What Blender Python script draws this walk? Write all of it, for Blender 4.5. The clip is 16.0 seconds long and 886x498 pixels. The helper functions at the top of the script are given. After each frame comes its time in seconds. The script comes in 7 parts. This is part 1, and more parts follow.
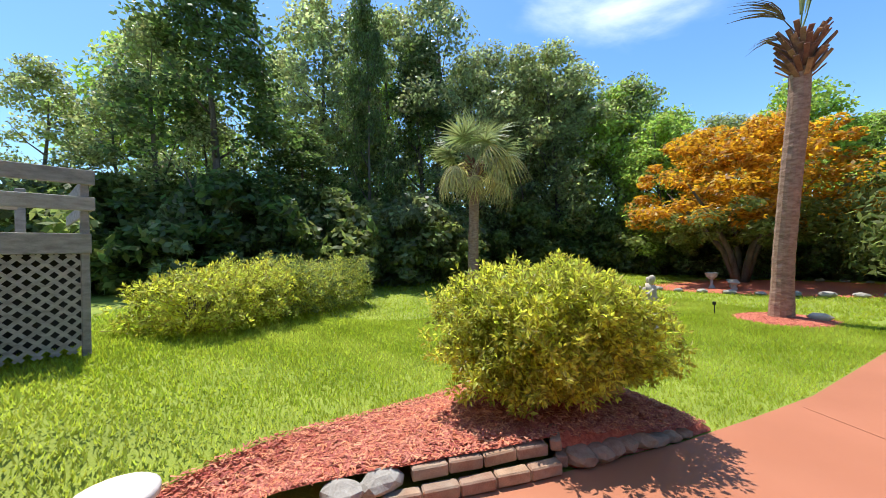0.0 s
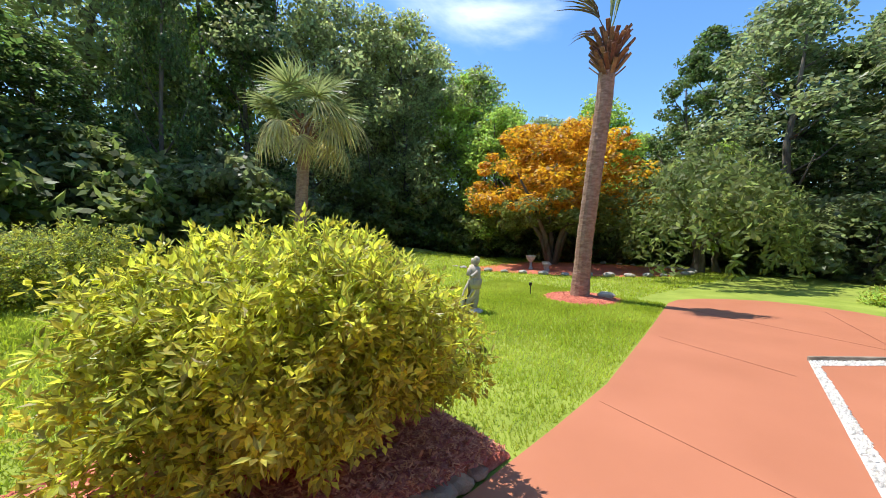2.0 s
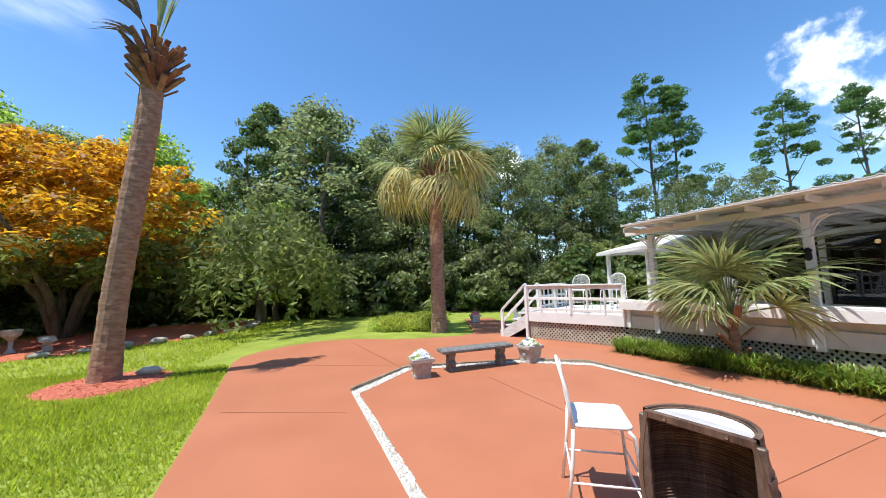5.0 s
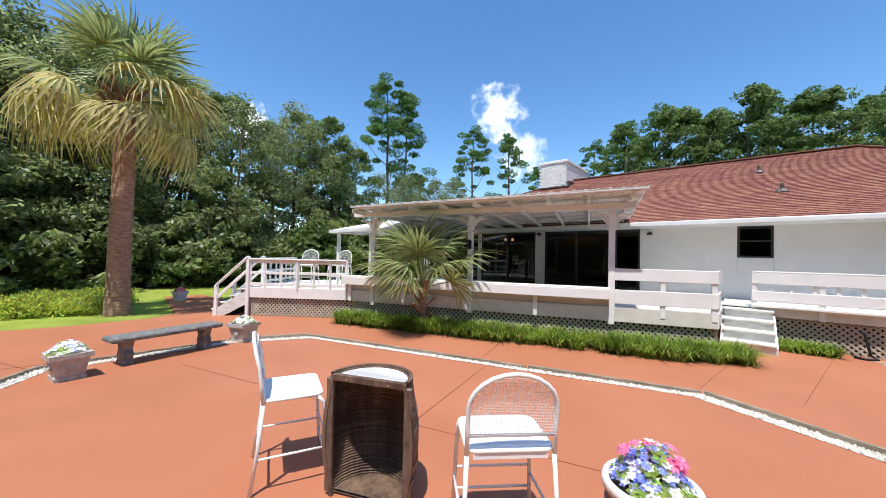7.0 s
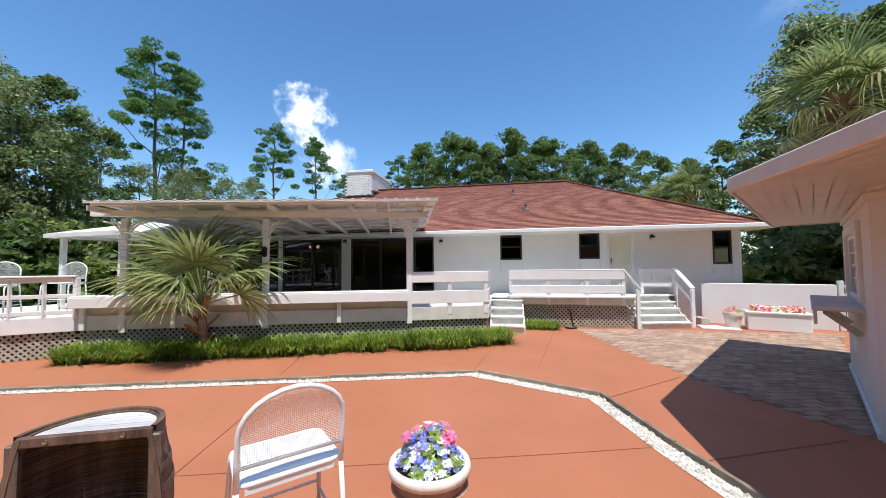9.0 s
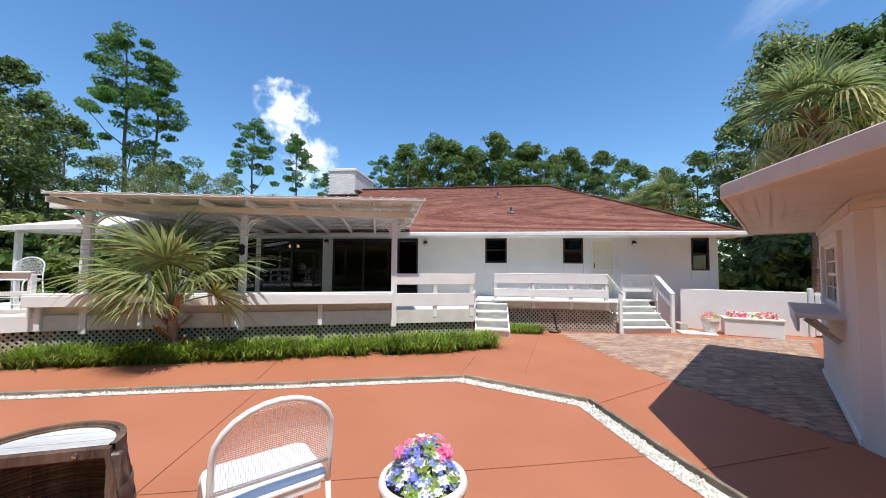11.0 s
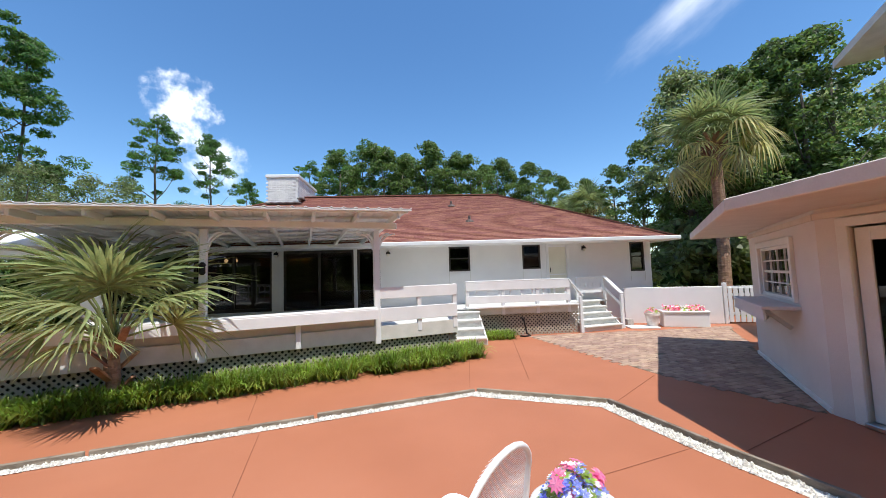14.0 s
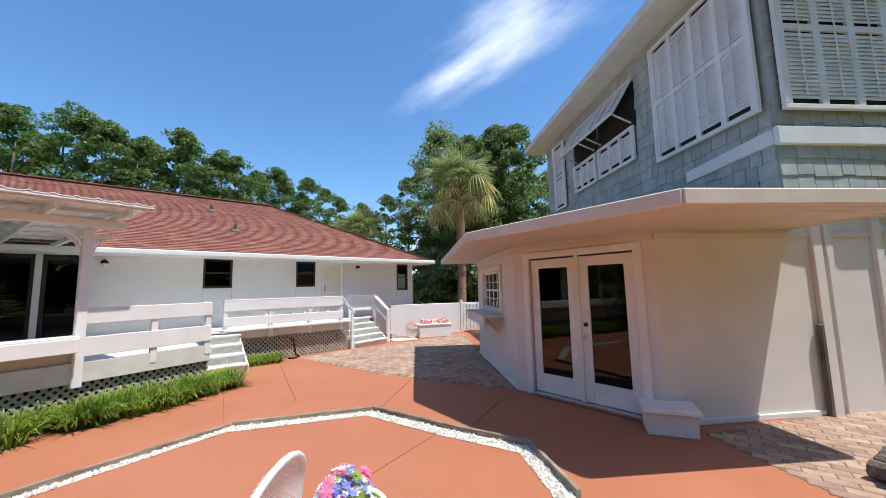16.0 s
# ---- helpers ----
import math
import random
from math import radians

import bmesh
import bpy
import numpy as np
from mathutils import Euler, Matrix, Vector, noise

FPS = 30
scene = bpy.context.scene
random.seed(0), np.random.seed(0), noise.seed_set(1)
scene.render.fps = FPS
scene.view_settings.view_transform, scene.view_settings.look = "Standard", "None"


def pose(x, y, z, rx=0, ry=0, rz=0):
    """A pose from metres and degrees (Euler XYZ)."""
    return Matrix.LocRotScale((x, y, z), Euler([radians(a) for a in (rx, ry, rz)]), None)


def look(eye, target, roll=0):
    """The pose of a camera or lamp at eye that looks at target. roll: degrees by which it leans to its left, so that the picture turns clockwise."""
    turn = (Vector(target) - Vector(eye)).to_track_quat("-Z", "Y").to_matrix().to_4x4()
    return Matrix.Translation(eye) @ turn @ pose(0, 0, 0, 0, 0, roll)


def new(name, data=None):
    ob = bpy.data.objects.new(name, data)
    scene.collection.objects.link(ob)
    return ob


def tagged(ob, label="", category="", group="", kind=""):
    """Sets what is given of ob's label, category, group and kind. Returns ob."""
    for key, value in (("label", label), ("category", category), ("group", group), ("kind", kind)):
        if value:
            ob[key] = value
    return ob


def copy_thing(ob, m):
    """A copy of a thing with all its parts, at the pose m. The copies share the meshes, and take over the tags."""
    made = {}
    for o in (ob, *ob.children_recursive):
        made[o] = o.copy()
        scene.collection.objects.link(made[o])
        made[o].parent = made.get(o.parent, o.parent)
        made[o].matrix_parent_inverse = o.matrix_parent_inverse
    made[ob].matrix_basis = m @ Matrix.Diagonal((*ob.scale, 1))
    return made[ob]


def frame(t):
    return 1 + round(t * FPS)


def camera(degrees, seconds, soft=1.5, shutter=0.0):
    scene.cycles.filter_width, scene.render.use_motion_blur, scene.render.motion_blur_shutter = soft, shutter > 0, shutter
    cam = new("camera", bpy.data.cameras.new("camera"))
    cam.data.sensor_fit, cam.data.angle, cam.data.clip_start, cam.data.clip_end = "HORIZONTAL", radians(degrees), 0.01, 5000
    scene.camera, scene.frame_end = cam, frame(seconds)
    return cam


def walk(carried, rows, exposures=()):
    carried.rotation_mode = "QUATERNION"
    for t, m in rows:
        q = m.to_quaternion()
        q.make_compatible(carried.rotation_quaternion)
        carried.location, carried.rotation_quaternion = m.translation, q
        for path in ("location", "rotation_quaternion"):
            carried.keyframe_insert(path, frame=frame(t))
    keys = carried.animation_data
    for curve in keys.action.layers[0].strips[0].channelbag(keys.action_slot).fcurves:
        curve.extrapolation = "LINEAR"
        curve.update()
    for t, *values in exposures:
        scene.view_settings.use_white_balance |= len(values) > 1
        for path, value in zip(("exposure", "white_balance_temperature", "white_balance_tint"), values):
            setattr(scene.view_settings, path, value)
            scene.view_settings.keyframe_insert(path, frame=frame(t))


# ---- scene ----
cam = camera(102.6, 16.0, 0.85)
PATH = [
    (0, (1.806, -0.278, 1.88), (1.327, -2.219, 1.906), -1.7),
    (0.5, (1.536, -0.549, 1.879), (0.993, -2.474, 1.848), -1.9),
    (1, (1.172, -0.931, 1.826), (0.344, -2.752, 1.808), -2.5),
    (1.5, (0.735, -1.268, 1.706), (-0.282, -2.99, 1.694), 0.6),
    (2, (0.359, -1.352, 1.73), (-0.833, -2.955, 1.641), 0.6),
    (2.5, (-0.066, -1.587, 1.697), (-1.716, -2.716, 1.638), 2.5),
    (3, (-0.3, -1.646, 1.714), (-2.055, -2.6, 1.813), 0.3),
    (3.5, (-0.512, -1.663, 1.698), (-2.361, -2.408, 1.861), 0.3),
    (4, (-0.619, -1.695, 1.694), (-2.57, -2.098, 1.876), -0.3),
    (6.5, (-0.64, -1.53, 1.735), (-2.18, -0.256, 1.812), -0.1),
    (7, (-0.575, -1.458, 1.687), (-1.863, 0.07, 1.726), 1.2),
    (7.5, (-0.506, -1.44, 1.691), (-1.448, 0.324, 1.745), -1.8),
    (8, (-0.486, -1.508, 1.703), (-1.158, 0.375, 1.746), -1.6),
    (8.5, (-0.485, -1.395, 1.684), (-0.964, 0.546, 1.75), -0.8),
    (9, (-0.466, -1.36, 1.653), (-0.82, 0.606, 1.744), -0.5),
    (9.5, (-0.486, -1.351, 1.673), (-0.808, 0.621, 1.771), -0.2),
    (12, (-0.893, -1.186, 1.638), (-1.115, 0.799, 1.743), 0.6),
    (12.5, (-1.156, -1.244, 1.702), (-1.442, 0.735, 1.763), -0.7),
    (13, (-1.409, -1.261, 1.729), (-1.553, 0.733, 1.8), -2.2),
    (13.5, (-1.642, -1.194, 1.746), (-1.71, 0.8, 1.882), -4.9),
    (14, (-1.82, -1.125, 1.745), (-1.646, 0.863, 1.883), -1.9),
    (14.5, (-2.005, -1.035, 1.659), (-1.448, 0.877, 1.832), -0.8),
    (15, (-1.983, -1.069, 1.666), (-1.184, 0.753, 1.875), -0.8),
    (15.5, (-1.92, -1.143, 1.669), (-0.871, 0.55, 1.852), -1.8),
    (16, (-1.912, -1.191, 1.691), (-0.622, 0.323, 1.905), -1.3),
]
walk(cam, [(t, look(eye, target, roll)) for t, eye, target, roll in PATH],
     [(0, 0.56), (2.5, 0.58), (4, 0.5), (6.5, 0.4), (8.5, 0.24), (13, 0.24), (15, 0.31), (16, 0.33)])

# ---- world, sun, exposure ----
SUN_TO = Vector((0.14, -0.35, 1.0)).normalized()


def sky():
    w = bpy.data.worlds.new("sky")
    scene.world = w
    w.use_nodes = True
    nt = w.node_tree
    nt.nodes.clear()
    out = nt.nodes.new("ShaderNodeOutputWorld")
    bg = nt.nodes.new("ShaderNodeBackground")
    bg.inputs["Strength"].default_value = 0.17
    st = nt.nodes.new("ShaderNodeTexSky")
    st.sky_type = "NISHITA"
    st.sun_disc = False
    st.sun_elevation = math.asin(SUN_TO.z)
    st.sun_rotation = math.atan2(SUN_TO.x, SUN_TO.y)
    st.air_density, st.dust_density, st.ozone_density = 1.0, 0.35, 3.0
    tc = nt.nodes.new("ShaderNodeTexCoord")

    def math_node(op, a, b=None, clamp=False):
        n = nt.nodes.new("ShaderNodeMath")
        n.operation, n.use_clamp = op, clamp
        for i, v in enumerate((a, b)):
            if v is None:
                continue
            if isinstance(v, (int, float)):
                n.inputs[i].default_value = v
            else:
                nt.links.new(v, n.inputs[i])
        return n.outputs[0]

    def cloud(centre, along, length, width, scale, stretch, low, high):
        """Noise inside a soft ellipse of directions round centre."""
        c = Vector(centre).normalized()
        a = (Vector(along) - c * c.dot(Vector(along))).normalized()
        b = c.cross(a)

        def dot(v, k):
            n = nt.nodes.new("ShaderNodeVectorMath")
            n.operation = "DOT_PRODUCT"
            nt.links.new(tc.outputs["Generated"], n.inputs[0])
            n.inputs[1].default_value = v * k
            return n.outputs["Value"]
        u, v, f = dot(a, 1 / length), dot(b, 1 / width), dot(c, 1.0)
        r = math_node("SQRT", math_node("ADD", math_node("POWER", math_node("ABSOLUTE", u), 2.0), math_node("POWER", math_node("ABSOLUTE", v), 2.0)))
        mask = math_node("SUBTRACT", 1.0, r, True)
        mask = math_node("MULTIPLY", mask, math_node("GREATER_THAN", f, 0.0))
        cmb = nt.nodes.new("ShaderNodeCombineXYZ")
        nt.links.new(dot(a, scale / stretch), cmb.inputs[0])
        nt.links.new(dot(b, scale), cmb.inputs[1])
        nt.links.new(dot(c, scale), cmb.inputs[2])
        nz = nt.nodes.new("ShaderNodeTexNoise")
        nz.inputs["Scale"].default_value = 1.0
        nz.inputs["Detail"].default_value = 8.0
        nz.inputs["Roughness"].default_value = 0.58
        nt.links.new(cmb.outputs[0], nz.inputs["Vector"])
        s = math_node("ADD", nz.outputs["Fac"], math_node("MULTIPLY", mask, 0.62))
        mr = nt.nodes.new("ShaderNodeMapRange")
        mr.interpolation_type = "SMOOTHSTEP"
        mr.inputs["From Min"].default_value, mr.inputs["From Max"].default_value = low, high
        nt.links.new(s, mr.inputs["Value"])
        return math_node("MULTIPLY", mr.outputs[0], math_node("GREATER_THAN", mask, 0.002))

    masks = [
        (cloud((-0.484, 0.79, 0.37), (0, 0, 1), 0.115, 0.105, 24, 1.0, 0.70, 1.14), 0.95),
        (cloud((-0.45, 0.85, 0.27), (0, 0, 1), 0.11, 0.105, 20, 1.0, 0.70, 1.2), 0.85),
        (cloud((-0.89, 0.34, 0.30), (0, 0, 1), 0.09, 0.06, 22, 1.0, 0.70, 0.94), 0.9),
        (cloud((0.59, 0.60, 0.54), (0.21, -0.36, 0.18), 0.36, 0.09, 9, 3.2, 0.66, 1.5), 0.68),
        (cloud((0.64, 0.44, 0.63), (0.21, -0.36, 0.18), 0.32, 0.2, 8, 2.6, 0.72, 1.5), 0.5),
        (cloud((-0.57, -0.62, 0.50), (-0.25, 0.3, -0.05), 0.25, 0.09, 9, 3.0, 0.70, 1.35), 0.55),
        (cloud((-0.50, -0.66, 0.56), (-0.25, 0.3, -0.25), 0.30, 0.16, 8, 2.5, 0.72, 1.4), 0.5),
    ]
    hs = nt.nodes.new("ShaderNodeHueSaturation")
    hs.inputs["Saturation"].default_value = 1.2
    nt.links.new(st.outputs[0], hs.inputs["Color"])
    col = hs.outputs[0]
    for m, k in masks:
        mx = nt.nodes.new("ShaderNodeMix")
        mx.data_type = "RGBA"
        nt.links.new(math_node("MULTIPLY", m, k), mx.inputs[0])
        nt.links.new(col, mx.inputs[6])
        mx.inputs[7].default_value = (9.5, 9.7, 10.0, 1)
        col = mx.outputs[2]
    nt.links.new(col, bg.inputs["Color"])
    nt.links.new(bg.outputs[0], out.inputs["Surface"])


sky()
sun_data = bpy.data.lights.new("sun", "SUN")
sun_data.energy, sun_data.angle, sun_data.color = 4.3, radians(0.53), (1.0, 0.97, 0.92)
sun = new("sun", sun_data)
sun.matrix_world = look(SUN_TO * 60, (0, 0, 0))
scene.view_settings.exposure = 0.32


# ---- materials ----
def mat(name, c1, c2=None, scale=4.0, rough=0.7, bump=0.0, fine=60.0, metal=0.0, c3=None, stain=0.0, spec=0.4, coords="pos",
        rnd=0.0, island=0.0, stretch=(1, 1, 1), leaf=0.0, bump_scale=1.0):
    """A surface with noise at two scales. rnd, island: brightness spread by object or by loose piece. leaf: light let through."""
    m = bpy.data.materials.new(name)
    m.use_nodes = True
    nt = m.node_tree
    nd, ln = nt.nodes, nt.links
    bs = nd["Principled BSDF"]
    bs.inputs["Roughness"].default_value = rough
    bs.inputs["Metallic"].default_value = metal
    bs.inputs["Specular IOR Level"].default_value = spec
    c2 = c2 or c1
    if coords == "pos":
        src = nd.new("ShaderNodeNewGeometry").outputs["Position"]
    else:
        src = nd.new("ShaderNodeTexCoord").outputs["Object"]
    mp = nd.new("ShaderNodeMapping")
    mp.inputs["Scale"].default_value = stretch
    ln.new(src, mp.inputs["Vector"])
    n1 = nd.new("ShaderNodeTexNoise")
    n1.inputs["Scale"].default_value, n1.inputs["Detail"].default_value = scale, 6
    n2 = nd.new("ShaderNodeTexNoise")
    n2.inputs["Scale"].default_value, n2.inputs["Detail"].default_value = fine, 4
    for n in (n1, n2):
        ln.new(mp.outputs[0], n.inputs["Vector"])
    av = nd.new("ShaderNodeMath")
    av.operation = "MULTIPLY_ADD"
    ln.new(n2.outputs["Fac"], av.inputs[0])
    av.inputs[1].default_value = 0.45
    ln.new(n1.outputs["Fac"], av.inputs[2])
    rp = nd.new("ShaderNodeValToRGB")
    rp.color_ramp.elements[0].position, rp.color_ramp.elements[1].position = 0.52, 0.92
    rp.color_ramp.elements[0].color, rp.color_ramp.elements[1].color = (*c1, 1), (*c2, 1)
    ln.new(av.outputs[0], rp.inputs["Fac"])
    col = rp.outputs["Color"]
    if c3:
        n3 = nd.new("ShaderNodeTexNoise")
        n3.inputs["Scale"].default_value, n3.inputs["Detail"].default_value = scale * 0.23, 5
        n3.inputs["Roughness"].default_value = 0.65
        ln.new(mp.outputs[0], n3.inputs["Vector"])
        r3 = nd.new("ShaderNodeMapRange")
        r3.inputs["From Min"].default_value, r3.inputs["From Max"].default_value = 0.52, 0.72
        r3.inputs["To Max"].default_value = stain or 0.6
        ln.new(n3.outputs["Fac"], r3.inputs["Value"])
        mx = nd.new("ShaderNodeMix")
        mx.data_type = "RGBA"
        ln.new(r3.outputs[0], mx.inputs[0])
        ln.new(col, mx.inputs[6])
        mx.inputs[7].default_value = (*c3, 1)
        col = mx.outputs[2]
    if rnd or island:
        if rnd:
            rv, k = nd.new("ShaderNodeObjectInfo").outputs["Random"], rnd
        else:
            rv, k = nd.new("ShaderNodeNewGeometry").outputs["Random Per Island"], island
        mr = nd.new("ShaderNodeMapRange")
        mr.inputs["To Min"].default_value, mr.inputs["To Max"].default_value = 1 - k, 1 + k
        ln.new(rv, mr.inputs["Value"])
        hs = nd.new("ShaderNodeHueSaturation")
        ln.new(mr.outputs[0], hs.inputs["Value"])
        mh = nd.new("ShaderNodeMapRange")
        mh.inputs["To Min"].default_value, mh.inputs["To Max"].default_value = 0.5 - k * 0.05, 0.5 + k * 0.05
        ln.new(rv, mh.inputs["Value"])
        ln.new(mh.outputs[0], hs.inputs["Hue"])
        ln.new(col, hs.inputs["Color"])
        col = hs.outputs["Color"]
    ln.new(col, bs.inputs["Base Color"])
    if bump:
        bp = nd.new("ShaderNodeBump")
        bp.inputs["Strength"].default_value, bp.inputs["Distance"].default_value = bump, 0.01 * bump_scale
        ln.new(av.outputs[0], bp.inputs["Height"])
        ln.new(bp.outputs["Normal"], bs.inputs["Normal"])
    if leaf:
        tr = nd.new("ShaderNodeBsdfTranslucent")
        bright = nd.new("ShaderNodeHueSaturation")
        bright.inputs["Value"].default_value, bright.inputs["Saturation"].default_value = 2.3, 1.08
        ln.new(col, bright.inputs["Color"])
        ln.new(bright.outputs[0], tr.inputs["Color"])
        ms = nd.new("ShaderNodeMixShader")
        ms.inputs[0].default_value = leaf
        ln.new(bs.outputs[0], ms.inputs[1])
        ln.new(tr.outputs[0], ms.inputs[2])
        ln.new(ms.outputs[0], nd["Material Output"].inputs["Surface"])
    return m


def glass_mat(name, tint, ior=1.5, rough=0.0):
    m = bpy.data.materials.new(name)
    m.use_nodes = True
    nt = m.node_tree
    nd, ln = nt.nodes, nt.links
    nd.remove(nd["Principled BSDF"])
    tr, gl, fr, mx = nd.new("ShaderNodeBsdfTransparent"), nd.new("ShaderNodeBsdfGlossy"), nd.new("ShaderNodeFresnel"), nd.new("ShaderNodeMixShader")
    tr.inputs["Color"].default_value = (*tint, 1)
    gl.inputs["Roughness"].default_value = rough
    fr.inputs["IOR"].default_value = ior
    ln.new(fr.outputs[0], mx.inputs[0])
    ln.new(tr.outputs[0], mx.inputs[1])
    ln.new(gl.outputs[0], mx.inputs[2])
    ln.new(mx.outputs[0], nd["Material Output"].inputs["Surface"])
    return m


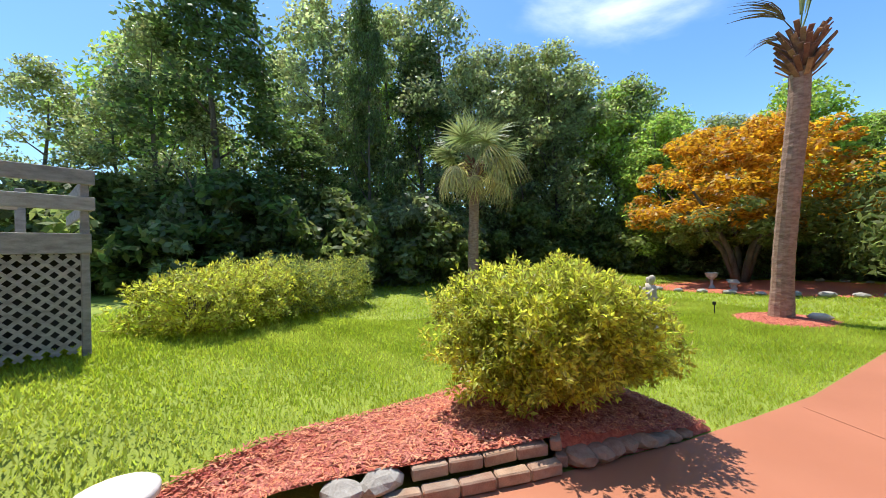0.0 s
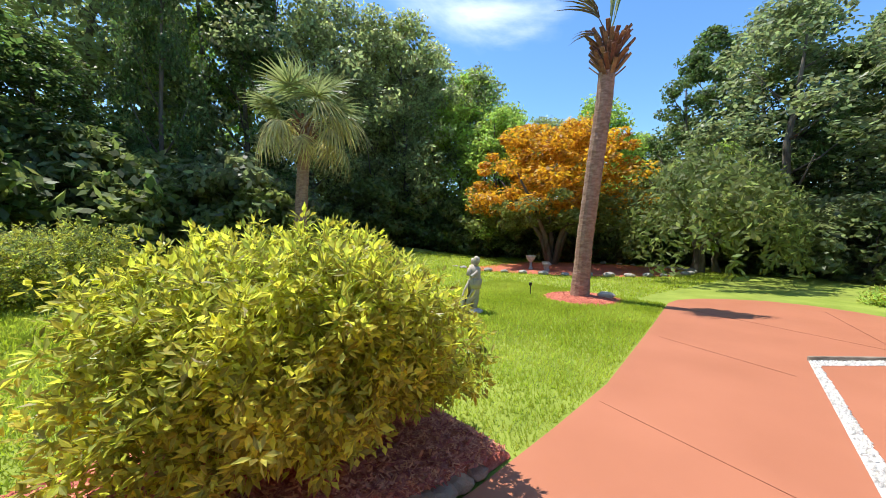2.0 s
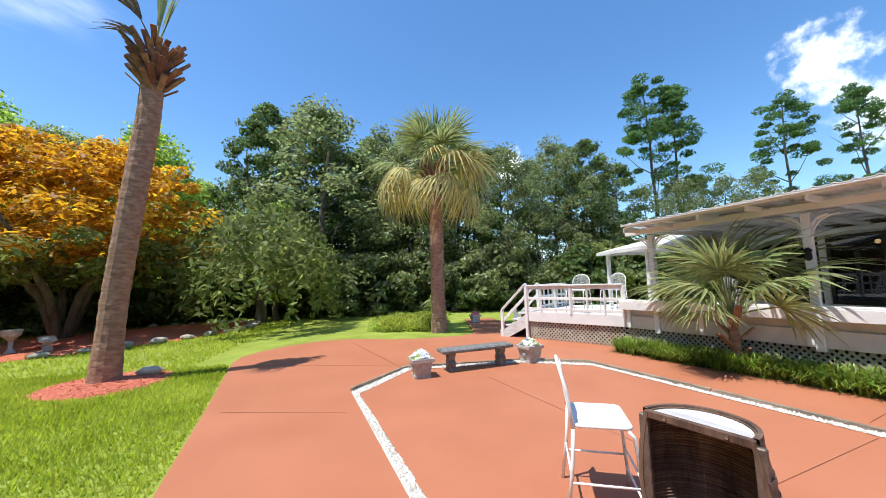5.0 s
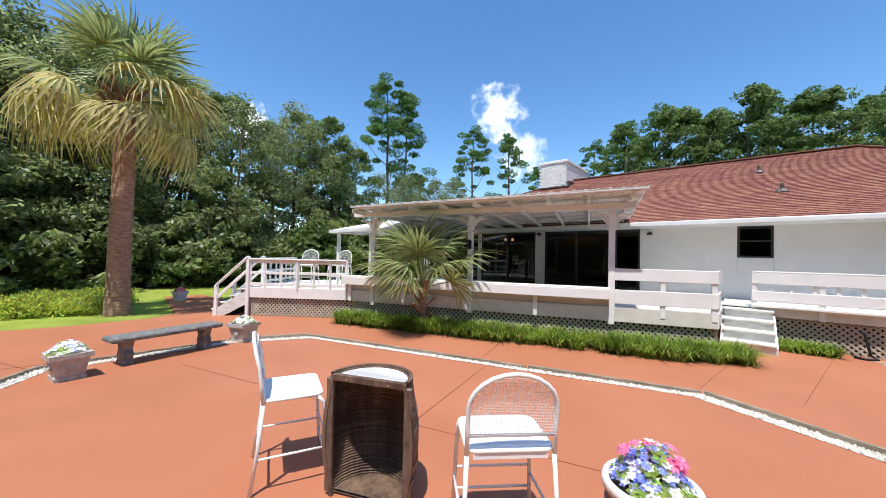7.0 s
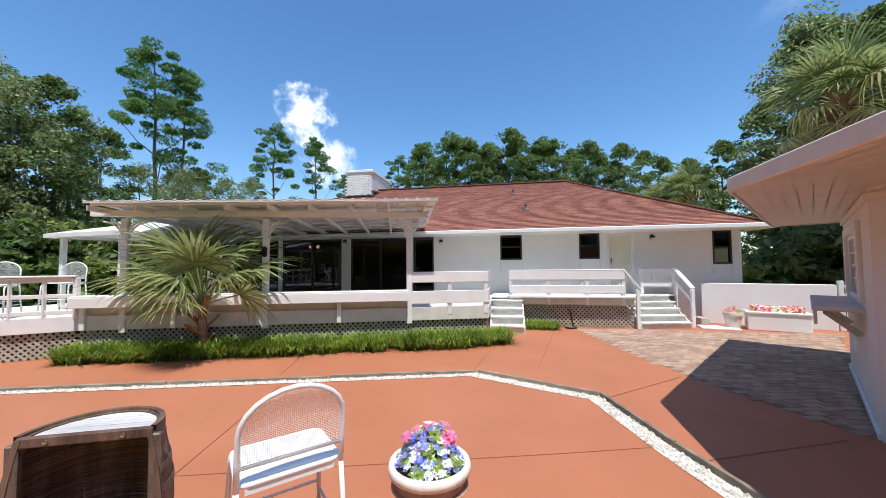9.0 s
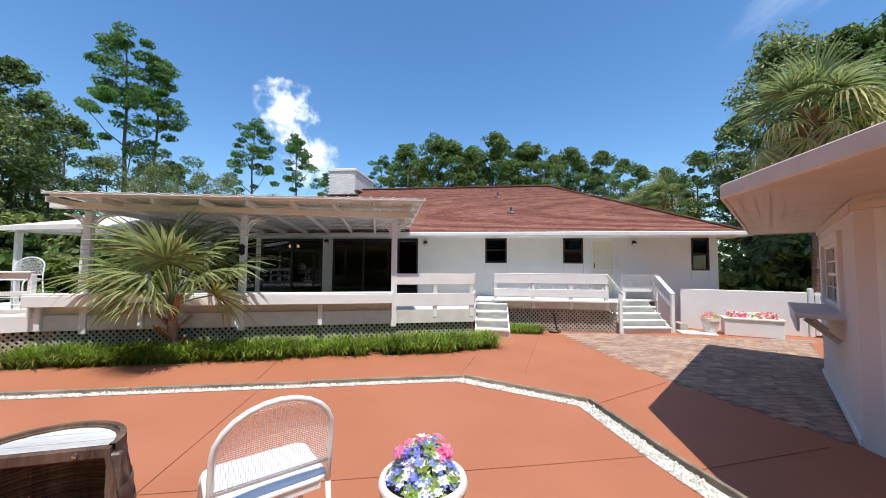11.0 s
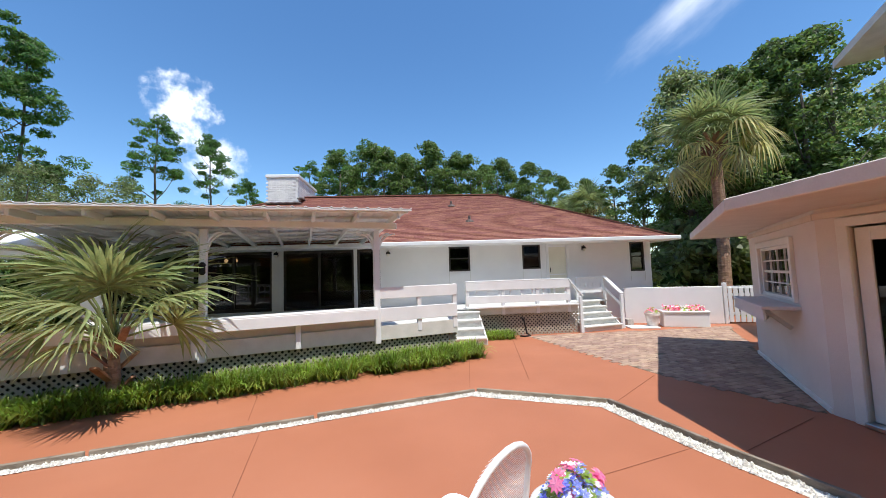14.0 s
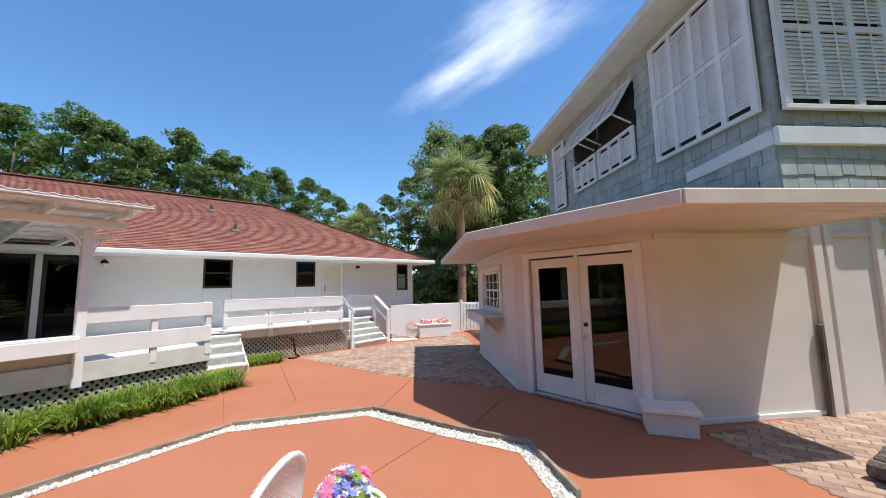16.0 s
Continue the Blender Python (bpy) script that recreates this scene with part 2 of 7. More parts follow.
M = dict(
    grass_ground=mat("lawn_soil", (0.19, 0.25, 0.025), (0.305, 0.36, 0.055), 1.3, 0.95, 0.6, 90, c3=(0.24, 0.26, 0.07), stain=0.55, bump_scale=3),
    grass_blade=mat("grass_blade", (0.21, 0.265, 0.03), (0.345, 0.39, 0.07), 0.7, 0.6, c3=(0.36, 0.37, 0.10), stain=0.6, island=0.22, leaf=0.42, spec=0.05),
    patio=mat("painted_concrete", (0.395, 0.142, 0.070), (0.452, 0.168, 0.086), 0.9, 0.6, 0.25, 140, c3=(0.485, 0.20, 0.112), stain=0.5, spec=0.35),
    joint=mat("concrete_joint", (0.27, 0.10, 0.055), None, 8, 0.9),
    gravel=mat("white_gravel", (0.48, 0.44, 0.36), (0.80, 0.77, 0.71), 40, 0.9, 0.5, island=0.25),
    old_wood=mat("weathered_edging", (0.16, 0.125, 0.09), (0.36, 0.30, 0.23), 5, 0.9, 0.8, 80, stretch=(1, 1, 3), rnd=0.12),
    mulch=mat("red_mulch", (0.40, 0.085, 0.05), (0.64, 0.20, 0.12), 30, 0.95, 1.0, 120),
    chips=mat("mulch_chip", (0.46, 0.11, 0.065), (0.68, 0.27, 0.17), 9, 0.9, 0.4, island=0.35),
    brick=mat("bed_brick", (0.27, 0.15, 0.095), (0.42, 0.27, 0.18), 9, 0.95, 0.8, 90, c3=(0.30, 0.28, 0.22), rnd=0.15),
    paver=mat("clay_paver", (0.32, 0.20, 0.14), (0.45, 0.31, 0.235), 6, 0.9, 0.6, 90, c3=(0.36, 0.28, 0.2), rnd=0.2),
    paver_far=mat("clay_paver_far", (0.32, 0.20, 0.14), (0.45, 0.31, 0.235), 6, 0.9, 0.6, 90, c3=(0.36, 0.28, 0.2), island=0.2),
    sand=mat("joint_sand", (0.16, 0.12, 0.085), (0.25, 0.19, 0.13), 20, 1.0, 0.5),
    wall=mat("white_stucco", (0.78, 0.77, 0.75), (0.84, 0.83, 0.81), 1.2, 0.85, 0.35, 150, c3=(0.72, 0.70, 0.66), stain=0.3),
    annex=mat("cream_stucco", (0.70, 0.66, 0.63), (0.77, 0.73, 0.70), 1.5, 0.85, 0.5, 90, c3=(0.70, 0.64, 0.58), stain=0.3),
    white=mat("white_paint", (0.76, 0.76, 0.74), (0.84, 0.84, 0.82), 3, 0.5, 0.15, 60, c3=(0.66, 0.64, 0.58), stain=0.35),
    cream=mat("cream_trim", (0.66, 0.57, 0.48), (0.75, 0.66, 0.57), 3, 0.55, 0.15, 60),
    deck_white=mat("worn_white_deck", (0.58, 0.58, 0.54), (0.78, 0.78, 0.74), 5, 0.7, 0.3, 70, c3=(0.48, 0.46, 0.40), stain=0.5, stretch=(1, 1, 3)),
    tan=mat("tan_painted_board", (0.60, 0.58, 0.51), (0.71, 0.69, 0.62), 4, 0.6, 0.2, 60),
    grey_wood=mat("grey_deck_wood", (0.24, 0.22, 0.19), (0.42, 0.39, 0.34), 6, 0.9, 0.7, 80, stretch=(1, 1, 3), rnd=0.15),
    lattice=mat("lattice_wood", (0.36, 0.32, 0.25), (0.55, 0.50, 0.41), 6, 0.85, 0.3),
    # near-black that stands in for shade: crawl spaces, louvre gaps, awning openings
    dark=mat("painted_shade", (0.02, 0.018, 0.015), (0.04, 0.035, 0.03), 3, 0.95),
    # the rooms' dimness is put into this dark base colour
    interior=mat("painted_dim_interior", (0.10, 0.085, 0.07), (0.14, 0.12, 0.10), 2, 0.9),
    bronze=mat("dark_bronze_frame", (0.035, 0.03, 0.026), (0.06, 0.052, 0.045), 6, 0.45, metal=0.3),
    roof=mat("red_shingle", (0.22, 0.083, 0.058), (0.33, 0.14, 0.10), 14, 0.95, 0.8, 60, c3=(0.21, 0.085, 0.063), stain=0.4, island=0.24, bump_scale=2),
    metal_roof=mat("white_ribbed_metal", (0.78, 0.78, 0.77), (0.85, 0.85, 0.84), 3, 0.45, 0.1, metal=0.0, c3=(0.55, 0.52, 0.47), stain=0.4),
    chimney=mat("white_brick", (0.70, 0.69, 0.66), (0.82, 0.81, 0.78), 6, 0.9, 0.5, 80, rnd=0.06, island=0.06),
    door_y=mat("pale_door", (0.72, 0.69, 0.55), (0.78, 0.75, 0.62), 3, 0.5),
    shingle=mat("grey_green_shingle", (0.33, 0.36, 0.34), (0.45, 0.48, 0.45), 5, 0.9, 0.6, 80, rnd=0.12, stretch=(1, 1, 0.4)),
    shingle_far=mat("grey_green_shingle_far", (0.33, 0.36, 0.34), (0.45, 0.48, 0.45), 5, 0.9, 0.6, 80, island=0.12),
    shutter=mat("white_shutter", (0.72, 0.72, 0.71), (0.80, 0.80, 0.79), 3, 0.5),
    bark=mat("bark", (0.09, 0.07, 0.052), (0.20, 0.165, 0.13), 6, 0.95, 1.0, 40, coords="obj", stretch=(1, 1, 0.3), bump_scale=3),
    palm_bark=mat("palm_bark", (0.25, 0.135, 0.09), (0.45, 0.285, 0.20), 7, 0.95, 1.0, 50, coords="obj", stretch=(1, 1, 2.5), bump_scale=2),
    boot=mat("palm_boot", (0.17, 0.075, 0.045), (0.34, 0.18, 0.11), 8, 0.95, 0.6, coords="obj", island=0.3),
    frond=mat("palm_frond", (0.15, 0.19, 0.075), (0.30, 0.33, 0.14), 5, 0.45, coords="obj", island=0.35, leaf=0.25),
    frond_old=mat("palm_frond_old", (0.33, 0.30, 0.11), (0.56, 0.49, 0.22), 5, 0.6, coords="obj", island=0.3, leaf=0.25),
    frond_dead=mat("palm_frond_dead", (0.12, 0.085, 0.06), (0.24, 0.18, 0.13), 5, 0.8, coords="obj", island=0.3),
    leaf_a=mat("leaf_mid", (0.165, 0.195, 0.07), (0.315, 0.335, 0.145), 0.9, 0.42, coords="obj", island=0.5, leaf=0.5, spec=0.5),
    leaf_bush=mat("leaf_bush", (0.245, 0.255, 0.045), (0.44, 0.44, 0.095), 1.6, 0.4, coords="obj", island=0.45, leaf=0.4, spec=0.3),
    leaf_b=mat("leaf_dark", (0.11, 0.135, 0.055), (0.22, 0.25, 0.11), 0.9, 0.42, coords="obj", island=0.5, leaf=0.48, spec=0.5),
    leaf_deep=mat("leaf_deep", (0.06, 0.095, 0.025), (0.13, 0.18, 0.055), 0.9, 0.5, coords="obj", island=0.5, leaf=0.4, spec=0.4),
    leaf_c=mat("leaf_light", (0.20, 0.27, 0.05), (0.33, 0.42, 0.11), 0.9, 0.45, coords="obj", island=0.4, leaf=0.5, spec=0.25),
    leaf_pine=mat("pine_needle", (0.05, 0.105, 0.028), (0.115, 0.19, 0.055), 0.9, 0.6, coords="obj", island=0.4, leaf=0.4),
    leaf_orange=mat("leaf_orange", (0.33, 0.175, 0.03), (0.49, 0.305, 0.055), 0.8, 0.5, coords="obj", island=0.35, leaf=0.5),
    leaf_olive=mat("leaf_olive", (0.105, 0.135, 0.04), (0.205, 0.235, 0.08), 0.9, 0.55, coords="obj", island=0.35, leaf=0.5, spec=0.25),
    leaf_gold=mat("leaf_gold", (0.29, 0.30, 0.045), (0.50, 0.47, 0.09), 1.6, 0.45, coords="obj", island=0.45, leaf=0.5, spec=0.25),
    leaf_lily=mat("border_grass_leaf", (0.08, 0.13, 0.016), (0.26, 0.34, 0.06), 2.0, 0.4, coords="obj", island=0.5, leaf=0.3),
    soil=mat("forest_floor", (0.05, 0.04, 0.025), (0.11, 0.085, 0.05), 3, 1.0, 0.8),
    stone=mat("cast_stone", (0.44, 0.36, 0.26), (0.64, 0.55, 0.42), 9, 0.9, 0.5, 70, coords="obj", c3=(0.22, 0.19, 0.14)),
    bench=mat("dark_cast_stone", (0.10, 0.10, 0.095), (0.24, 0.235, 0.22), 14, 0.85, 0.5, 70, coords="obj", c3=(0.32, 0.31, 0.29)),
    planter=mat("grey_cast_stone", (0.36, 0.325, 0.29), (0.52, 0.48, 0.43), 12, 0.9, 0.5, 70, coords="obj"),
    rock=mat("field_rock", (0.27, 0.24, 0.20), (0.44, 0.40, 0.35), 6, 0.95, 0.9, 50, coords="obj"),
    terracotta=mat("whitewashed_clay", (0.34, 0.19, 0.13), (0.48, 0.30, 0.22), 7, 0.85, 0.5, 50, coords="obj", c3=(0.74, 0.68, 0.62), stain=0.95),
    pot_rim=mat("whitewashed_rim", (0.66, 0.58, 0.52), (0.80, 0.74, 0.68), 12, 0.8, 0.4, coords="obj"),
    chair=mat("white_enamel", (0.78, 0.78, 0.77), (0.84, 0.84, 0.83), 6, 0.35, 0.05, coords="obj"),
    stave=mat("barrel_stave", (0.055, 0.03, 0.02), (0.20, 0.125, 0.085), 7, 0.75, 0.7, 60, coords="obj", stretch=(1, 1, 0.2), island=0.3),
    barrel_top=mat("barrel_top_board", (0.42, 0.40, 0.38), (0.66, 0.65, 0.63), 6, 0.8, 0.5, 60, coords="obj", stretch=(0.25, 1, 1)),
    hoop=mat("barrel_hoop", (0.13, 0.10, 0.085), (0.26, 0.22, 0.19), 10, 0.6, 0.3, metal=0.7, coords="obj"),
    black=mat("black_iron", (0.015, 0.015, 0.015), (0.03, 0.03, 0.03), 8, 0.5, metal=0.4),
    steel=mat("brushed_steel", (0.5, 0.48, 0.45), (0.62, 0.6, 0.57), 8, 0.3, metal=1.0),
    pink=mat("pink_petal", (0.72, 0.14, 0.30), (0.85, 0.34, 0.48), 20, 0.6, coords="obj", island=0.3, leaf=0.3),
    blue=mat("blue_petal", (0.16, 0.20, 0.62), (0.34, 0.40, 0.80), 20, 0.6, coords="obj", island=0.3, leaf=0.3),
    petal=mat("white_petal", (0.78, 0.78, 0.76), (0.86, 0.86, 0.84), 20, 0.6, coords="obj", island=0.08, leaf=0.3),
    lamp_glass=mat("frosted_glass", (0.7, 0.66, 0.55), (0.8, 0.76, 0.66), 8, 0.3),
)
GLASS = glass_mat("window_glass", (0.55, 0.56, 0.55), 1.55)
DARK_GLASS = glass_mat("tinted_glass", (0.22, 0.21, 0.20), 1.6)


# ---- shape builders: geo is a pair of lists, vertices and faces ----
def geo():
    return [], []


def add(g, vs, fs, m=None):
    o = len(g[0])
    g[0].extend([tuple(m @ Vector(v)) for v in vs] if m else [tuple(v) for v in vs])
    g[1].extend([tuple(o + i for i in f) for f in fs])
    return g


def box(g, c, s, m=None, b=0.0):
    """A box with centre c and size s; b: chamfer."""
    hx, hy, hz = s[0] / 2, s[1] / 2, s[2] / 2
    b = min(b, hx * 0.6, hy * 0.6, hz * 0.6)
    if b <= 0:
        vs = [(c[0] + x * hx, c[1] + y * hy, c[2] + z * hz) for x in (-1, 1) for y in (-1, 1) for z in (-1, 1)]
        return add(g, vs, [(0, 1, 3, 2), (4, 6, 7, 5), (0, 4, 5, 1), (2, 3, 7, 6), (0, 2, 6, 4), (1, 5, 7, 3)], m)
    vs, ix = [], {}
    for x in (-1, 1):
        for y in (-1, 1):
            for z in (-1, 1):
                for a in range(3):
                    p = [x * hx, y * hy, z * hz]
                    for k, sg in enumerate((x, y, z)):
                        if k != a:
                            p[k] -= sg * b
                    ix[(x, y, z, a)] = len(vs)
                    vs.append((c[0] + p[0], c[1] + p[1], c[2] + p[2]))
    fs = []
    for a in range(3):
        o1, o2 = (a + 1) % 3, (a + 2) % 3
        for s_ in (-1, 1):
            q = []
            for p1, p2 in ((-1, -1), (1, -1), (1, 1), (-1, 1)):
                k = [0, 0, 0]
                k[a], k[o1], k[o2] = s_, p1, p2
                q.append(ix[(*k, a)])
            fs.append(tuple(q if s_ > 0 else q[::-1]))
        for s1 in (-1, 1):
            for s2 in (-1, 1):
                k0, k1 = [0, 0, 0], [0, 0, 0]
                k0[a], k1[a] = -1, 1
                for k in (k0, k1):
                    k[o1], k[o2] = s1, s2
                q = [ix[(*k0, o1)], ix[(*k1, o1)], ix[(*k1, o2)], ix[(*k0, o2)]]
                fs.append(tuple(q if s1 * s2 < 0 else q[::-1]))
    for x in (-1, 1):
        for y in (-1, 1):
            for z in (-1, 1):
                q = [ix[(x, y, z, a)] for a in range(3)]
                fs.append(tuple(q if x * y * z > 0 else q[::-1]))
    return add(g, vs, fs, m)


def beam(g, p, q, w, h, b=0.0, roll=0.0):
    """A square bar from p to q, w wide and h high."""
    p, q = Vector(p), Vector(q)
    d = q - p
    x = d.normalized()
    up = Vector((0, 0, 1)) if abs(x.z) < 0.95 else Vector((0, 1, 0))
    y = up.cross(x).normalized()
    z = x.cross(y)
    r = Matrix((x, y, z)).transposed().to_4x4() @ pose(0, 0, 0, roll)
    return box(g, (0, 0, 0), (d.length, w, h), Matrix.Translation((p + q) / 2) @ r, b)


def tube(g, pts, radii, n=8, caps=True, closed=False):
    """A round bar along pts."""
    pts = [Vector(p) for p in pts]
    if isinstance(radii, (int, float)):
        radii = [radii] * len(pts)
    o = len(g[0])
    ref = None
    for i, p in enumerate(pts):
        if closed:
            t = (pts[(i + 1) % len(pts)] - pts[i - 1]).normalized()
        else:
            t = (pts[min(i + 1, len(pts) - 1)] - pts[max(i - 1, 0)]).normalized()
        if ref is None:
            ref = Vector((1, 0, 0)) if abs(t.x) < 0.8 else Vector((0, 1, 0))
        a = (ref - t * ref.dot(t)).normalized()
        ref = a
        bb = t.cross(a)
        for k in range(n):
            an = 2 * math.pi * k / n
            g[0].append(tuple(p + (a * math.cos(an) + bb * math.sin(an)) * radii[i]))
    m = len(pts)
    for i in range(m if closed else m - 1):
        j = (i + 1) % m
        for k in range(n):
            l = (k + 1) % n
            g[1].append((o + i * n + k, o + i * n + l, o + j * n + l, o + j * n + k))
    if caps and not closed:
        g[1].append(tuple(o + k for k in range(n))[::-1])
        g[1].append(tuple(o + (m - 1) * n + k for k in range(n)))
    return g


def lathe(g, prof, n=24, c=(0, 0, 0), m=None, a0=0.0, a1=2 * math.pi):
    """A turned shape from (radius, height) pairs."""
    full = abs(a1 - a0 - 2 * math.pi) < 1e-6
    k = n if full else n + 1
    vs = [(c[0] + r * math.cos(a0 + (a1 - a0) * i / n), c[1] + r * math.sin(a0 + (a1 - a0) * i / n), c[2] + z) for r, z in prof for i in range(k)]
    fs = []
    for j in range(len(prof) - 1):
        for i in range(n):
            l = (i + 1) % k
            fs.append((j * k + i, j * k + l, (j + 1) * k + l, (j + 1) * k + i))
    if full:
        fs.append(tuple(range(k))[::-1])
        fs.append(tuple((len(prof) - 1) * k + i for i in range(k)))
    return add(g, vs, fs, m)


def prism(g, poly, z0, z1, m=None):
    """A flat polygon given thickness; counter-clockwise."""
    n = len(poly)
    vs = [(x, y, z0) for x, y in poly] + [(x, y, z1) for x, y in poly]
    fs = [tuple(range(n))[::-1], tuple(range(n, 2 * n))] + [(i, (i + 1) % n, n + (i + 1) % n, n + i) for i in range(n)]
    return add(g, vs, fs, m)


def to_mesh(name, g, material, smooth=False):
    me = bpy.data.meshes.new(name)
    me.from_pydata(g[0], [], g[1])
    me.update()
    if material:
        me.materials.append(material)
    if smooth:
        me.polygons.foreach_set("use_smooth", [True] * len(me.polygons))
    return me


def part(name, g, material, parent, label="", smooth=False, at=None):
    """One mesh object under a thing or a part."""
    ob = new(name, g if isinstance(g, bpy.types.Mesh) else to_mesh(name, g, material, smooth))
    ob.parent = parent
    if at is not None:
        ob.matrix_basis = at
    return tagged(ob, label)


def thing(name, m, label, category, group="", kind=""):
    ob = new(name)
    ob.empty_display_size = 0.2
    ob.matrix_basis = m
    return tagged(ob, label, category, group, kind)


def setting(name, g, material, label, category="", smooth=False, kind="structure"):
    return tagged(new(name, to_mesh(name, g, material, smooth)), label, category or name.split("_")[0], "", kind)


def rng(seed):
    return np.random.default_rng(seed)


def leaves(r, centres, normals, length, width, fold=False):
    """Leaf blades at centres, facing normals; arrays in, vertices and faces out."""
    n = len(centres)
    d = r.normal(size=(n, 3))
    d -= normals * (d * normals).sum(1)[:, None]
    d /= np.linalg.norm(d, axis=1)[:, None] + 1e-9
    s = np.cross(normals, d)
    L = length * r.uniform(0.65, 1.3, (n, 1))
    W = width * r.uniform(0.7, 1.3, (n, 1))
    a = centres - d * L * 0.5
    b = centres + s * W * 0.5 + (normals * W * 0.22 if fold else 0)
    c = centres + d * L * 0.5
    e = centres - s * W * 0.5 + (normals * W * 0.22 if fold else 0)
    vs = np.stack([a, b, c, e], 1).reshape(-1, 3)
    fs = np.arange(4 * n).reshape(n, 4)
    return vs, fs


def leaf_mesh(name, vs, fs, material):
    me = bpy.data.meshes.new(name)
    me.from_pydata(vs.tolist(), [], fs.tolist())
    me.update()
    me.materials.append(material)
    return me


def crown_points(r, clumps, per, spread, flat=0.6):
    """Points scattered in soft balls round clump centres, with outward normals."""
    k = len(clumps)
    c = np.repeat(np.asarray(clumps), per, 0)
    o = r.normal(size=(k * per, 3))
    o /= np.linalg.norm(o, axis=1)[:, None]
    o *= r.uniform(0.25, 1.0, (k * per, 1)) ** 0.5
    sz = np.repeat(r.uniform(0.6, 1.35, k), per)[:, None] * spread
    off = o * sz * np.array([1, 1, flat])
    nn = o * 0.7 + r.normal(size=o.shape) * 0.55 + np.array([0, 0, 0.45])
    nn /= np.linalg.norm(nn, axis=1)[:, None]
    return c + off, nn


# ---- ground ----
def smooth01(t):
    t = min(1.0, max(0.0, t))
    return t * t * (3 - 2 * t)


def land(x, y):
    """Height of the lawn: level with the patio, rising behind the brick bed and towards the south woods."""
    return -0.03 + 0.66 * smooth01((x - 0.3) / 5.5) * smooth01((-2.9 - y) / 1.2) + 0.85 * smooth01((-13 - y) / 11) * smooth01((x + 19) / 8) * (1 - 0.6 * smooth01((x - 0.3) / 5.5))


def ground():
    def axis(near, step):
        a = list(np.arange(-near, near + 0.01, step))
        far = [near + 4, near + 12, near + 30, near + 80, near + 200, near + 600, near + 1500]
        return [-v for v in far[::-1]] + a + far
    xs, ys = axis(24, 0.6), axis(26, 0.6)
    g = geo()
    for y in ys:
        for x in xs:
            g[0].append((x, y, land(x, y) + (0.03 * noise.noise((x * 0.3, y * 0.3, 0)) if y < -5 else 0) - (0.03 if abs(x) > 30 else 0)))
    n = len(xs)
    for j in range(len(ys) - 1):
        for i in range(n - 1):
            g[1].append((j * n + i, j * n + i + 1, (j + 1) * n + i + 1, (j + 1) * n + i))
    setting("ground", g, M["grass_ground"], "sunlit green lawn with thin patches", "ground", True)


ground()
PATIO = [(9.0, -2.87), (9.0, 10.05), (-12.6, 10.05), (-12.6, 3.2), (-16.5, 3.1), (-16.5, 1.9), (-12.2, 1.25), (-11.75, 0.7), (-11.7, -0.6), (-11.85, -1.5),
         (-12.25, -2.2), (-12.42, -3.0), (-12.25, -3.8), (-11.7, -4.5), (-11.1, -4.95), (-10.4, -5.2), (-9.7, -5.15), (-6.7, -4.3), (-3.6, -3.46), (-2.3, -3.24), (-1.2, -3.08), (0.4, -2.97), (4.2, -2.87)]
setting("patio", prism(geo(), PATIO[::-1] if sum((PATIO[i - 1][0] * p[1] - p[0] * PATIO[i - 1][1]) for i, p in enumerate(PATIO)) < 0 else PATIO, -0.12, 0.0), M["patio"],
        "terracotta painted concrete patio slab with stains", "patio")


def strip(g, pts, w, z0, z1):
    for p, q in zip(pts, pts[1:]):
        p, q = Vector((*p, (z0 + z1) / 2)), Vector((*q, (z0 + z1) / 2))
        beam(g, p, q, w, z1 - z0)


def joints():
    g = geo()
    for k, line in enumerate([[(-3.12, -3.27), (-2.85, -1.5)], [(-6.2, -3.95), (-5.75, -2.2)], [(-6.9, 0.12), (-3.1, 1.1), (-0.08, 1.93), (0.85, 2.2)], [(-9.3, -4.9), (-8.2, -1.0)],
                 [(-3.1, 1.1), (-3.6, 3.2)], [(-1.0, 4.35), (-0.7, 6.3)], [(0.75, 3.4), (2.0, 4.4)], [(1.1, 2.0), (2.6, 2.6)], [(-3.9, 3.6), (-4.2, 4.6)],
                 [(-11.6, -2.6), (-7.9, -1.3)], [(0.0, 4.6), (0.7, 8.0)]]):
        strip(g, line, 0.006, 0.0015 + 0.0004 * k, 0.0035 + 0.0004 * k)
    setting("trim_joint", g, M["joint"], "thin dark control joints in the concrete", "joint")


joints()

# gravel border with timber edging round the inner patio
BORDER = [(-6.67, -2.22), (-8.0, -1.27), (-7.95, 1.1), (-7.28, 2.34), (-0.93, 4.14), (0.66, 3.4), (0.99, 2.2), (1.31, 1.25), (0.82, 0.42), (-0.6, -0.78)]


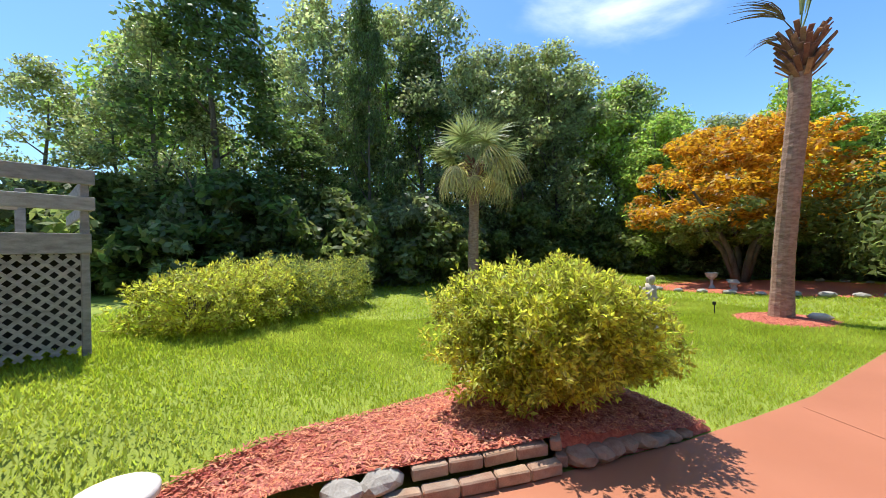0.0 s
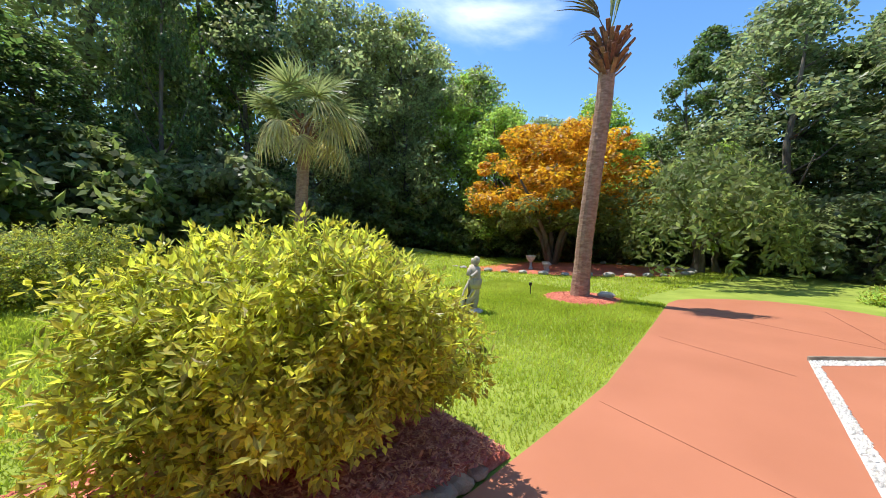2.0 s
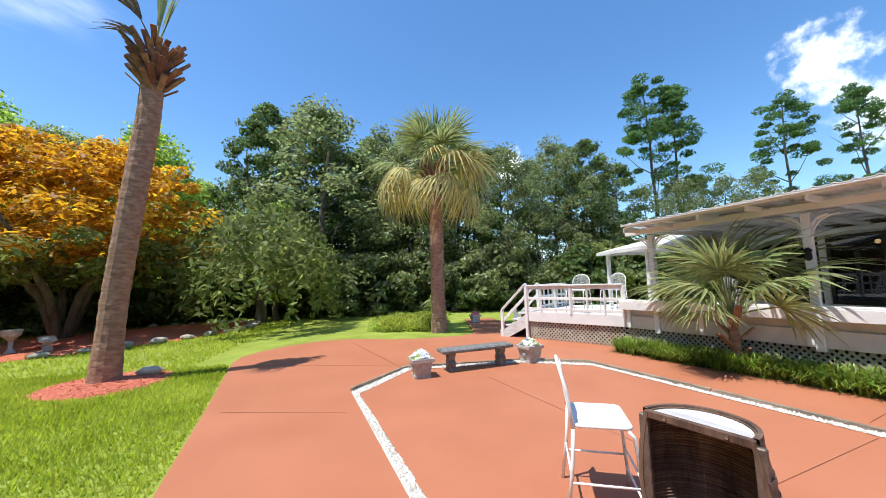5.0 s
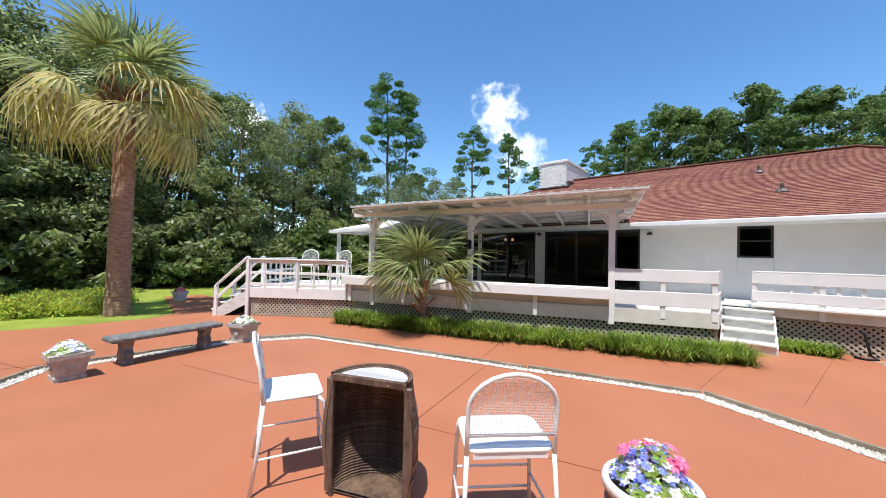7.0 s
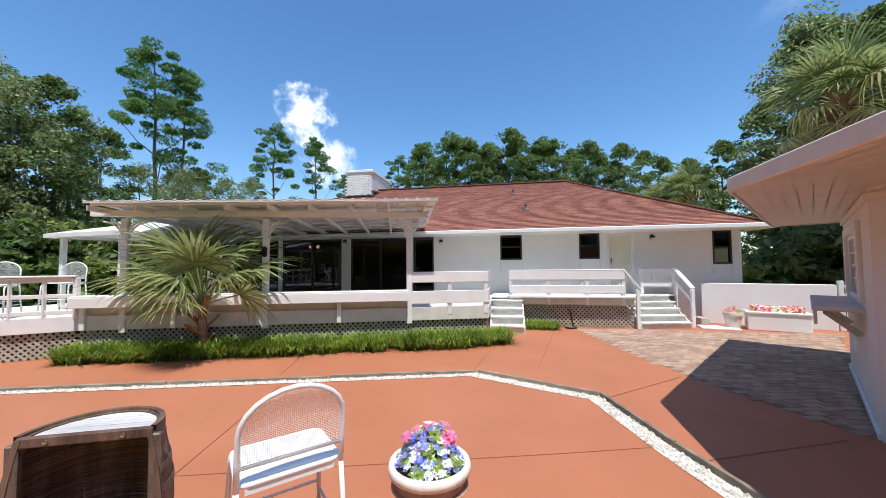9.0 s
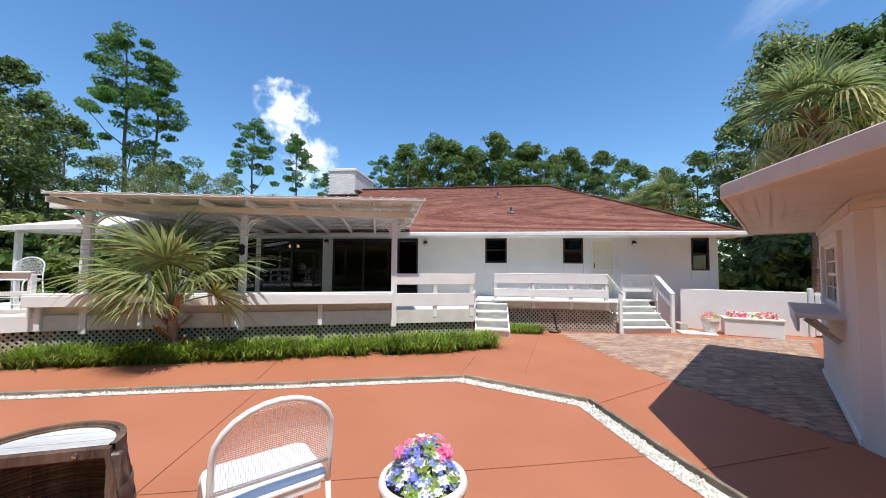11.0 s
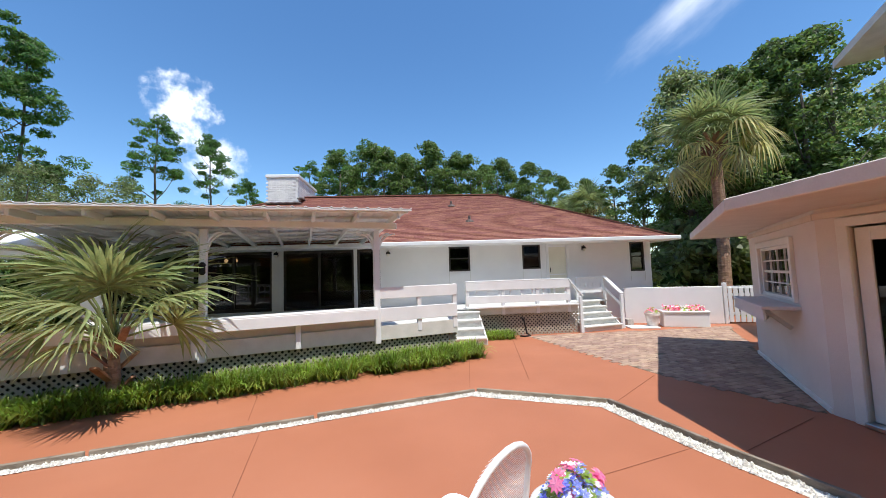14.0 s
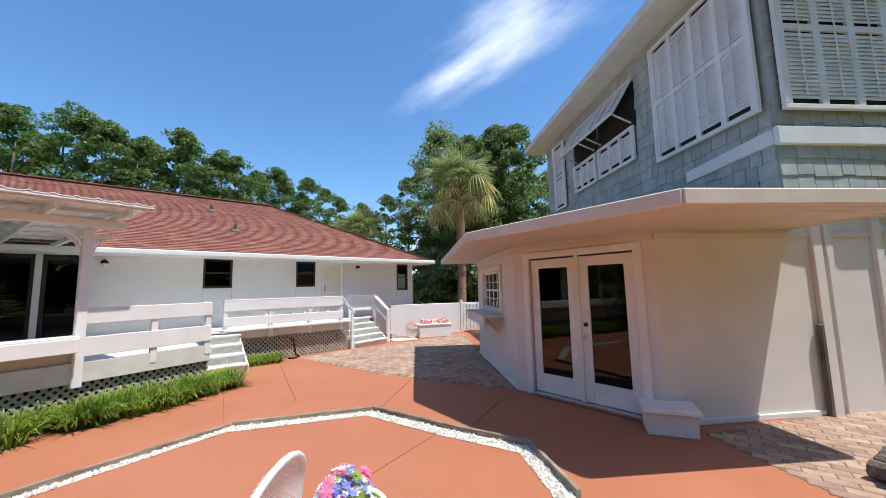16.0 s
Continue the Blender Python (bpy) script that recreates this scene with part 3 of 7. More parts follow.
def border():
    th = thing("gravel_border", pose(0, 0, 0), "white gravel strip with weathered timber edging set in the patio", "border")
    n = len(BORDER)
    c = Vector((-3.2, 0.9))
    r = rng(5)
    inner = [tuple(Vector(p) + (c - Vector(p)).normalized() * 0.2) for p in BORDER]
    bed = geo()
    stones_v, stones_f = [], []
    for i in range(n):
        p, q = Vector(BORDER[i]), Vector(BORDER[(i + 1) % n])
        a, b = Vector(inner[i]), Vector(inner[(i + 1) % n])
        add(bed, [(*p, 0.004), (*q, 0.004), (*b, 0.004), (*a, 0.004)], [(0, 1, 2, 3)])
        ln = (q - p).length
        k = max(1, round(ln / 1.9))
        for j in range(k):
            s, e = p.lerp(q, j / k), p.lerp(q, (j + 1) / k - 0.006)
            if i >= 8:
                continue
            hgt = 0.045 + 0.02 * r.random()
            part("edging", beam(geo(), (*s, hgt / 2), (*e, hgt / 2 + 0.008 * r.normal()), 0.04, hgt + 0.01, 0.006), M["old_wood"], th)
        m = int(ln * 230)
        for _ in range(m):
            t, u = r.random(), r.random()
            o = p.lerp(q, t).lerp(a.lerp(b, t), u * 0.92 + 0.1)
            s = r.uniform(0.009, 0.02)
            pts = np.array([(1, 0, 0), (-1, 0, 0), (0, 1, 0), (0, -1, 0), (0, 0, 1)]) * s * r.uniform(0.7, 1.4, (5, 1))
            an = r.uniform(0, 6.3)
            rot = np.array([[math.cos(an), -math.sin(an), 0], [math.sin(an), math.cos(an), 0], [0, 0, 1]])
            o3 = np.array([o[0], o[1], 0.008])
            base = len(stones_v)
            stones_v.extend((pts @ rot.T + o3).tolist())
            stones_f.extend([(base, base + 2, base + 4), (base + 2, base + 1, base + 4), (base + 1, base + 3, base + 4), (base + 3, base, base + 4)])
    part("gravel_bed", bed, M["gravel"], th)
    tagged(part("gravel", (stones_v, stones_f), M["gravel"], th, "small white stones"), kind="stuff")


border()


# ---- house ----
def wall_grid(length, z0, z1, thick, holes):
    """A wall along local x from 0, front at y=0, back at y=thick, with holes (x0, x1, z0, z1) through it."""
    g = geo()
    us = sorted({0.0, length, *[h[0] for h in holes], *[h[1] for h in holes]})
    zs = sorted({z0, z1, *[h[2] for h in holes], *[h[3] for h in holes]})

    def solid(i, j):
        if not (0 <= i < len(us) - 1 and 0 <= j < len(zs) - 1):
            return False
        u, z = (us[i] + us[i + 1]) / 2, (zs[j] + zs[j + 1]) / 2
        return not any(h[0] < u < h[1] and h[2] < z < h[3] for h in holes)
    for i in range(len(us) - 1):
        for j in range(len(zs) - 1):
            if not solid(i, j):
                continue
            a, b, c, d = us[i], us[i + 1], zs[j], zs[j + 1]
            add(g, [(a, 0, c), (b, 0, c), (b, 0, d), (a, 0, d)], [(0, 1, 2, 3)])
            add(g, [(a, thick, c), (b, thick, c), (b, thick, d), (a, thick, d)], [(3, 2, 1, 0)])
            for di, dj, q in ((-1, 0, [(a, 0, c), (a, 0, d), (a, thick, d), (a, thick, c)]), (1, 0, [(b, 0, d), (b, 0, c), (b, thick, c), (b, thick, d)]),
                              (0, -1, [(b, 0, c), (a, 0, c), (a, thick, c), (b, thick, c)]), (0, 1, [(a, 0, d), (b, 0, d), (b, thick, d), (a, thick, d)])):
                if not solid(i + di, j + dj):
                    add(g, q, [(0, 1, 2, 3)])
    return g


def window(name, m, w, h, material, label, mid=True, grid=(1, 1), depth=0.07, bar=0.05, glass=None):
    """A framed window whose lower left front corner is at m; local x along the wall, y into it."""
    th = thing(name, m, label, "window", "", "structure")
    for nm, c, s in (("frame_side", (bar / 2, depth / 2 - 0.02, h / 2), (bar, depth, h)), ("frame_side", (w - bar / 2, depth / 2 - 0.02, h / 2), (bar, depth, h)),
                     ("frame_head", (w / 2, depth / 2 - 0.02, h - bar / 2), (w - 2 * bar, depth, bar)), ("frame_sill", (w / 2, depth / 2 - 0.03, bar / 2), (w - 2 * bar, depth + 0.02, bar))):
        part(nm, box(geo(), c, s, None, 0.006), material, th)
    if mid:
        part("meeting_rail", box(geo(), (w / 2, 0.02, h / 2), (w - 2 * bar, 0.035, 0.04), None, 0.005), material, th)
    nx, nz = grid
    for i in range(1, nx):
        part("muntin", box(geo(), (bar + (w - 2 * bar) * i / nx, 0.015, h / 2), (0.02, 0.025, h - 2 * bar), None, 0.004), material, th)
    for j in range(1, nz):
        part("muntin", box(geo(), (w / 2, 0.012, bar + (h - 2 * bar) * j / nz), (w - 2 * bar, 0.02, 0.02), None, 0.004), material, th)
    pane = part("pane", box(geo(), (w / 2, 0.035, h / 2), (w - 2 * bar, 0.006, h - 2 * bar)), glass or GLASS, th)
    pane.visible_shadow = False
    return th


HX0, HX1, HY = -11.35, 6.05, 10.0
FLOOR = 0.72


def house():
    hx = lambda x: x - HX0
    glass_spans = [(-10.75, -8.45), (-8.3, -6.05), (-5.72, -3.62), (-3.52, -2.82)]
    holes = [(hx(a), hx(b), FLOOR + 0.06, 2.6) for a, b in glass_spans]
    wins = [(-0.67, 0.0, 1.8, 2.61), (1.70, 2.29, 1.8, 2.61), (5.33, 5.82, 1.62, 2.58)]
    holes += [(hx(a), hx(b), c, d) for a, b, c, d in wins]
    holes.append((hx(2.57), hx(3.15), FLOOR - 0.05, 2.48))
    w = setting("wall_front", wall_grid(HX1 - HX0, 0.0, 2.8, 0.2, holes), M["wall"], "white painted stucco house wall with vertical seams", "wall")
    w.matrix_basis = Matrix.Translation((HX0, HY, 0))
    for nm, a, b in (("wall_side", (HX1 - 0.1, HY + 0.2, 1.4), (HX1 - 0.1, 19.5, 1.4)), ("wall_far_side", (HX0 + 0.1, HY + 0.2, 1.4), (HX0 + 0.1, 19.5, 1.4)),
                     ("wall_back", (HX0, 19.6, 1.4), (HX1, 19.6, 1.4))):
        setting(nm, beam(geo(), a, b, 0.2, 2.8), M["wall"], "white painted stucco house wall", "wall")
    # room surfaces coloured dark so the glass looks into gloom
    setting("floor_inside", box(geo(), ((HX0 + HX1) / 2, 14.8, FLOOR - 0.1), (HX1 - HX0 - 0.5, 9.1, 0.12)), M["interior"], "floor inside the house, coloured dark for indoor gloom", "floor")
    setting("wall_inside", box(geo(), ((HX0 + HX1) / 2, 14.5, 1.7), (HX1 - HX0 - 0.5, 0.12, 1.9)), M["interior"], "partition wall inside the house, coloured dark for indoor gloom", "wall")
    setting("ceiling", box(geo(), ((HX0 + HX1) / 2, 14.8, 2.72), (HX1 - HX0 - 0.45, 9.1, 0.08)), M["interior"], "plain ceiling inside the house, coloured dark for indoor gloom", "ceiling")
    for i, (a, b, c, d) in enumerate(wins):
        window("window_%d" % (i + 1), Matrix.Translation((a, HY + 0.01, c)), b - a, d - c, M["bronze"], "small dark-framed sash window in the white wall", glass=DARK_GLASS)
        g = geo()
        for x in (a + 0.0, b - 0.0):
            box(g, (x, HY - 0.003, (c + 0.9) / 2 + 0.2), (0.012, 0.006, c - 1.3))
        setting("trim_seam", g, M["tan"], "thin vertical batten below a window", "trim")
    for i, (a, b) in enumerate(glass_spans):
        th = thing("sliding_door", Matrix.Translation((a, HY + 0.03, FLOOR + 0.06)), "tall dark-framed sliding glass door onto the deck", "door", "sliding doors", "structure")
        ww, hh = b - a, 2.6 - FLOOR - 0.06
        k = 2 if ww > 1 else 1
        for x in [j * ww / k for j in range(k + 1)]:
            part("stile", box(geo(), (min(max(x, 0.035), ww - 0.035), 0.05, hh / 2), (0.07, 0.09, hh), None, 0.006), M["bronze"], th)
        for z in (0.05, hh - 0.05):
            part("rail", box(geo(), (ww / 2, 0.05, z), (ww - 0.14, 0.07, 0.1), None, 0.006), M["bronze"], th)
        for j in range(k):
            p = part("pane", box(geo(), ((j + 0.5) * ww / k, 0.045 + 0.02 * j, hh / 2), (ww / k - 0.07, 0.008, hh - 0.2)), DARK_GLASS, th)
            p.visible_shadow = False
    # house door with white trim
    th = thing("door_1", Matrix.Translation((2.48, HY, FLOOR - 0.05)), "closed pale yellow house door in a white frame", "door", "", "structure")
    hh = 2.6 - FLOOR
    part("leaf", box(geo(), (0.38, 0.05, hh / 2 - 0.03), (0.6, 0.045, hh - 0.06), None, 0.006), M["door_y"], th)
    for x in (0.04, 0.72):
        part("jamb", box(geo(), (x, 0.0, hh / 2), (0.08, 0.06, hh), None, 0.008), M["white"], th)
    part("head", box(geo(), (0.38, 0.0, hh + 0.035), (0.76, 0.06, 0.07), None, 0.008), M["white"], th)
    part("handle", tube(geo(), [(0.12, -0.02, 1.0), (0.12, -0.03, 1.15)], 0.012), M["black"], th, "dark handle")
    part("storm_frame", box(geo(), (0.38, 0.02, 0.93), (0.6, 0.02, 0.03)), M["white"], th)


house()


def roof():
    ez, rz, ry = 2.66, 5.2, 14.5
    x0, x1, y0, y1 = -12.1, 6.42, 9.2, 19.8
    rx0, rx1 = -6.9, 2.1
    th = thing("hip_roof", pose(0, 0, 0), "red asphalt shingle hip roof over the white house", "roof", "", "structure")
    g = geo()
    add(g, [(x0, y0, ez), (x1, y0, ez), (rx1, ry, rz), (rx0, ry, rz), (x0, y1, ez), (x1, y1, ez)],
        [(0, 1, 2, 3), (1, 5, 2), (5, 4, 3, 2), (4, 0, 3)])
    add(g, [(x0, y0, ez - 0.06), (x1, y0, ez - 0.06), (x1, y1, ez - 0.06), (x0, y1, ez - 0.06)], [(3, 2, 1, 0)])
    part("deck_board", g, M["roof"], th)
    # shingle courses on the two slopes in view, each tab a loose piece
    r = rng(8)
    tabs = geo()
    rows = 50

    def slope(a, b, c, d):
        a, b, c, d = map(Vector, (a, b, c, d))
        nrm = (b - a).cross(d - a).normalized()
        for i in range(rows):
            t0, t1 = i / rows, (i + 1.12) / rows
            l0, r0 = a.lerp(d, t0), b.lerp(c, t0)
            l1, r1 = a.lerp(d, min(1, t1)), b.lerp(c, min(1, t1))
            k = max(1, int((r0 - l0).length / 0.3))
            off = r.random()
            for j in range(k):
                s, e = (j + 0.02) / k, (j + 0.98) / k
                lift0, lift1 = nrm * (0.016 + 0.003 * r.random()), nrm * 0.004
                add(tabs, [l0.lerp(r0, s) + lift0, l0.lerp(r0, e) + lift0, l1.lerp(r1, e) + lift1, l1.lerp(r1, s) + lift1], [(0, 1, 2, 3)])
                add(tabs, [l0.lerp(r0, s) + lift0, l0.lerp(r0, e) + lift0, l0.lerp(r0, e), l0.lerp(r0, s)], [(3, 2, 1, 0)])
    slope((x0, y0, ez), (x1, y0, ez), (rx1, ry, rz), (rx0, ry, rz))
    slope((x1, y0, ez), (x1, y1, ez), (rx1, ry, rz), (rx1, ry, rz))
    tagged(part("shingle", tabs, M["roof"], th), kind="stuff")
    cap = geo()
    for p, q in (((rx0, ry, rz), (rx1, ry, rz)), ((x1, y0, ez), (rx1, ry, rz)), ((x0, y0, ez), (rx0, ry, rz))):
        beam(cap, Vector(p) + Vector((0, 0, 0.03)), Vector(q) + Vector((0, 0, 0.03)), 0.26, 0.03)
    part("ridge_cap", cap, M["roof"], th)
    part("gutter", beam(geo(), (x0, y0 - 0.05, ez - 0.03), (x1 + 0.05, y0 - 0.05, ez - 0.03), 0.11, 0.12, 0.02), M["white"], th, "white eaves gutter")
    part("gutter", beam(geo(), (x1 + 0.05, y0, ez - 0.03), (x1 + 0.05, y1, ez - 0.03), 0.1, 0.12, 0.02), M["white"], th, "white eaves gutter")
    part("soffit", box(geo(), ((x0 + x1) / 2, (y0 + HY) / 2, ez - 0.075), (x1 - x0 - 0.05, HY - y0 - 0.01, 0.02)), M["white"], th, "white soffit")
    for x, y in ((-0.2, 12.9), (0.2, 11.0), (3.3, 13.0)):
        z = ez + (y - y0) / (ry - y0) * (rz - ez)
        v = thing("roof_vent", pose(x, y, z), "small grey plumbing vent on the shingles", "vent", "roof vents")
        part("pipe", tube(geo(), [(0, 0, -0.08), (0, 0, 0.2)], 0.045, 10), M["hoop"], v)
        part("flashing", lathe(geo(), [(0.16, -0.03), (0.13, 0.04), (0.06, 0.06)], 12), M["hoop"], v)


roof()


def chimney():
    x0, x1, y0, y1, z0, z1 = -7.6, -6.38, 13.6, 16.2, 4.3, 5.86
    th = thing("chimney", pose(0, 0, 0), "wide white painted brick chimney on the roof", "chimney")
    part("core", box(geo(), ((x0 + x1) / 2, (y0 + y1) / 2, (z0 + z1) / 2), (x1 - x0 - 0.03, y1 - y0 - 0.03, z1 - z0)), M["chimney"], th)
    half = to_mesh("brick", box(geo(), (0, 0, 0), (0.205, 0.03, 0.066), None, 0.006), M["chimney"])
    rows = int((z1 - 4.7) / 0.076)
    for j in range(rows):
        z = 4.72 + j * 0.076
        n = int((x1 - x0) / 0.216)
        for i in range(n):
            part("brick", half, None, th, at=pose(x0 + 0.108 + (i + (j % 2) * 0.5 - 0.25) * 0.216, y0, z))
        n = int((y1 - y0) / 0.216)
        for i in range(n):
            part("brick", half, None, th, at=pose(x1, y0 + 0.108 + (i + (j % 2) * 0.5 - 0.25) * 0.216, z, 0, 0, 90))
    part("cap", box(geo(), ((x0 + x1) / 2, (y0 + y1) / 2, z1 + 0.06), (x1 - x0 + 0.12, y1 - y0 + 0.12, 0.12), None, 0.02), M["white"], th)
    for i in range(9):
        part("flashing", box(geo(), (x0 + 0.1 + i * 0.15, y0 - 0.1, 4.77 + 0.02 * (i % 2)), (0.16, 0.22, 0.06), None, 0.01), M["hoop"], th, "dark metal flashing")
        part("flashing", box(geo(), (x1 + 0.06, y0 + 0.1 + i * 0.25, 5.0 + 0.02 * (i % 2)), (0.2, 0.26, 0.06), None, 0.01), M["hoop"], th, "dark metal flashing")


chimney()


# ---- deck ----
FRONT = (Vector((-8.45, 4.02)), Vector((-0.9, 6.55)))
FD = (FRONT[1] - FRONT[0]).normalized()
FN = Vector((FD.y, -FD.x))


def on_front(s, out=0.0):
    p = FRONT[0] + FD * s + FN * out
    return p.x, p.y


FLEN = (FRONT[1] - FRONT[0]).length


def lattice_panel(name, p, q, z0, z1, parent, material, pitch=0.105, w=0.036):
    """Crossing strips between two ground points."""
    p, q = Vector(p), Vector(q)
    d = (q - p).normalized()
    n = Vector((d.y, -d.x))
    ln, h, g = (q - p).length, z1 - z0, geo()
    for sgn, lay in ((1, 0.0), (-1, 0.008)):
        s = -h
        while s < ln:
            a, b = s, s + h
            za, zb = 0.0, h
            if a < 0:
                za, a = -a, 0.0
            if b > ln:
                zb, b = h - (b - ln), ln
            if b - a > 0.02:
                if sgn < 0:
                    za, zb = h - za, h - zb
                u, v = p + d * a + n * lay, p + d * b + n * lay
                beam(g, (u.x, u.y, z0 + za), (v.x, v.y, z0 + zb), 0.007, w)
            s += pitch
    return part(name, g, material, parent)


def plank_deck(th, poly, z, along, material, w=0.14):
    """Deck boards clipped to a convex polygon, laid along a direction."""
    along = Vector(along).normalized()
    side = Vector((-along.y, along.x))
    pts = [Vector(p) for p in poly]
    lo, hi = min(p.dot(side) for p in pts), max(p.dot(side) for p in pts)
    s = lo + w / 2
    while s < hi - 0.02:
        ts = []
        for a, b in zip(pts, pts[1:] + pts[:1]):
            da, db = a.dot(side) - s, b.dot(side) - s
            if da * db < 0:
                ts.append(a.lerp(b, da / (da - db)).dot(along))
        if len(ts) >= 2 and max(ts) - min(ts) > 0.1:
            u, v = along * min(ts) + side * s, along * max(ts) + side * s
            part("plank", beam(geo(), (u.x, u.y, z - 0.018), (v.x, v.y, z - 0.018), w - 0.008, 0.036, 0.004), material, th)
        s += w


def deck():
    z = FLOOR
    th = thing("deck", pose(0, 0, 0), "raised white painted timber deck with lattice skirting", "deck")
    A, B = (-10.6, 2.47), (-8.45, 4.02)
    plank_deck(th, [(A[0] - 0.05, A[1] + 0.14), (B[0] - 0.08, B[1] + 0.1), tuple(FRONT[1]), (-0.9, 9.98), (-10.8, 9.98), (-12.6, 4.8)], z, FD, M["deck_white"])
    # rim boards and lattice
    for p, q in ((A, B), (B, tuple(FRONT[1])), (tuple(FRONT[1]), (-0.9, 7.5)), (A, (-12.6, 4.75))):
        mt = M["tan"] if p == B else M["white"]
        part("rim_board", beam(geo(), (*p, z - 0.1), (*q, z - 0.1), 0.04, 0.28, 0.006), mt, th)
        pv, qv = Vector(p), Vector(q)
        d = (qv - pv).normalized()
        nn = Vector((d.y, -d.x))
        lattice_panel("lattice", pv - nn * 0.05, qv - nn * 0.05, 0.0, z - 0.25, th, M["lattice"])
        # added black sheet paints the shade under the deck
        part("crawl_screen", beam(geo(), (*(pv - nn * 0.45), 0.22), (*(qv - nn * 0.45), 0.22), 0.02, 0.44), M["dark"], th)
    # brackets and the wide bench rail along the front
    s = 0.15
    while s < FLEN - 2.0:
        x, y = on_front(s, 0.05)
        part("bracket", box(geo(), (0, 0, 0), (0.09, 0.06, 0.42), pose(x, y, z - 0.02, 0, 0, math.degrees(math.atan2(FD.y, FD.x))), 0.008), M["white"], th)
        s += 1.55
    a, b = on_front(0.0, 0.03), on_front(FLEN - 1.75, 0.03)
    part("bench_rail", beam(geo(), (*a, z + 0.39), (*b, z + 0.39), 0.32, 0.05, 0.01), M["white"], th, "wide white rail board")
    part("bench_face", beam(geo(), (*on_front(0, 0.18), z + 0.29), (*on_front(FLEN - 1.75, 0.18), z + 0.29), 0.03, 0.19, 0.006), M["white"], th)
    part("upper_rim", beam(geo(), (*on_front(0, -0.06), z + 0.1), (*on_front(FLEN - 1.75, -0.06), z + 0.1), 0.03, 0.2, 0.006), M["tan"], th)
    # end railing on the right of the corner post
    for dz, h in ((0.68, 0.23), (0.25, 0.27)):
        part("rail_board", beam(geo(), (*on_front(FLEN - 1.7, 0.03), z + dz), (*on_front(FLEN, 0.03), z + dz), 0.035, h, 0.006), M["white"], th)
    for s in (FLEN - 0.85, FLEN - 0.05):
        part("rail_post", box(geo(), (0, 0, 0), (0.09, 0.06, 0.9), pose(*on_front(s, 0.0), z + 0.33, 0, 0, math.degrees(math.atan2(FD.y, FD.x))), 0.008), M["white"], th)
    for dz, h in ((0.68, 0.23), (0.25, 0.27)):
        part("rail_board", beam(geo(), (-0.9, 6.6, z + dz), (-0.9, 7.45, z + dz), 0.035, h, 0.006), M["white"], th)
    return th


deck()


def railing(p, q, z, posts, label):
    th = thing("railing", pose(0, 0, 0), label, "railing", "deck railings")
    p, q = Vector(p), Vector(q)
    for i in range(posts):
        c = p.lerp(q, i / (posts - 1))
        part("post", box(geo(), (c.x, c.y, z + 0.38), (0.085, 0.085, 0.76), None, 0.01), M["white"], th)
        if i < posts - 1:
            for f in (1 / 3, 2 / 3):
                c2 = p.lerp(q, (i + f) / (posts - 1))
                part("baluster", box(geo(), (c2.x, c2.y, z + 0.38), (0.045, 0.05, 0.7), None, 0.006), M["white"], th)
    part("cap_rail", beam(geo(), (*p, z + 0.785), (*q, z + 0.785), 0.15, 0.035, 0.008), M["white"], th)
    for dz, h in ((0.12, 0.075), (0.42, 0.075), (0.72, 0.09)):
        part("rail", beam(geo(), (*p, z + dz), (*q, z + dz), 0.035, h, 0.006), M["white"], th)


railing((-10.6, 2.47), (-8.45, 4.02), FLOOR, 3, "white painted deck railing with three horizontal boards")
railing((-11.22, 3.12), (-12.6, 4.75), FLOOR, 3, "white painted deck railing on the garden side")


def stairs(name, m, width, steps, rise, run, label, rails=(), material="deck_white"):
    """Treads climbing along local y from the origin; x is across."""
    th = thing(name, m, label, "stairs")
    for i in range(steps):
        part("tread", box(geo(), (width / 2, (i + 0.5) * run - 0.02, (i + 1) * rise - 0.02), (width, run + 0.04, 0.04), None, 0.008), M[material], th)
        part("riser", box(geo(), (width / 2, i * run + 0.02, (i + 0.5) * rise - 0.02), (width - 0.04, 0.025, rise - 0.045)), M[material], th)
    for x in (0.0, width):
        g = geo()
        prof = [(0, 0), (0, rise * 0.7)] + [(steps * run, steps * rise - 0.03), (steps * run, max(0.0, steps * rise - 0.4)), (0.3, 0)]
        add(g, [(x - 0.02, y, z) for y, z in prof] + [(x + 0.02, y, z) for y, z in prof], [tuple(range(5)), tuple(range(9, 4, -1))] + [(i, (i + 1) % 5, 5 + (i + 1) % 5, 5 + i) for i in range(5)])
        part("stringer", g, M[material], th)
    for x in rails:
        top, low = (x, steps * run, steps * rise + 0.85), (x, 0.08, rise + 0.62)
        part("newel", box(geo(), (x, 0.08, (rise + 0.6) / 2), (0.085, 0.085, rise + 0.62), None, 0.01), M["white"], th)
        part("newel", box(geo(), (x, steps * run, (steps * rise + 0.85) / 2), (0.085, 0.085, steps * rise + 0.85), None, 0.01), M["white"], th)
        part("handrail", beam(geo(), low, top, 0.12, 0.04, 0.008), M["white"], th)
        part("mid_rail", beam(geo(), (low[0], low[1], low[2] - 0.35), (top[0], top[1], top[2] - 0.35), 0.035, 0.08, 0.006), M["white"], th)
    return th


stairs("deck_stairs", pose(-0.88, 7.42, 0), 0.8, 4, FLOOR / 4, 0.27, "worn white timber steps up to the deck")
stairs("porch_stairs", pose(2.86, 8.42, 0, 0, 0, 12), 1.28, 5, 0.156, 0.2, "worn white timber steps with a white handrail to the house door")
stairs("garden_stairs", pose(-11.86, 2.48, 0, 0, 0, -46.6), 0.9, 4, FLOOR / 4, 0.22, "white deck steps down to the garden path", (0.0, 0.9))


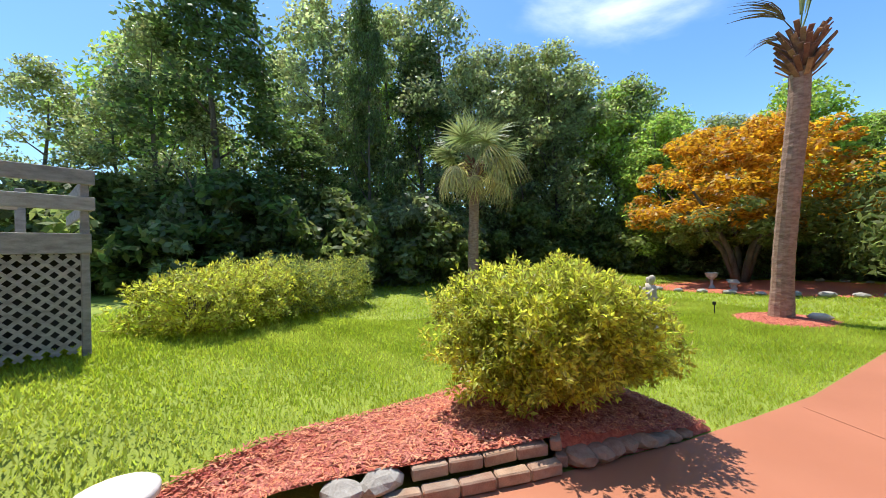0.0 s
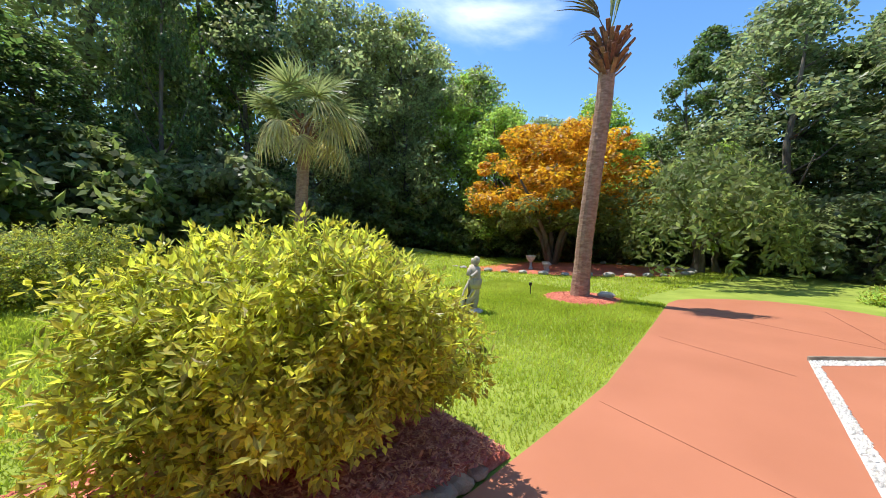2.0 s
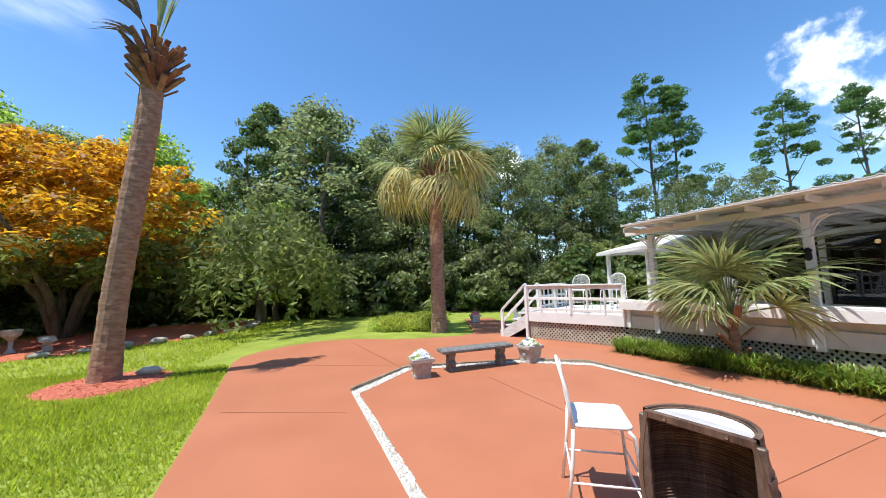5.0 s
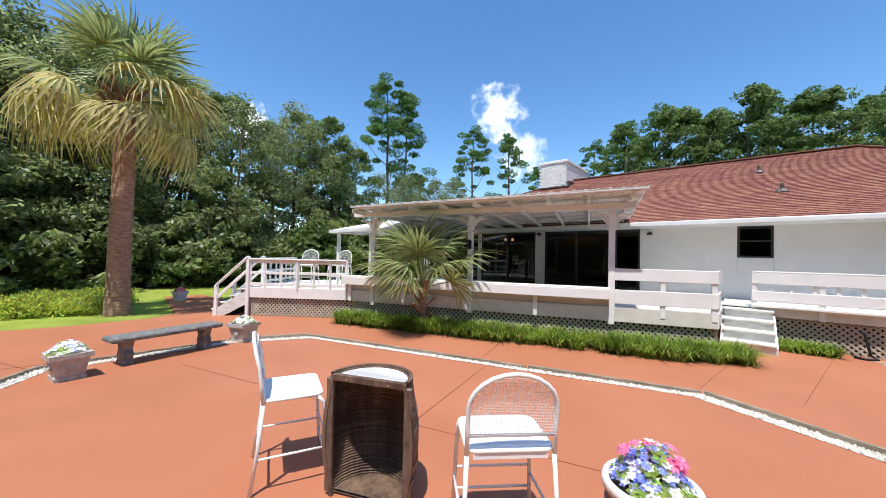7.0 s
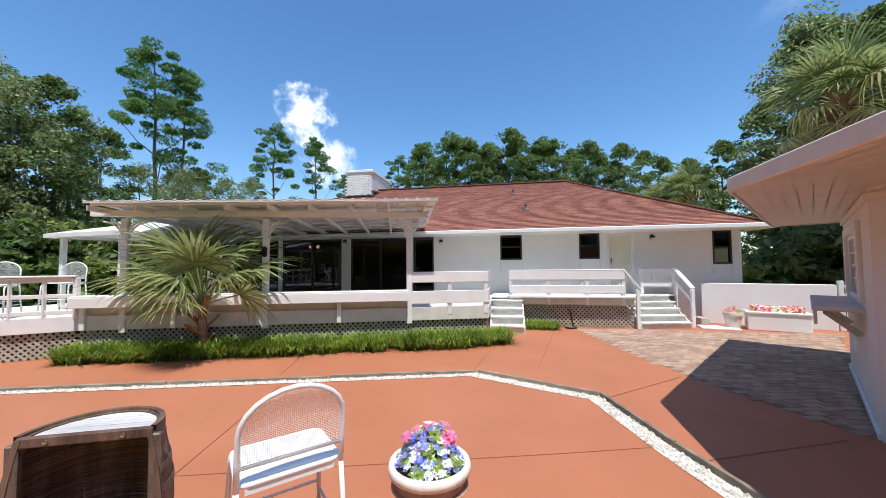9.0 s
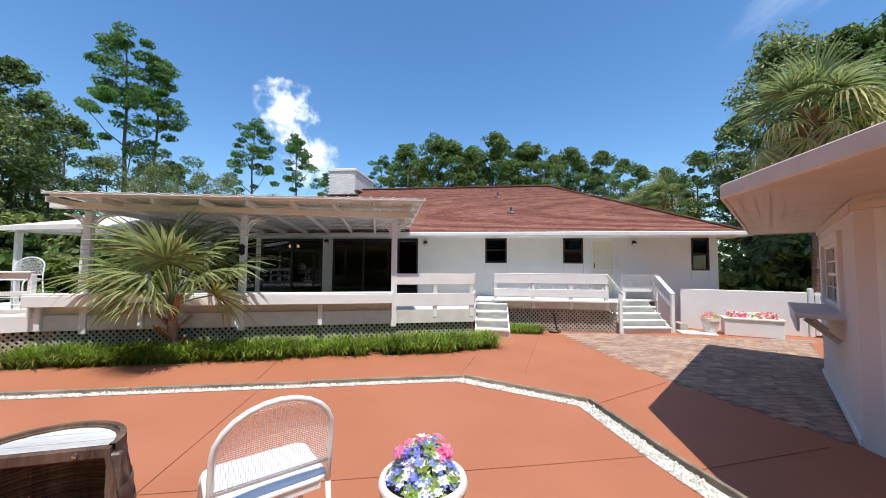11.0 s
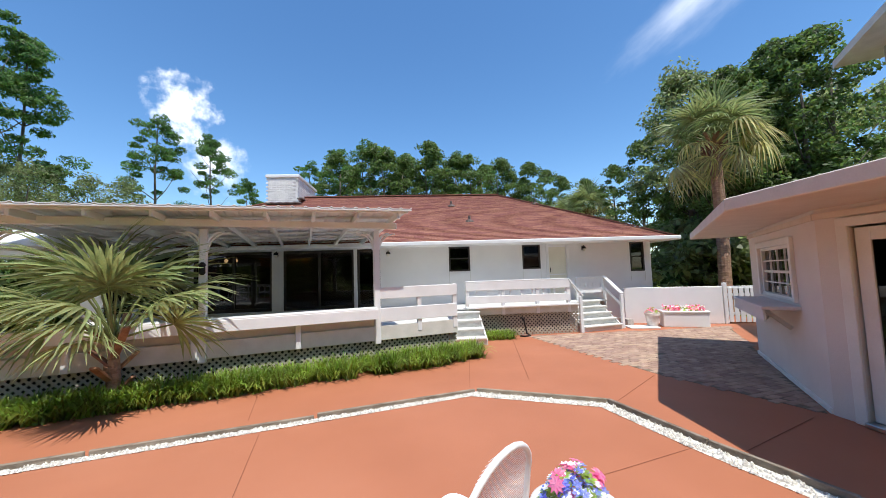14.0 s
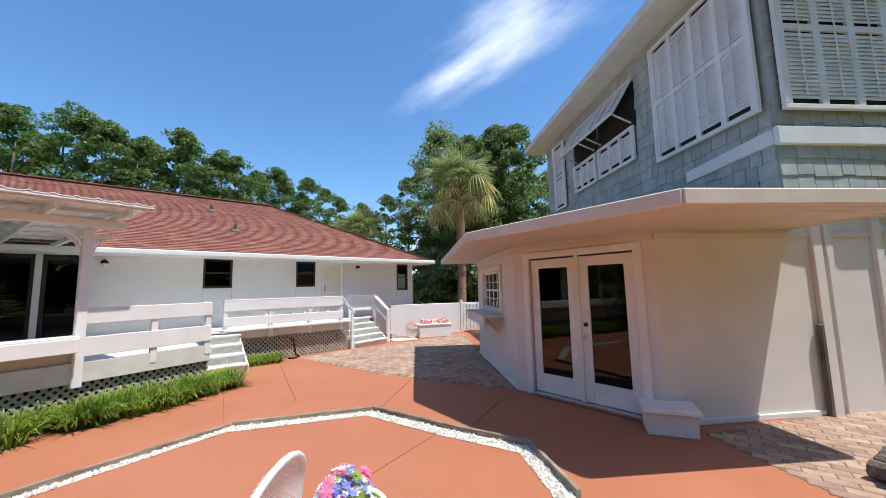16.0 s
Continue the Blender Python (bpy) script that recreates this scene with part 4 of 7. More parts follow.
def walkway():
    th = thing("porch_walkway", pose(0, 0, 0), "raised timber porch walkway with white plank railing", "porch")
    z = 0.78
    plank_deck(th, [(-0.9, 8.45), (2.72, 8.45), (2.72, 9.99), (-0.9, 9.99)], z, (1, 0), M["deck_white"])
    part("landing", box(geo(), (3.46, 9.76, z - 0.024), (1.46, 0.46, 0.04), None, 0.006), M["deck_white"], th)
    part("landing_skirt", box(geo(), (4.16, 9.76, z / 2 - 0.03), (0.03, 0.44, z - 0.06), None, 0.006), M["deck_white"], th)
    part("rim_board", beam(geo(), (-0.42, 8.42, 0.68), (2.7, 8.42, 0.68), 0.04, 0.18, 0.006), M["tan"], th)
    part("rim_step", beam(geo(), (-0.42, 8.36, 0.80), (2.7, 8.36, 0.80), 0.14, 0.045, 0.006), M["white"], th)
    lattice_panel("lattice", (-0.08, 8.5), (2.72, 8.5), 0.0, 0.6, th, M["lattice"])
    # crawl-space shade below the walkway, put in as a black sheet
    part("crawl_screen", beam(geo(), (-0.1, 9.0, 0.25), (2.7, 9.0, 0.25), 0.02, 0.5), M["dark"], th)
    for x in (-0.38, 0.6, 1.56, 2.44):
        part("rail_post", box(geo(), (x, 8.42, 1.03), (0.09, 0.1, 0.9), None, 0.008), M["white"], th)
    for zc, h in ((1.365, 0.23), (1.0, 0.2)):
        part("rail_board", beam(geo(), (-0.42, 8.37, zc), (2.48, 8.37, zc), 0.035, h, 0.006), M["white"], th)
    part("rail_cap", beam(geo(), (-0.42, 8.4, 1.495), (2.48, 8.4, 1.495), 0.1, 0.03, 0.006), M["white"], th)
    for i in range(9):
        part("spacer", box(geo(), (-0.12 + i * 0.31, 8.4, 1.17), (0.05, 0.02, 0.18)), M["white"], th)
    # handrail down to the foot of the steps
    part("newel", box(geo(), (2.78, 8.4, 0.5), (0.085, 0.085, 1.0), None, 0.01), M["white"], th)
    part("handrail", beam(geo(), (2.44, 8.4, 1.5), (2.84, 8.4, 1.0), 0.12, 0.04, 0.008), M["white"], th)
    # pierced panel and handrail on the far side of the landing
    panel = wall_grid(0.86, 1.0, 1.47, 0.03, [(0.12 + 0.25 * k, 0.26 + 0.25 * k, 1.17, 1.31) for k in range(3)])
    part("pierced_panel", panel, M["white"], th, at=pose(3.3, 9.62, 0))
    part("panel_cap", box(geo(), (3.73, 9.63, 1.485), (0.92, 0.12, 0.03), None, 0.006), M["white"], th)
    for x, y, h in ((3.3, 9.65, 1.47), (4.16, 9.62, 1.47), (4.2, 8.78, 0.98)):
        part("newel", box(geo(), (x, y, h / 2), (0.085, 0.085, h), None, 0.01), M["white"], th)
    part("handrail", beam(geo(), (4.16, 9.62, 1.5), (4.2, 8.74, 1.0), 0.12, 0.04, 0.008), M["white"], th)
    part("mid_rail", beam(geo(), (4.16, 9.6, 1.14), (4.2, 8.78, 0.66), 0.035, 0.08, 0.006), M["white"], th)


walkway()


def pergola():
    th = thing("pergola", pose(0, 0, 0), "white timber porch cover with ribbed metal roofing", "pergola")
    posts = [(0.8, 2.6), (3.35, 2.62), (FLEN - 1.72, 2.64)]
    for s, top in posts:
        x, y = on_front(s, 0.0)
        part("post", box(geo(), (0, 0, 0), (0.115, 0.115, top - 0.42), pose(x, y, (top + 0.42) / 2, 0, 0, 18.5), 0.012), M["white"], th)
        for sg in (-1, 1):
            g = geo()
            for r_, w in ((0.2, 0.05), (0.33, 0.035)):
                pts = []
                for k in range(8):
                    a = math.pi / 2 * k / 7
                    u = s + sg * (0.06 + r_ * (1 - math.cos(a)))
                    xx, yy = on_front(u, 0.0)
                    pts.append((xx, yy, top - 0.06 - r_ + r_ * math.sin(a) - 0.0))
                tube(g, pts, w / 2, 6)
            part("scroll_bracket", g, M["white"], th)
    z0, z1 = 2.70, 2.74
    part("front_beam", beam(geo(), (*on_front(0.2), z0), (*on_front(FLEN - 1.3), z1), 0.09, 0.12, 0.01), M["white"], th)
    n = 9
    for i in range(n):
        s = 0.5 + (FLEN - 1.9) * i / (n - 1)
        a = Vector((*on_front(s, 0.5), 2.73 + 0.018 * i))
        bx = a.x - 0.55
        part("rafter", beam(geo(), a, (bx - 0.75, 9.45, 2.68), 0.05, 0.1, 0.006), M["white"], th)
    for j in range(8):
        t = j / 7
        a, b = Vector((*on_front(0.55, 0.5), 2.79)), Vector((*on_front(FLEN - 1.2, 0.5), 2.95))
        c, d = Vector((-10.2, 9.4, 2.75)), Vector((-3.1, 9.4, 2.77))
        part("purlin", beam(geo(), a.lerp(c, t), b.lerp(d, t), 0.05, 0.045, 0.006), M["white"], th)
    # ribbed sheet
    g = geo()
    a, b = Vector((*on_front(0.5, 0.62), 2.835)), Vector((*on_front(FLEN - 1.16, 0.62), 2.995))
    c, d = Vector((-10.3, 9.5, 2.8)), Vector((-3.0, 9.5, 2.82))
    k = 150
    for lay in (0.0, -0.012):
        for i in range(k + 1):
            t = i / k
            up = Vector((0, 0, lay + (0.022 if i % 5 == 0 else 0.0)))
            g[0].append(tuple(a.lerp(b, t) + up))
            g[0].append(tuple(c.lerp(d, t) + up))
    for i in range(k):
        g[1].append((2 * i, 2 * i + 2, 2 * i + 3, 2 * i + 1))
        o = 2 * (k + 1)
        g[1].append((o + 2 * i + 1, o + 2 * i + 3, o + 2 * i + 2, o + 2 * i))
        g[1].append((2 * i, o + 2 * i, o + 2 * i + 2, 2 * i + 2))
    part("metal_sheet", g, M["metal_roof"], th, "white ribbed metal roof sheet")
    part("fascia", beam(geo(), (*on_front(0.5, 0.6), 2.81), (*on_front(FLEN - 1.16, 0.6), 2.965), 0.03, 0.03, 0.005), M["white"], th)
    # small hipped canopy at the garden end
    cx, cy = -9.3, 6.3
    c2 = thing("gazebo_canopy", pose(0, 0, 0), "small white hipped canopy with metal roofing on the deck", "canopy")
    eave = [(-10.9, 5.0), (-8.6, 4.75), (-7.6, 7.4), (-10.2, 7.9)]
    g = geo()
    add(g, [(x, y, 2.45) for x, y in eave] + [(cx, cy, 2.85)] + [(x, y, 2.42) for x, y in eave] + [(cx, cy, 2.82)],
        [(0, 1, 4), (1, 2, 4), (2, 3, 4), (3, 0, 4), (6, 5, 9), (7, 6, 9), (8, 7, 9), (5, 8, 9), (0, 5, 6, 1), (1, 6, 7, 2), (2, 7, 8, 3), (3, 8, 5, 0)])
    part("metal_sheet", g, M["metal_roof"], c2)
    for (x, y), (u, v) in zip(eave, eave[1:] + eave[:1]):
        part("fascia", beam(geo(), (x, y, 2.4), (u, v, 2.4), 0.035, 0.09), M["white"], c2)
        q = Vector((x, y)).lerp(Vector((cx, cy)), 0.16)
        part("post", box(geo(), (q.x, q.y, (2.4 + FLOOR) / 2), (0.1, 0.1, 2.4 - FLOOR), None, 0.01), M["white"], c2)
        part("hip_rafter", beam(geo(), (x, y, 2.40), (cx, cy, 2.78), 0.05, 0.08), M["white"], c2)


pergola()


def wall_lamp(x, z):
    th = thing("wall_lantern", pose(x, HY, z), "small black wall lantern on the house wall", "lantern", "wall lanterns")
    part("plate", box(geo(), (0, -0.01, 0), (0.07, 0.02, 0.13), None, 0.006), M["black"], th)
    part("arm", tube(geo(), [(0, -0.02, 0.04), (0, -0.07, 0.09), (0, -0.11, 0.06)], 0.009, 6), M["black"], th)
    part("shade", lathe(geo(), [(0.075, -0.02), (0.06, 0.03), (0.02, 0.06), (0.0, 0.065)], 10, (0, -0.11, 0)), M["black"], th)
    part("globe", lathe(geo(), [(0.02, -0.1), (0.05, -0.06), (0.05, -0.02)], 10, (0, -0.11, 0)), M["lamp_glass"], th, "frosted glass")


for lx, lz in ((-2.56, 2.42), (3.72, 2.42), (-5.89, 2.48)):
    wall_lamp(lx, lz)


# low white wall and gate between the house and the annex
def side_wall():
    setting("wall_low", beam(geo(), (4.85, 9.72, 0.55), (7.3, 8.75, 0.55), 0.14, 1.1, 0.01), M["wall"], "low white stucco garden wall", "wall")
    g = thing("fence_gate", pose(7.35, 8.72, 0, 0, 0, -20), "white picket gate beside the low wall", "gate")
    for x in (0.02, 1.25):
        part("gate_post", box(geo(), (x, 0, 0.6), (0.1, 0.1, 1.2), None, 0.012), M["white"], g)
    for z in (0.3, 0.85, 1.06):
        part("gate_rail", box(geo(), (0.64, 0, z), (1.12, 0.04, 0.08), None, 0.006), M["white"], g)
    for i in range(8):
        part("picket", box(geo(), (0.14 + i * 0.142, -0.03, 0.55), (0.11 if i else 0.1, 0.02, 1.0), None, 0.004), M["white"], g)


side_wall()

# ---- annex ----
AO, AX, AY = Vector((4.82, 5.33, 0)), Vector((-0.58, -0.815, 0)).normalized(), Vector((0.815, -0.58, 0)).normalized()
AM = Matrix((AX, AY, Vector((0, 0, 1)))).transposed().to_4x4()
AM.translation = AO


def rib(p, q):
    """Frame with x from p to q in the annex's plan, y to the inside."""
    p, q = Vector((*p, 0)), Vector((*q, 0))
    x = (q - p).normalized()
    y = Vector((0, 0, 1)).cross(x)
    m = Matrix((x, y, Vector((0, 0, 1)))).transposed().to_4x4()
    m.translation = p
    return AM @ m, (q - p).length


def annex():
    top = 2.37
    c = [(0, 5.5), (0, 0), (3.32, 0), (5.09, 1.27), (5.02, 3.46), (4.98, 9.0)]
    m, ln = rib(c[1], c[2])
    holes_a = [(0.78, 2.42, 1.2, 2.0)]
    w = setting("wall_annex_window", wall_grid(ln, 0, top, 0.16, holes_a), M["annex"], "cream stucco annex wall", "wall")
    w.matrix_basis = m
    window("window_4", m @ Matrix.Translation((0.78, 0.02, 1.2)), 1.64, 0.8, M["white"], "white multi-pane window above a serving shelf", True, (4, 4), glass=GLASS)
    g = geo()
    for cc, s in (((1.6, -0.02, 2.05), (1.84, 0.05, 0.1)), ((0.73, -0.02, 1.6), (0.1, 0.05, 0.82)), ((2.47, -0.02, 1.6), (0.1, 0.05, 0.82))):
        box(g, cc, s, m, 0.008)
    setting("trim_window", g, M["white"], "white trim round the annex window", "trim")
    sh = thing("serving_shelf", m, "cream painted serving shelf under the annex window", "shelf")
    part("board", box(geo(), (1.6, -0.2, 1.12), (2.0, 0.42, 0.05), None, 0.01), M["annex"], sh)
    part("apron", box(geo(), (1.6, -0.38, 1.02), (1.96, 0.03, 0.16), None, 0.006), M["annex"], sh)
    for x in (1.0, 2.2):
        part("bracket", beam(geo(), (x, -0.02, 0.8), (x, -0.3, 1.06), 0.05, 0.06, 0.008), M["tan"], sh)
    # french doors
    m, ln = rib(c[2], c[3])
    d0, d1 = 0.32, 1.94
    w = setting("wall_annex_doors", wall_grid(ln, 0, top, 0.16, [(d0, d1, 0.03, 2.12)]), M["annex"], "cream stucco annex wall round the french doors", "wall")
    w.matrix_basis = m
    th = thing("french_doors", m, "white french doors with full dark glass panes", "door", "", "structure")
    wd = (d1 - d0 - 0.1) / 2
    for k in range(2):
        x0 = d0 + 0.02 + k * (wd + 0.06)
        z0, z1, st, low = 0.06, 2.09, 0.13, 0.25
        for nm, cc, s in (("stile", (x0 + st / 2, 0.05, (z0 + z1) / 2), (st, 0.045, z1 - z0)), ("stile", (x0 + wd - st / 2, 0.05, (z0 + z1) / 2), (st, 0.045, z1 - z0)),
                          ("rail", (x0 + wd / 2, 0.05, z0 + low / 2), (wd - 2 * st, 0.045, low)), ("rail", (x0 + wd / 2, 0.05, z1 - 0.07), (wd - 2 * st, 0.045, 0.14))):
            part(nm, box(geo(), cc, s, None, 0.005), M["white"], th)
        part("pane_bead", box(geo(), (x0 + wd / 2, 0.035, z0 + low + 0.01), (wd - 2 * st, 0.03, 0.025)), M["white"], th)
        p = part("pane", box(geo(), (x0 + wd / 2, 0.05, (z0 + low + z1 - 0.14) / 2), (wd - 2 * st + 0.01, 0.008, z1 - 0.14 - z0 - low)), DARK_GLASS, th)
        p.visible_shadow = False
    part("mullion", box(geo(), ((d0 + d1) / 2, 0.02, 1.08), (0.07, 0.06, 2.06), None, 0.008), M["white"], th)
    for x in (d0 - 0.05, d1 + 0.05):
        part("casing", box(geo(), (x, -0.015, 1.1), (0.11, 0.04, 2.2), None, 0.008), M["white"], th)
    part("casing_head", box(geo(), ((d0 + d1) / 2, -0.017, 2.16), (d1 - d0 + 0.2, 0.04, 0.1), None, 0.008), M["white"], th)
    part("threshold", box(geo(), ((d0 + d1) / 2, -0.02, 0.03), (d1 - d0, 0.12, 0.05), None, 0.008), M["steel"], th)
    hx = d0 + 0.02 + wd + 0.06 + 0.065
    part("knob", lathe(geo(), [(0.012, 0), (0.012, 0.03), (0.03, 0.04), (0.03, 0.06), (0.0, 0.07)], 10, m=pose(hx, 0.025, 0.95, 90)), M["steel"], th, "round metal knob")
    part("deadbolt", lathe(geo(), [(0.03, 0), (0.03, 0.02), (0.0, 0.025)], 10, m=pose(hx, 0.025, 1.12, 90)), M["black"], th, "dark deadbolt")
    # corner plinth
    mm = AM @ pose(5.2, 1.2, 0, 0, 0, 63)
    pl = thing("corner_plinth", mm, "small cream stucco plinth at the annex corner", "plinth")
    part("base", box(geo(), (0, 0, 0.12), (0.5, 0.36, 0.24), None, 0.008), M["annex"], pl)
    part("cap", box(geo(), (0, 0, 0.265), (0.58, 0.44, 0.05), None, 0.01), M["white"], pl)
    # side wall, back and garage front
    m, ln = rib(c[3], c[4])
    w = setting("wall_annex_side", wall_grid(ln, 0, top + 0.25, 0.16, []), M["annex"], "cream stucco annex wall in half shade", "wall")
    w.matrix_basis = m
    m2, ln2 = rib(c[0], c[1])
    w = setting("wall_annex_end", wall_grid(ln2, 0, top, 0.16, []), M["annex"], "cream stucco annex end wall", "wall")
    w.matrix_basis = m2
    m3, ln3 = rib(c[4], c[5])
    w = setting("wall_garage", wall_grid(ln3, 0, 3.3, 0.2, [(1.05, 4.7, 0, 2.5)]), M["annex"], "pale garage wall with a wide door", "wall")
    w.matrix_basis = m3
    gd = thing("garage_door", m3 @ Matrix.Translation((1.05, 0.1, 0)), "white panelled roller garage door, closed", "door", "", "structure")
    for i in range(5):
        part("door_panel", box(geo(), (1.825, 0, 0.25 + i * 0.5), (3.64, 0.04, 0.485), None, 0.012), M["white"], gd)
        for k in range(4):
            part("raised_field", box(geo(), (0.46 + k * 0.91, -0.022, 0.25 + i * 0.5), (0.74, 0.02, 0.3), None, 0.008), M["white"], gd)
    g = geo()
    for x, wv in ((0.07, 0.14), (0.24, 0.1), (0.98, 0.12)):
        box(g, (x, -0.03, 1.35), (wv, 0.06, 2.7), m3, 0.008)
    setting("trim_corner", g, M["annex"], "pale corner boards beside the garage door", "trim")
    ps = thing("old_post", m3 @ pose(-0.05, -0.06, 0), "short dark weathered timber post against the wall", "post")
    part("post", box(geo(), (0, 0, 0.56), (0.06, 0.06, 1.12), None, 0.01), M["bark"], ps)
    # inside: the unlit room's gloom is in the wall colour
    setting("wall_annex_inside", box(geo(), (2.6, 3.7, 1.15), (4.6, 0.1, 2.25), AM), M["interior"], "back wall inside the annex, coloured dark for indoor gloom", "wall")
    # eaves and low roof
    e = [(-0.75, 6.0), (-0.75, -0.87), (4.15, -0.92), (6.5, 0.55), (6.5, 3.15), (5.0, 3.15)]
    inn = [(-0.3, 6.0), (-0.3, 3.07), (3.73, 3.07), (5.41, 3.11), (5.41, 3.12), (5.0, 3.13)]
    rf = thing("annex_roof", AM, "low annex roof with deep cream eaves", "roof", "", "structure")
    zb, zt, zi = 2.33, 2.47, 2.78
    g, f, so = geo(), geo(), geo()
    n = len(e)
    for i in range(n - 1):
        a, b, p, q = e[i], e[i + 1], inn[i], inn[i + 1]
        add(g, [(*a, zt), (*b, zt), (*q, zi), (*p, zi)], [(0, 1, 2, 3)])
        beam(f, (*a, (zb + zt) / 2), (*b, (zb + zt) / 2), 0.04, zt - zb, 0.01)
    part("shingle_slope", g, M["shingle_far"], rf)
    part("fascia", f, M["cream"], rf, "cream fascia board")
    for i in range(n - 1):
        a, b = Vector(e[i]), Vector(e[i + 1])
        cc = [Vector((0.1, 6.0)), Vector((0.1, 0.1)), Vector((3.4, 0.1)), Vector((5.0, 1.35)), Vector((5.0, 3.1)), Vector((5.0, 3.14))]
        p, q = cc[i], cc[i + 1]
        k = 9
        for j in range(k):
            s0, s1 = j / k + 0.004, (j + 1) / k - 0.004
            u0, v0, u1, v1 = a.lerp(p, s0), b.lerp(q, s0), a.lerp(p, s1), b.lerp(q, s1)
            add(so, [(*u0, zb + 0.015), (*v0, zb + 0.015), (*v1, zb + 0.015), (*u1, zb + 0.015)], [(3, 2, 1, 0)])
        add(so, [(*a, zb + 0.03), (*b, zb + 0.03), (*q, zb + 0.03), (*p, zb + 0.03)], [(3, 2, 1, 0)])
    part("soffit", so, M["cream"], rf, "cream boarded soffit")
    wt = geo()
    for i in range(1, 5):
        a, b = c[i], c[i + 1] if i < 4 else c[5]
        mmx, l2 = rib(a, b)
        box(wt, (l2 / 2, -0.012, 2.26), (l2, 0.03, 0.07), AM.inverted() @ mmx)
    part("frieze", wt, M["cream"], rf)
    base = geo()
    for i in (1, 3):
        mmx, l2 = rib(c[i], c[i + 1])
        box(base, (l2 / 2, -0.012, 0.035), (l2 - 0.05, 0.03, 0.07), mmx, 0.006)
    setting("baseboard", base, M["white"], "white painted strip along the foot of the annex walls", "trim")
    # upper storey
    s0, s1, v0, z0, z1 = -0.4, 5.86, 2.2, 2.5, 5.62
    UM = Matrix.Translation(AM.translation * 1.2 + Vector((0.398, 0.226, -0.333))) @ AM.to_3x3().to_4x4() @ Matrix.Scale(1.2, 4)
    up = thing("upper_storey", UM, "upper storey clad in grey-green shingles with white shutters", "building")
    part("wall", box(geo(), ((s0 + s1) / 2, v0 + 2.6, (z0 + z1) / 2), (s1 - s0, 5.2, z1 - z0)), M["shingle_far"], up)
    part("belt_board", beam(geo(), (s1 + 0.03, v0 - 0.03, 3.22), (s1 + 0.03, v0 + 5, 3.22), 0.06, 0.2, 0.01), M["shutter"], up, "white belt board")
    part("belt_board", beam(geo(), (s1, v0 - 0.03, 3.22), (s1 - 1.2, v0 - 0.03, 3.14), 0.06, 0.16, 0.01), M["shutter"], up, "white belt board")
    g = geo()
    ov = 0.5
    add(g, [(s0 - ov, v0 - ov, z1 - 0.02), (s1 + ov, v0 - ov, z1 - 0.02), (s1 + ov, v0 + 5.7, z1 - 0.02), (s0 - ov, v0 + 5.7, z1 - 0.02),
            (s0 - ov, v0 - ov, z1 + 0.12), (s1 + ov, v0 - ov, z1 + 0.12), (s1 + ov, v0 + 5.7, z1 + 0.12), (s0 - ov, v0 + 5.7, z1 + 0.12), (s0 + 2, v0 + 2.6, z1 + 1.2), (s1 - 2, v0 + 2.6, z1 + 1.2)],
        [(3, 2, 1, 0), (0, 1, 5, 4), (1, 2, 6, 5), (2, 3, 7, 6), (3, 0, 4, 7), (4, 5, 9, 8), (5, 6, 9), (6, 7, 8, 9), (7, 4, 8)])
    part("roof", g, M["tan"], up, "tan soffit and roof edge")
    # shingles on the long face: one object each
    r = rng(3)
    kinds = []
    for k in range(3):
        ww = 0.15 + 0.035 * k
        kinds.append((ww, to_mesh("shingle", add(geo(), [(0, -0.022, 0), (ww - 0.008, -0.022, 0.006 * (k - 1)), (ww - 0.008, -0.004, 0.27), (0, -0.004, 0.27), (0, 0, 0), (ww - 0.008, 0, 0.006 * (k - 1))],
                      [(0, 1, 2, 3), (4, 5, 1, 0), (1, 5, 2), (4, 0, 3)]), M["shingle"])))
    spans = [(4.10, 5.84, 3.5, 5.45), (2.36, 3.66, 3.78, 5.3), (1.28, 2.36, 3.78, 5.3), (0.14, 0.88, 3.55, 5.4)]
    far = geo()
    count = 0
    z = z0 + 0.1
    while z < z1 - 0.25:
        s = s1
        while s > s0 + 0.2:
            ww, me = kinds[int(r.integers(3))]
            s -= ww
            if any(a - 0.05 < s and s + ww < b + 0.05 and lo - 0.1 < z and z + 0.2 < hi + 0.05 for a, b, lo, hi in spans):
                continue
            at = pose(s, v0 - 0.002, z + 0.012 * r.normal())
            if count < 300 and s > 1.0 and z > 2.95:
                part("shingle", me, None, up, at=at)
                count += 1
            else:
                add(far, [(0, -0.02, 0), (ww - 0.008, -0.02, 0), (ww - 0.008, -0.004, 0.27), (0, -0.004, 0.27), (0, 0, 0), (ww - 0.008, 0, 0)], [(0, 1, 2, 3), (4, 5, 1, 0), (1, 5, 2), (4, 0, 3)], at)
        v = v0
        while v < v0 + 2.6:
            ww = 0.15 + 0.07 * r.random()
            if not (v > v0 + 0.05 and 3.55 < z + 0.15 < 5.5):
                add(far, [(0, -0.02, 0), (ww - 0.008, -0.02, 0), (ww - 0.008, -0.004, 0.27), (0, -0.004, 0.27), (0, 0, 0), (ww - 0.008, 0, 0)], [(0, 1, 2, 3), (4, 5, 1, 0), (1, 5, 2), (4, 0, 3)],
                    pose(s1 + 0.002, v, z + 0.012 * r.normal(), 0, 0, 90))
            v += ww
        z += 0.19
    tagged(part("far_shingle", far, M["shingle_far"], up), kind="stuff")

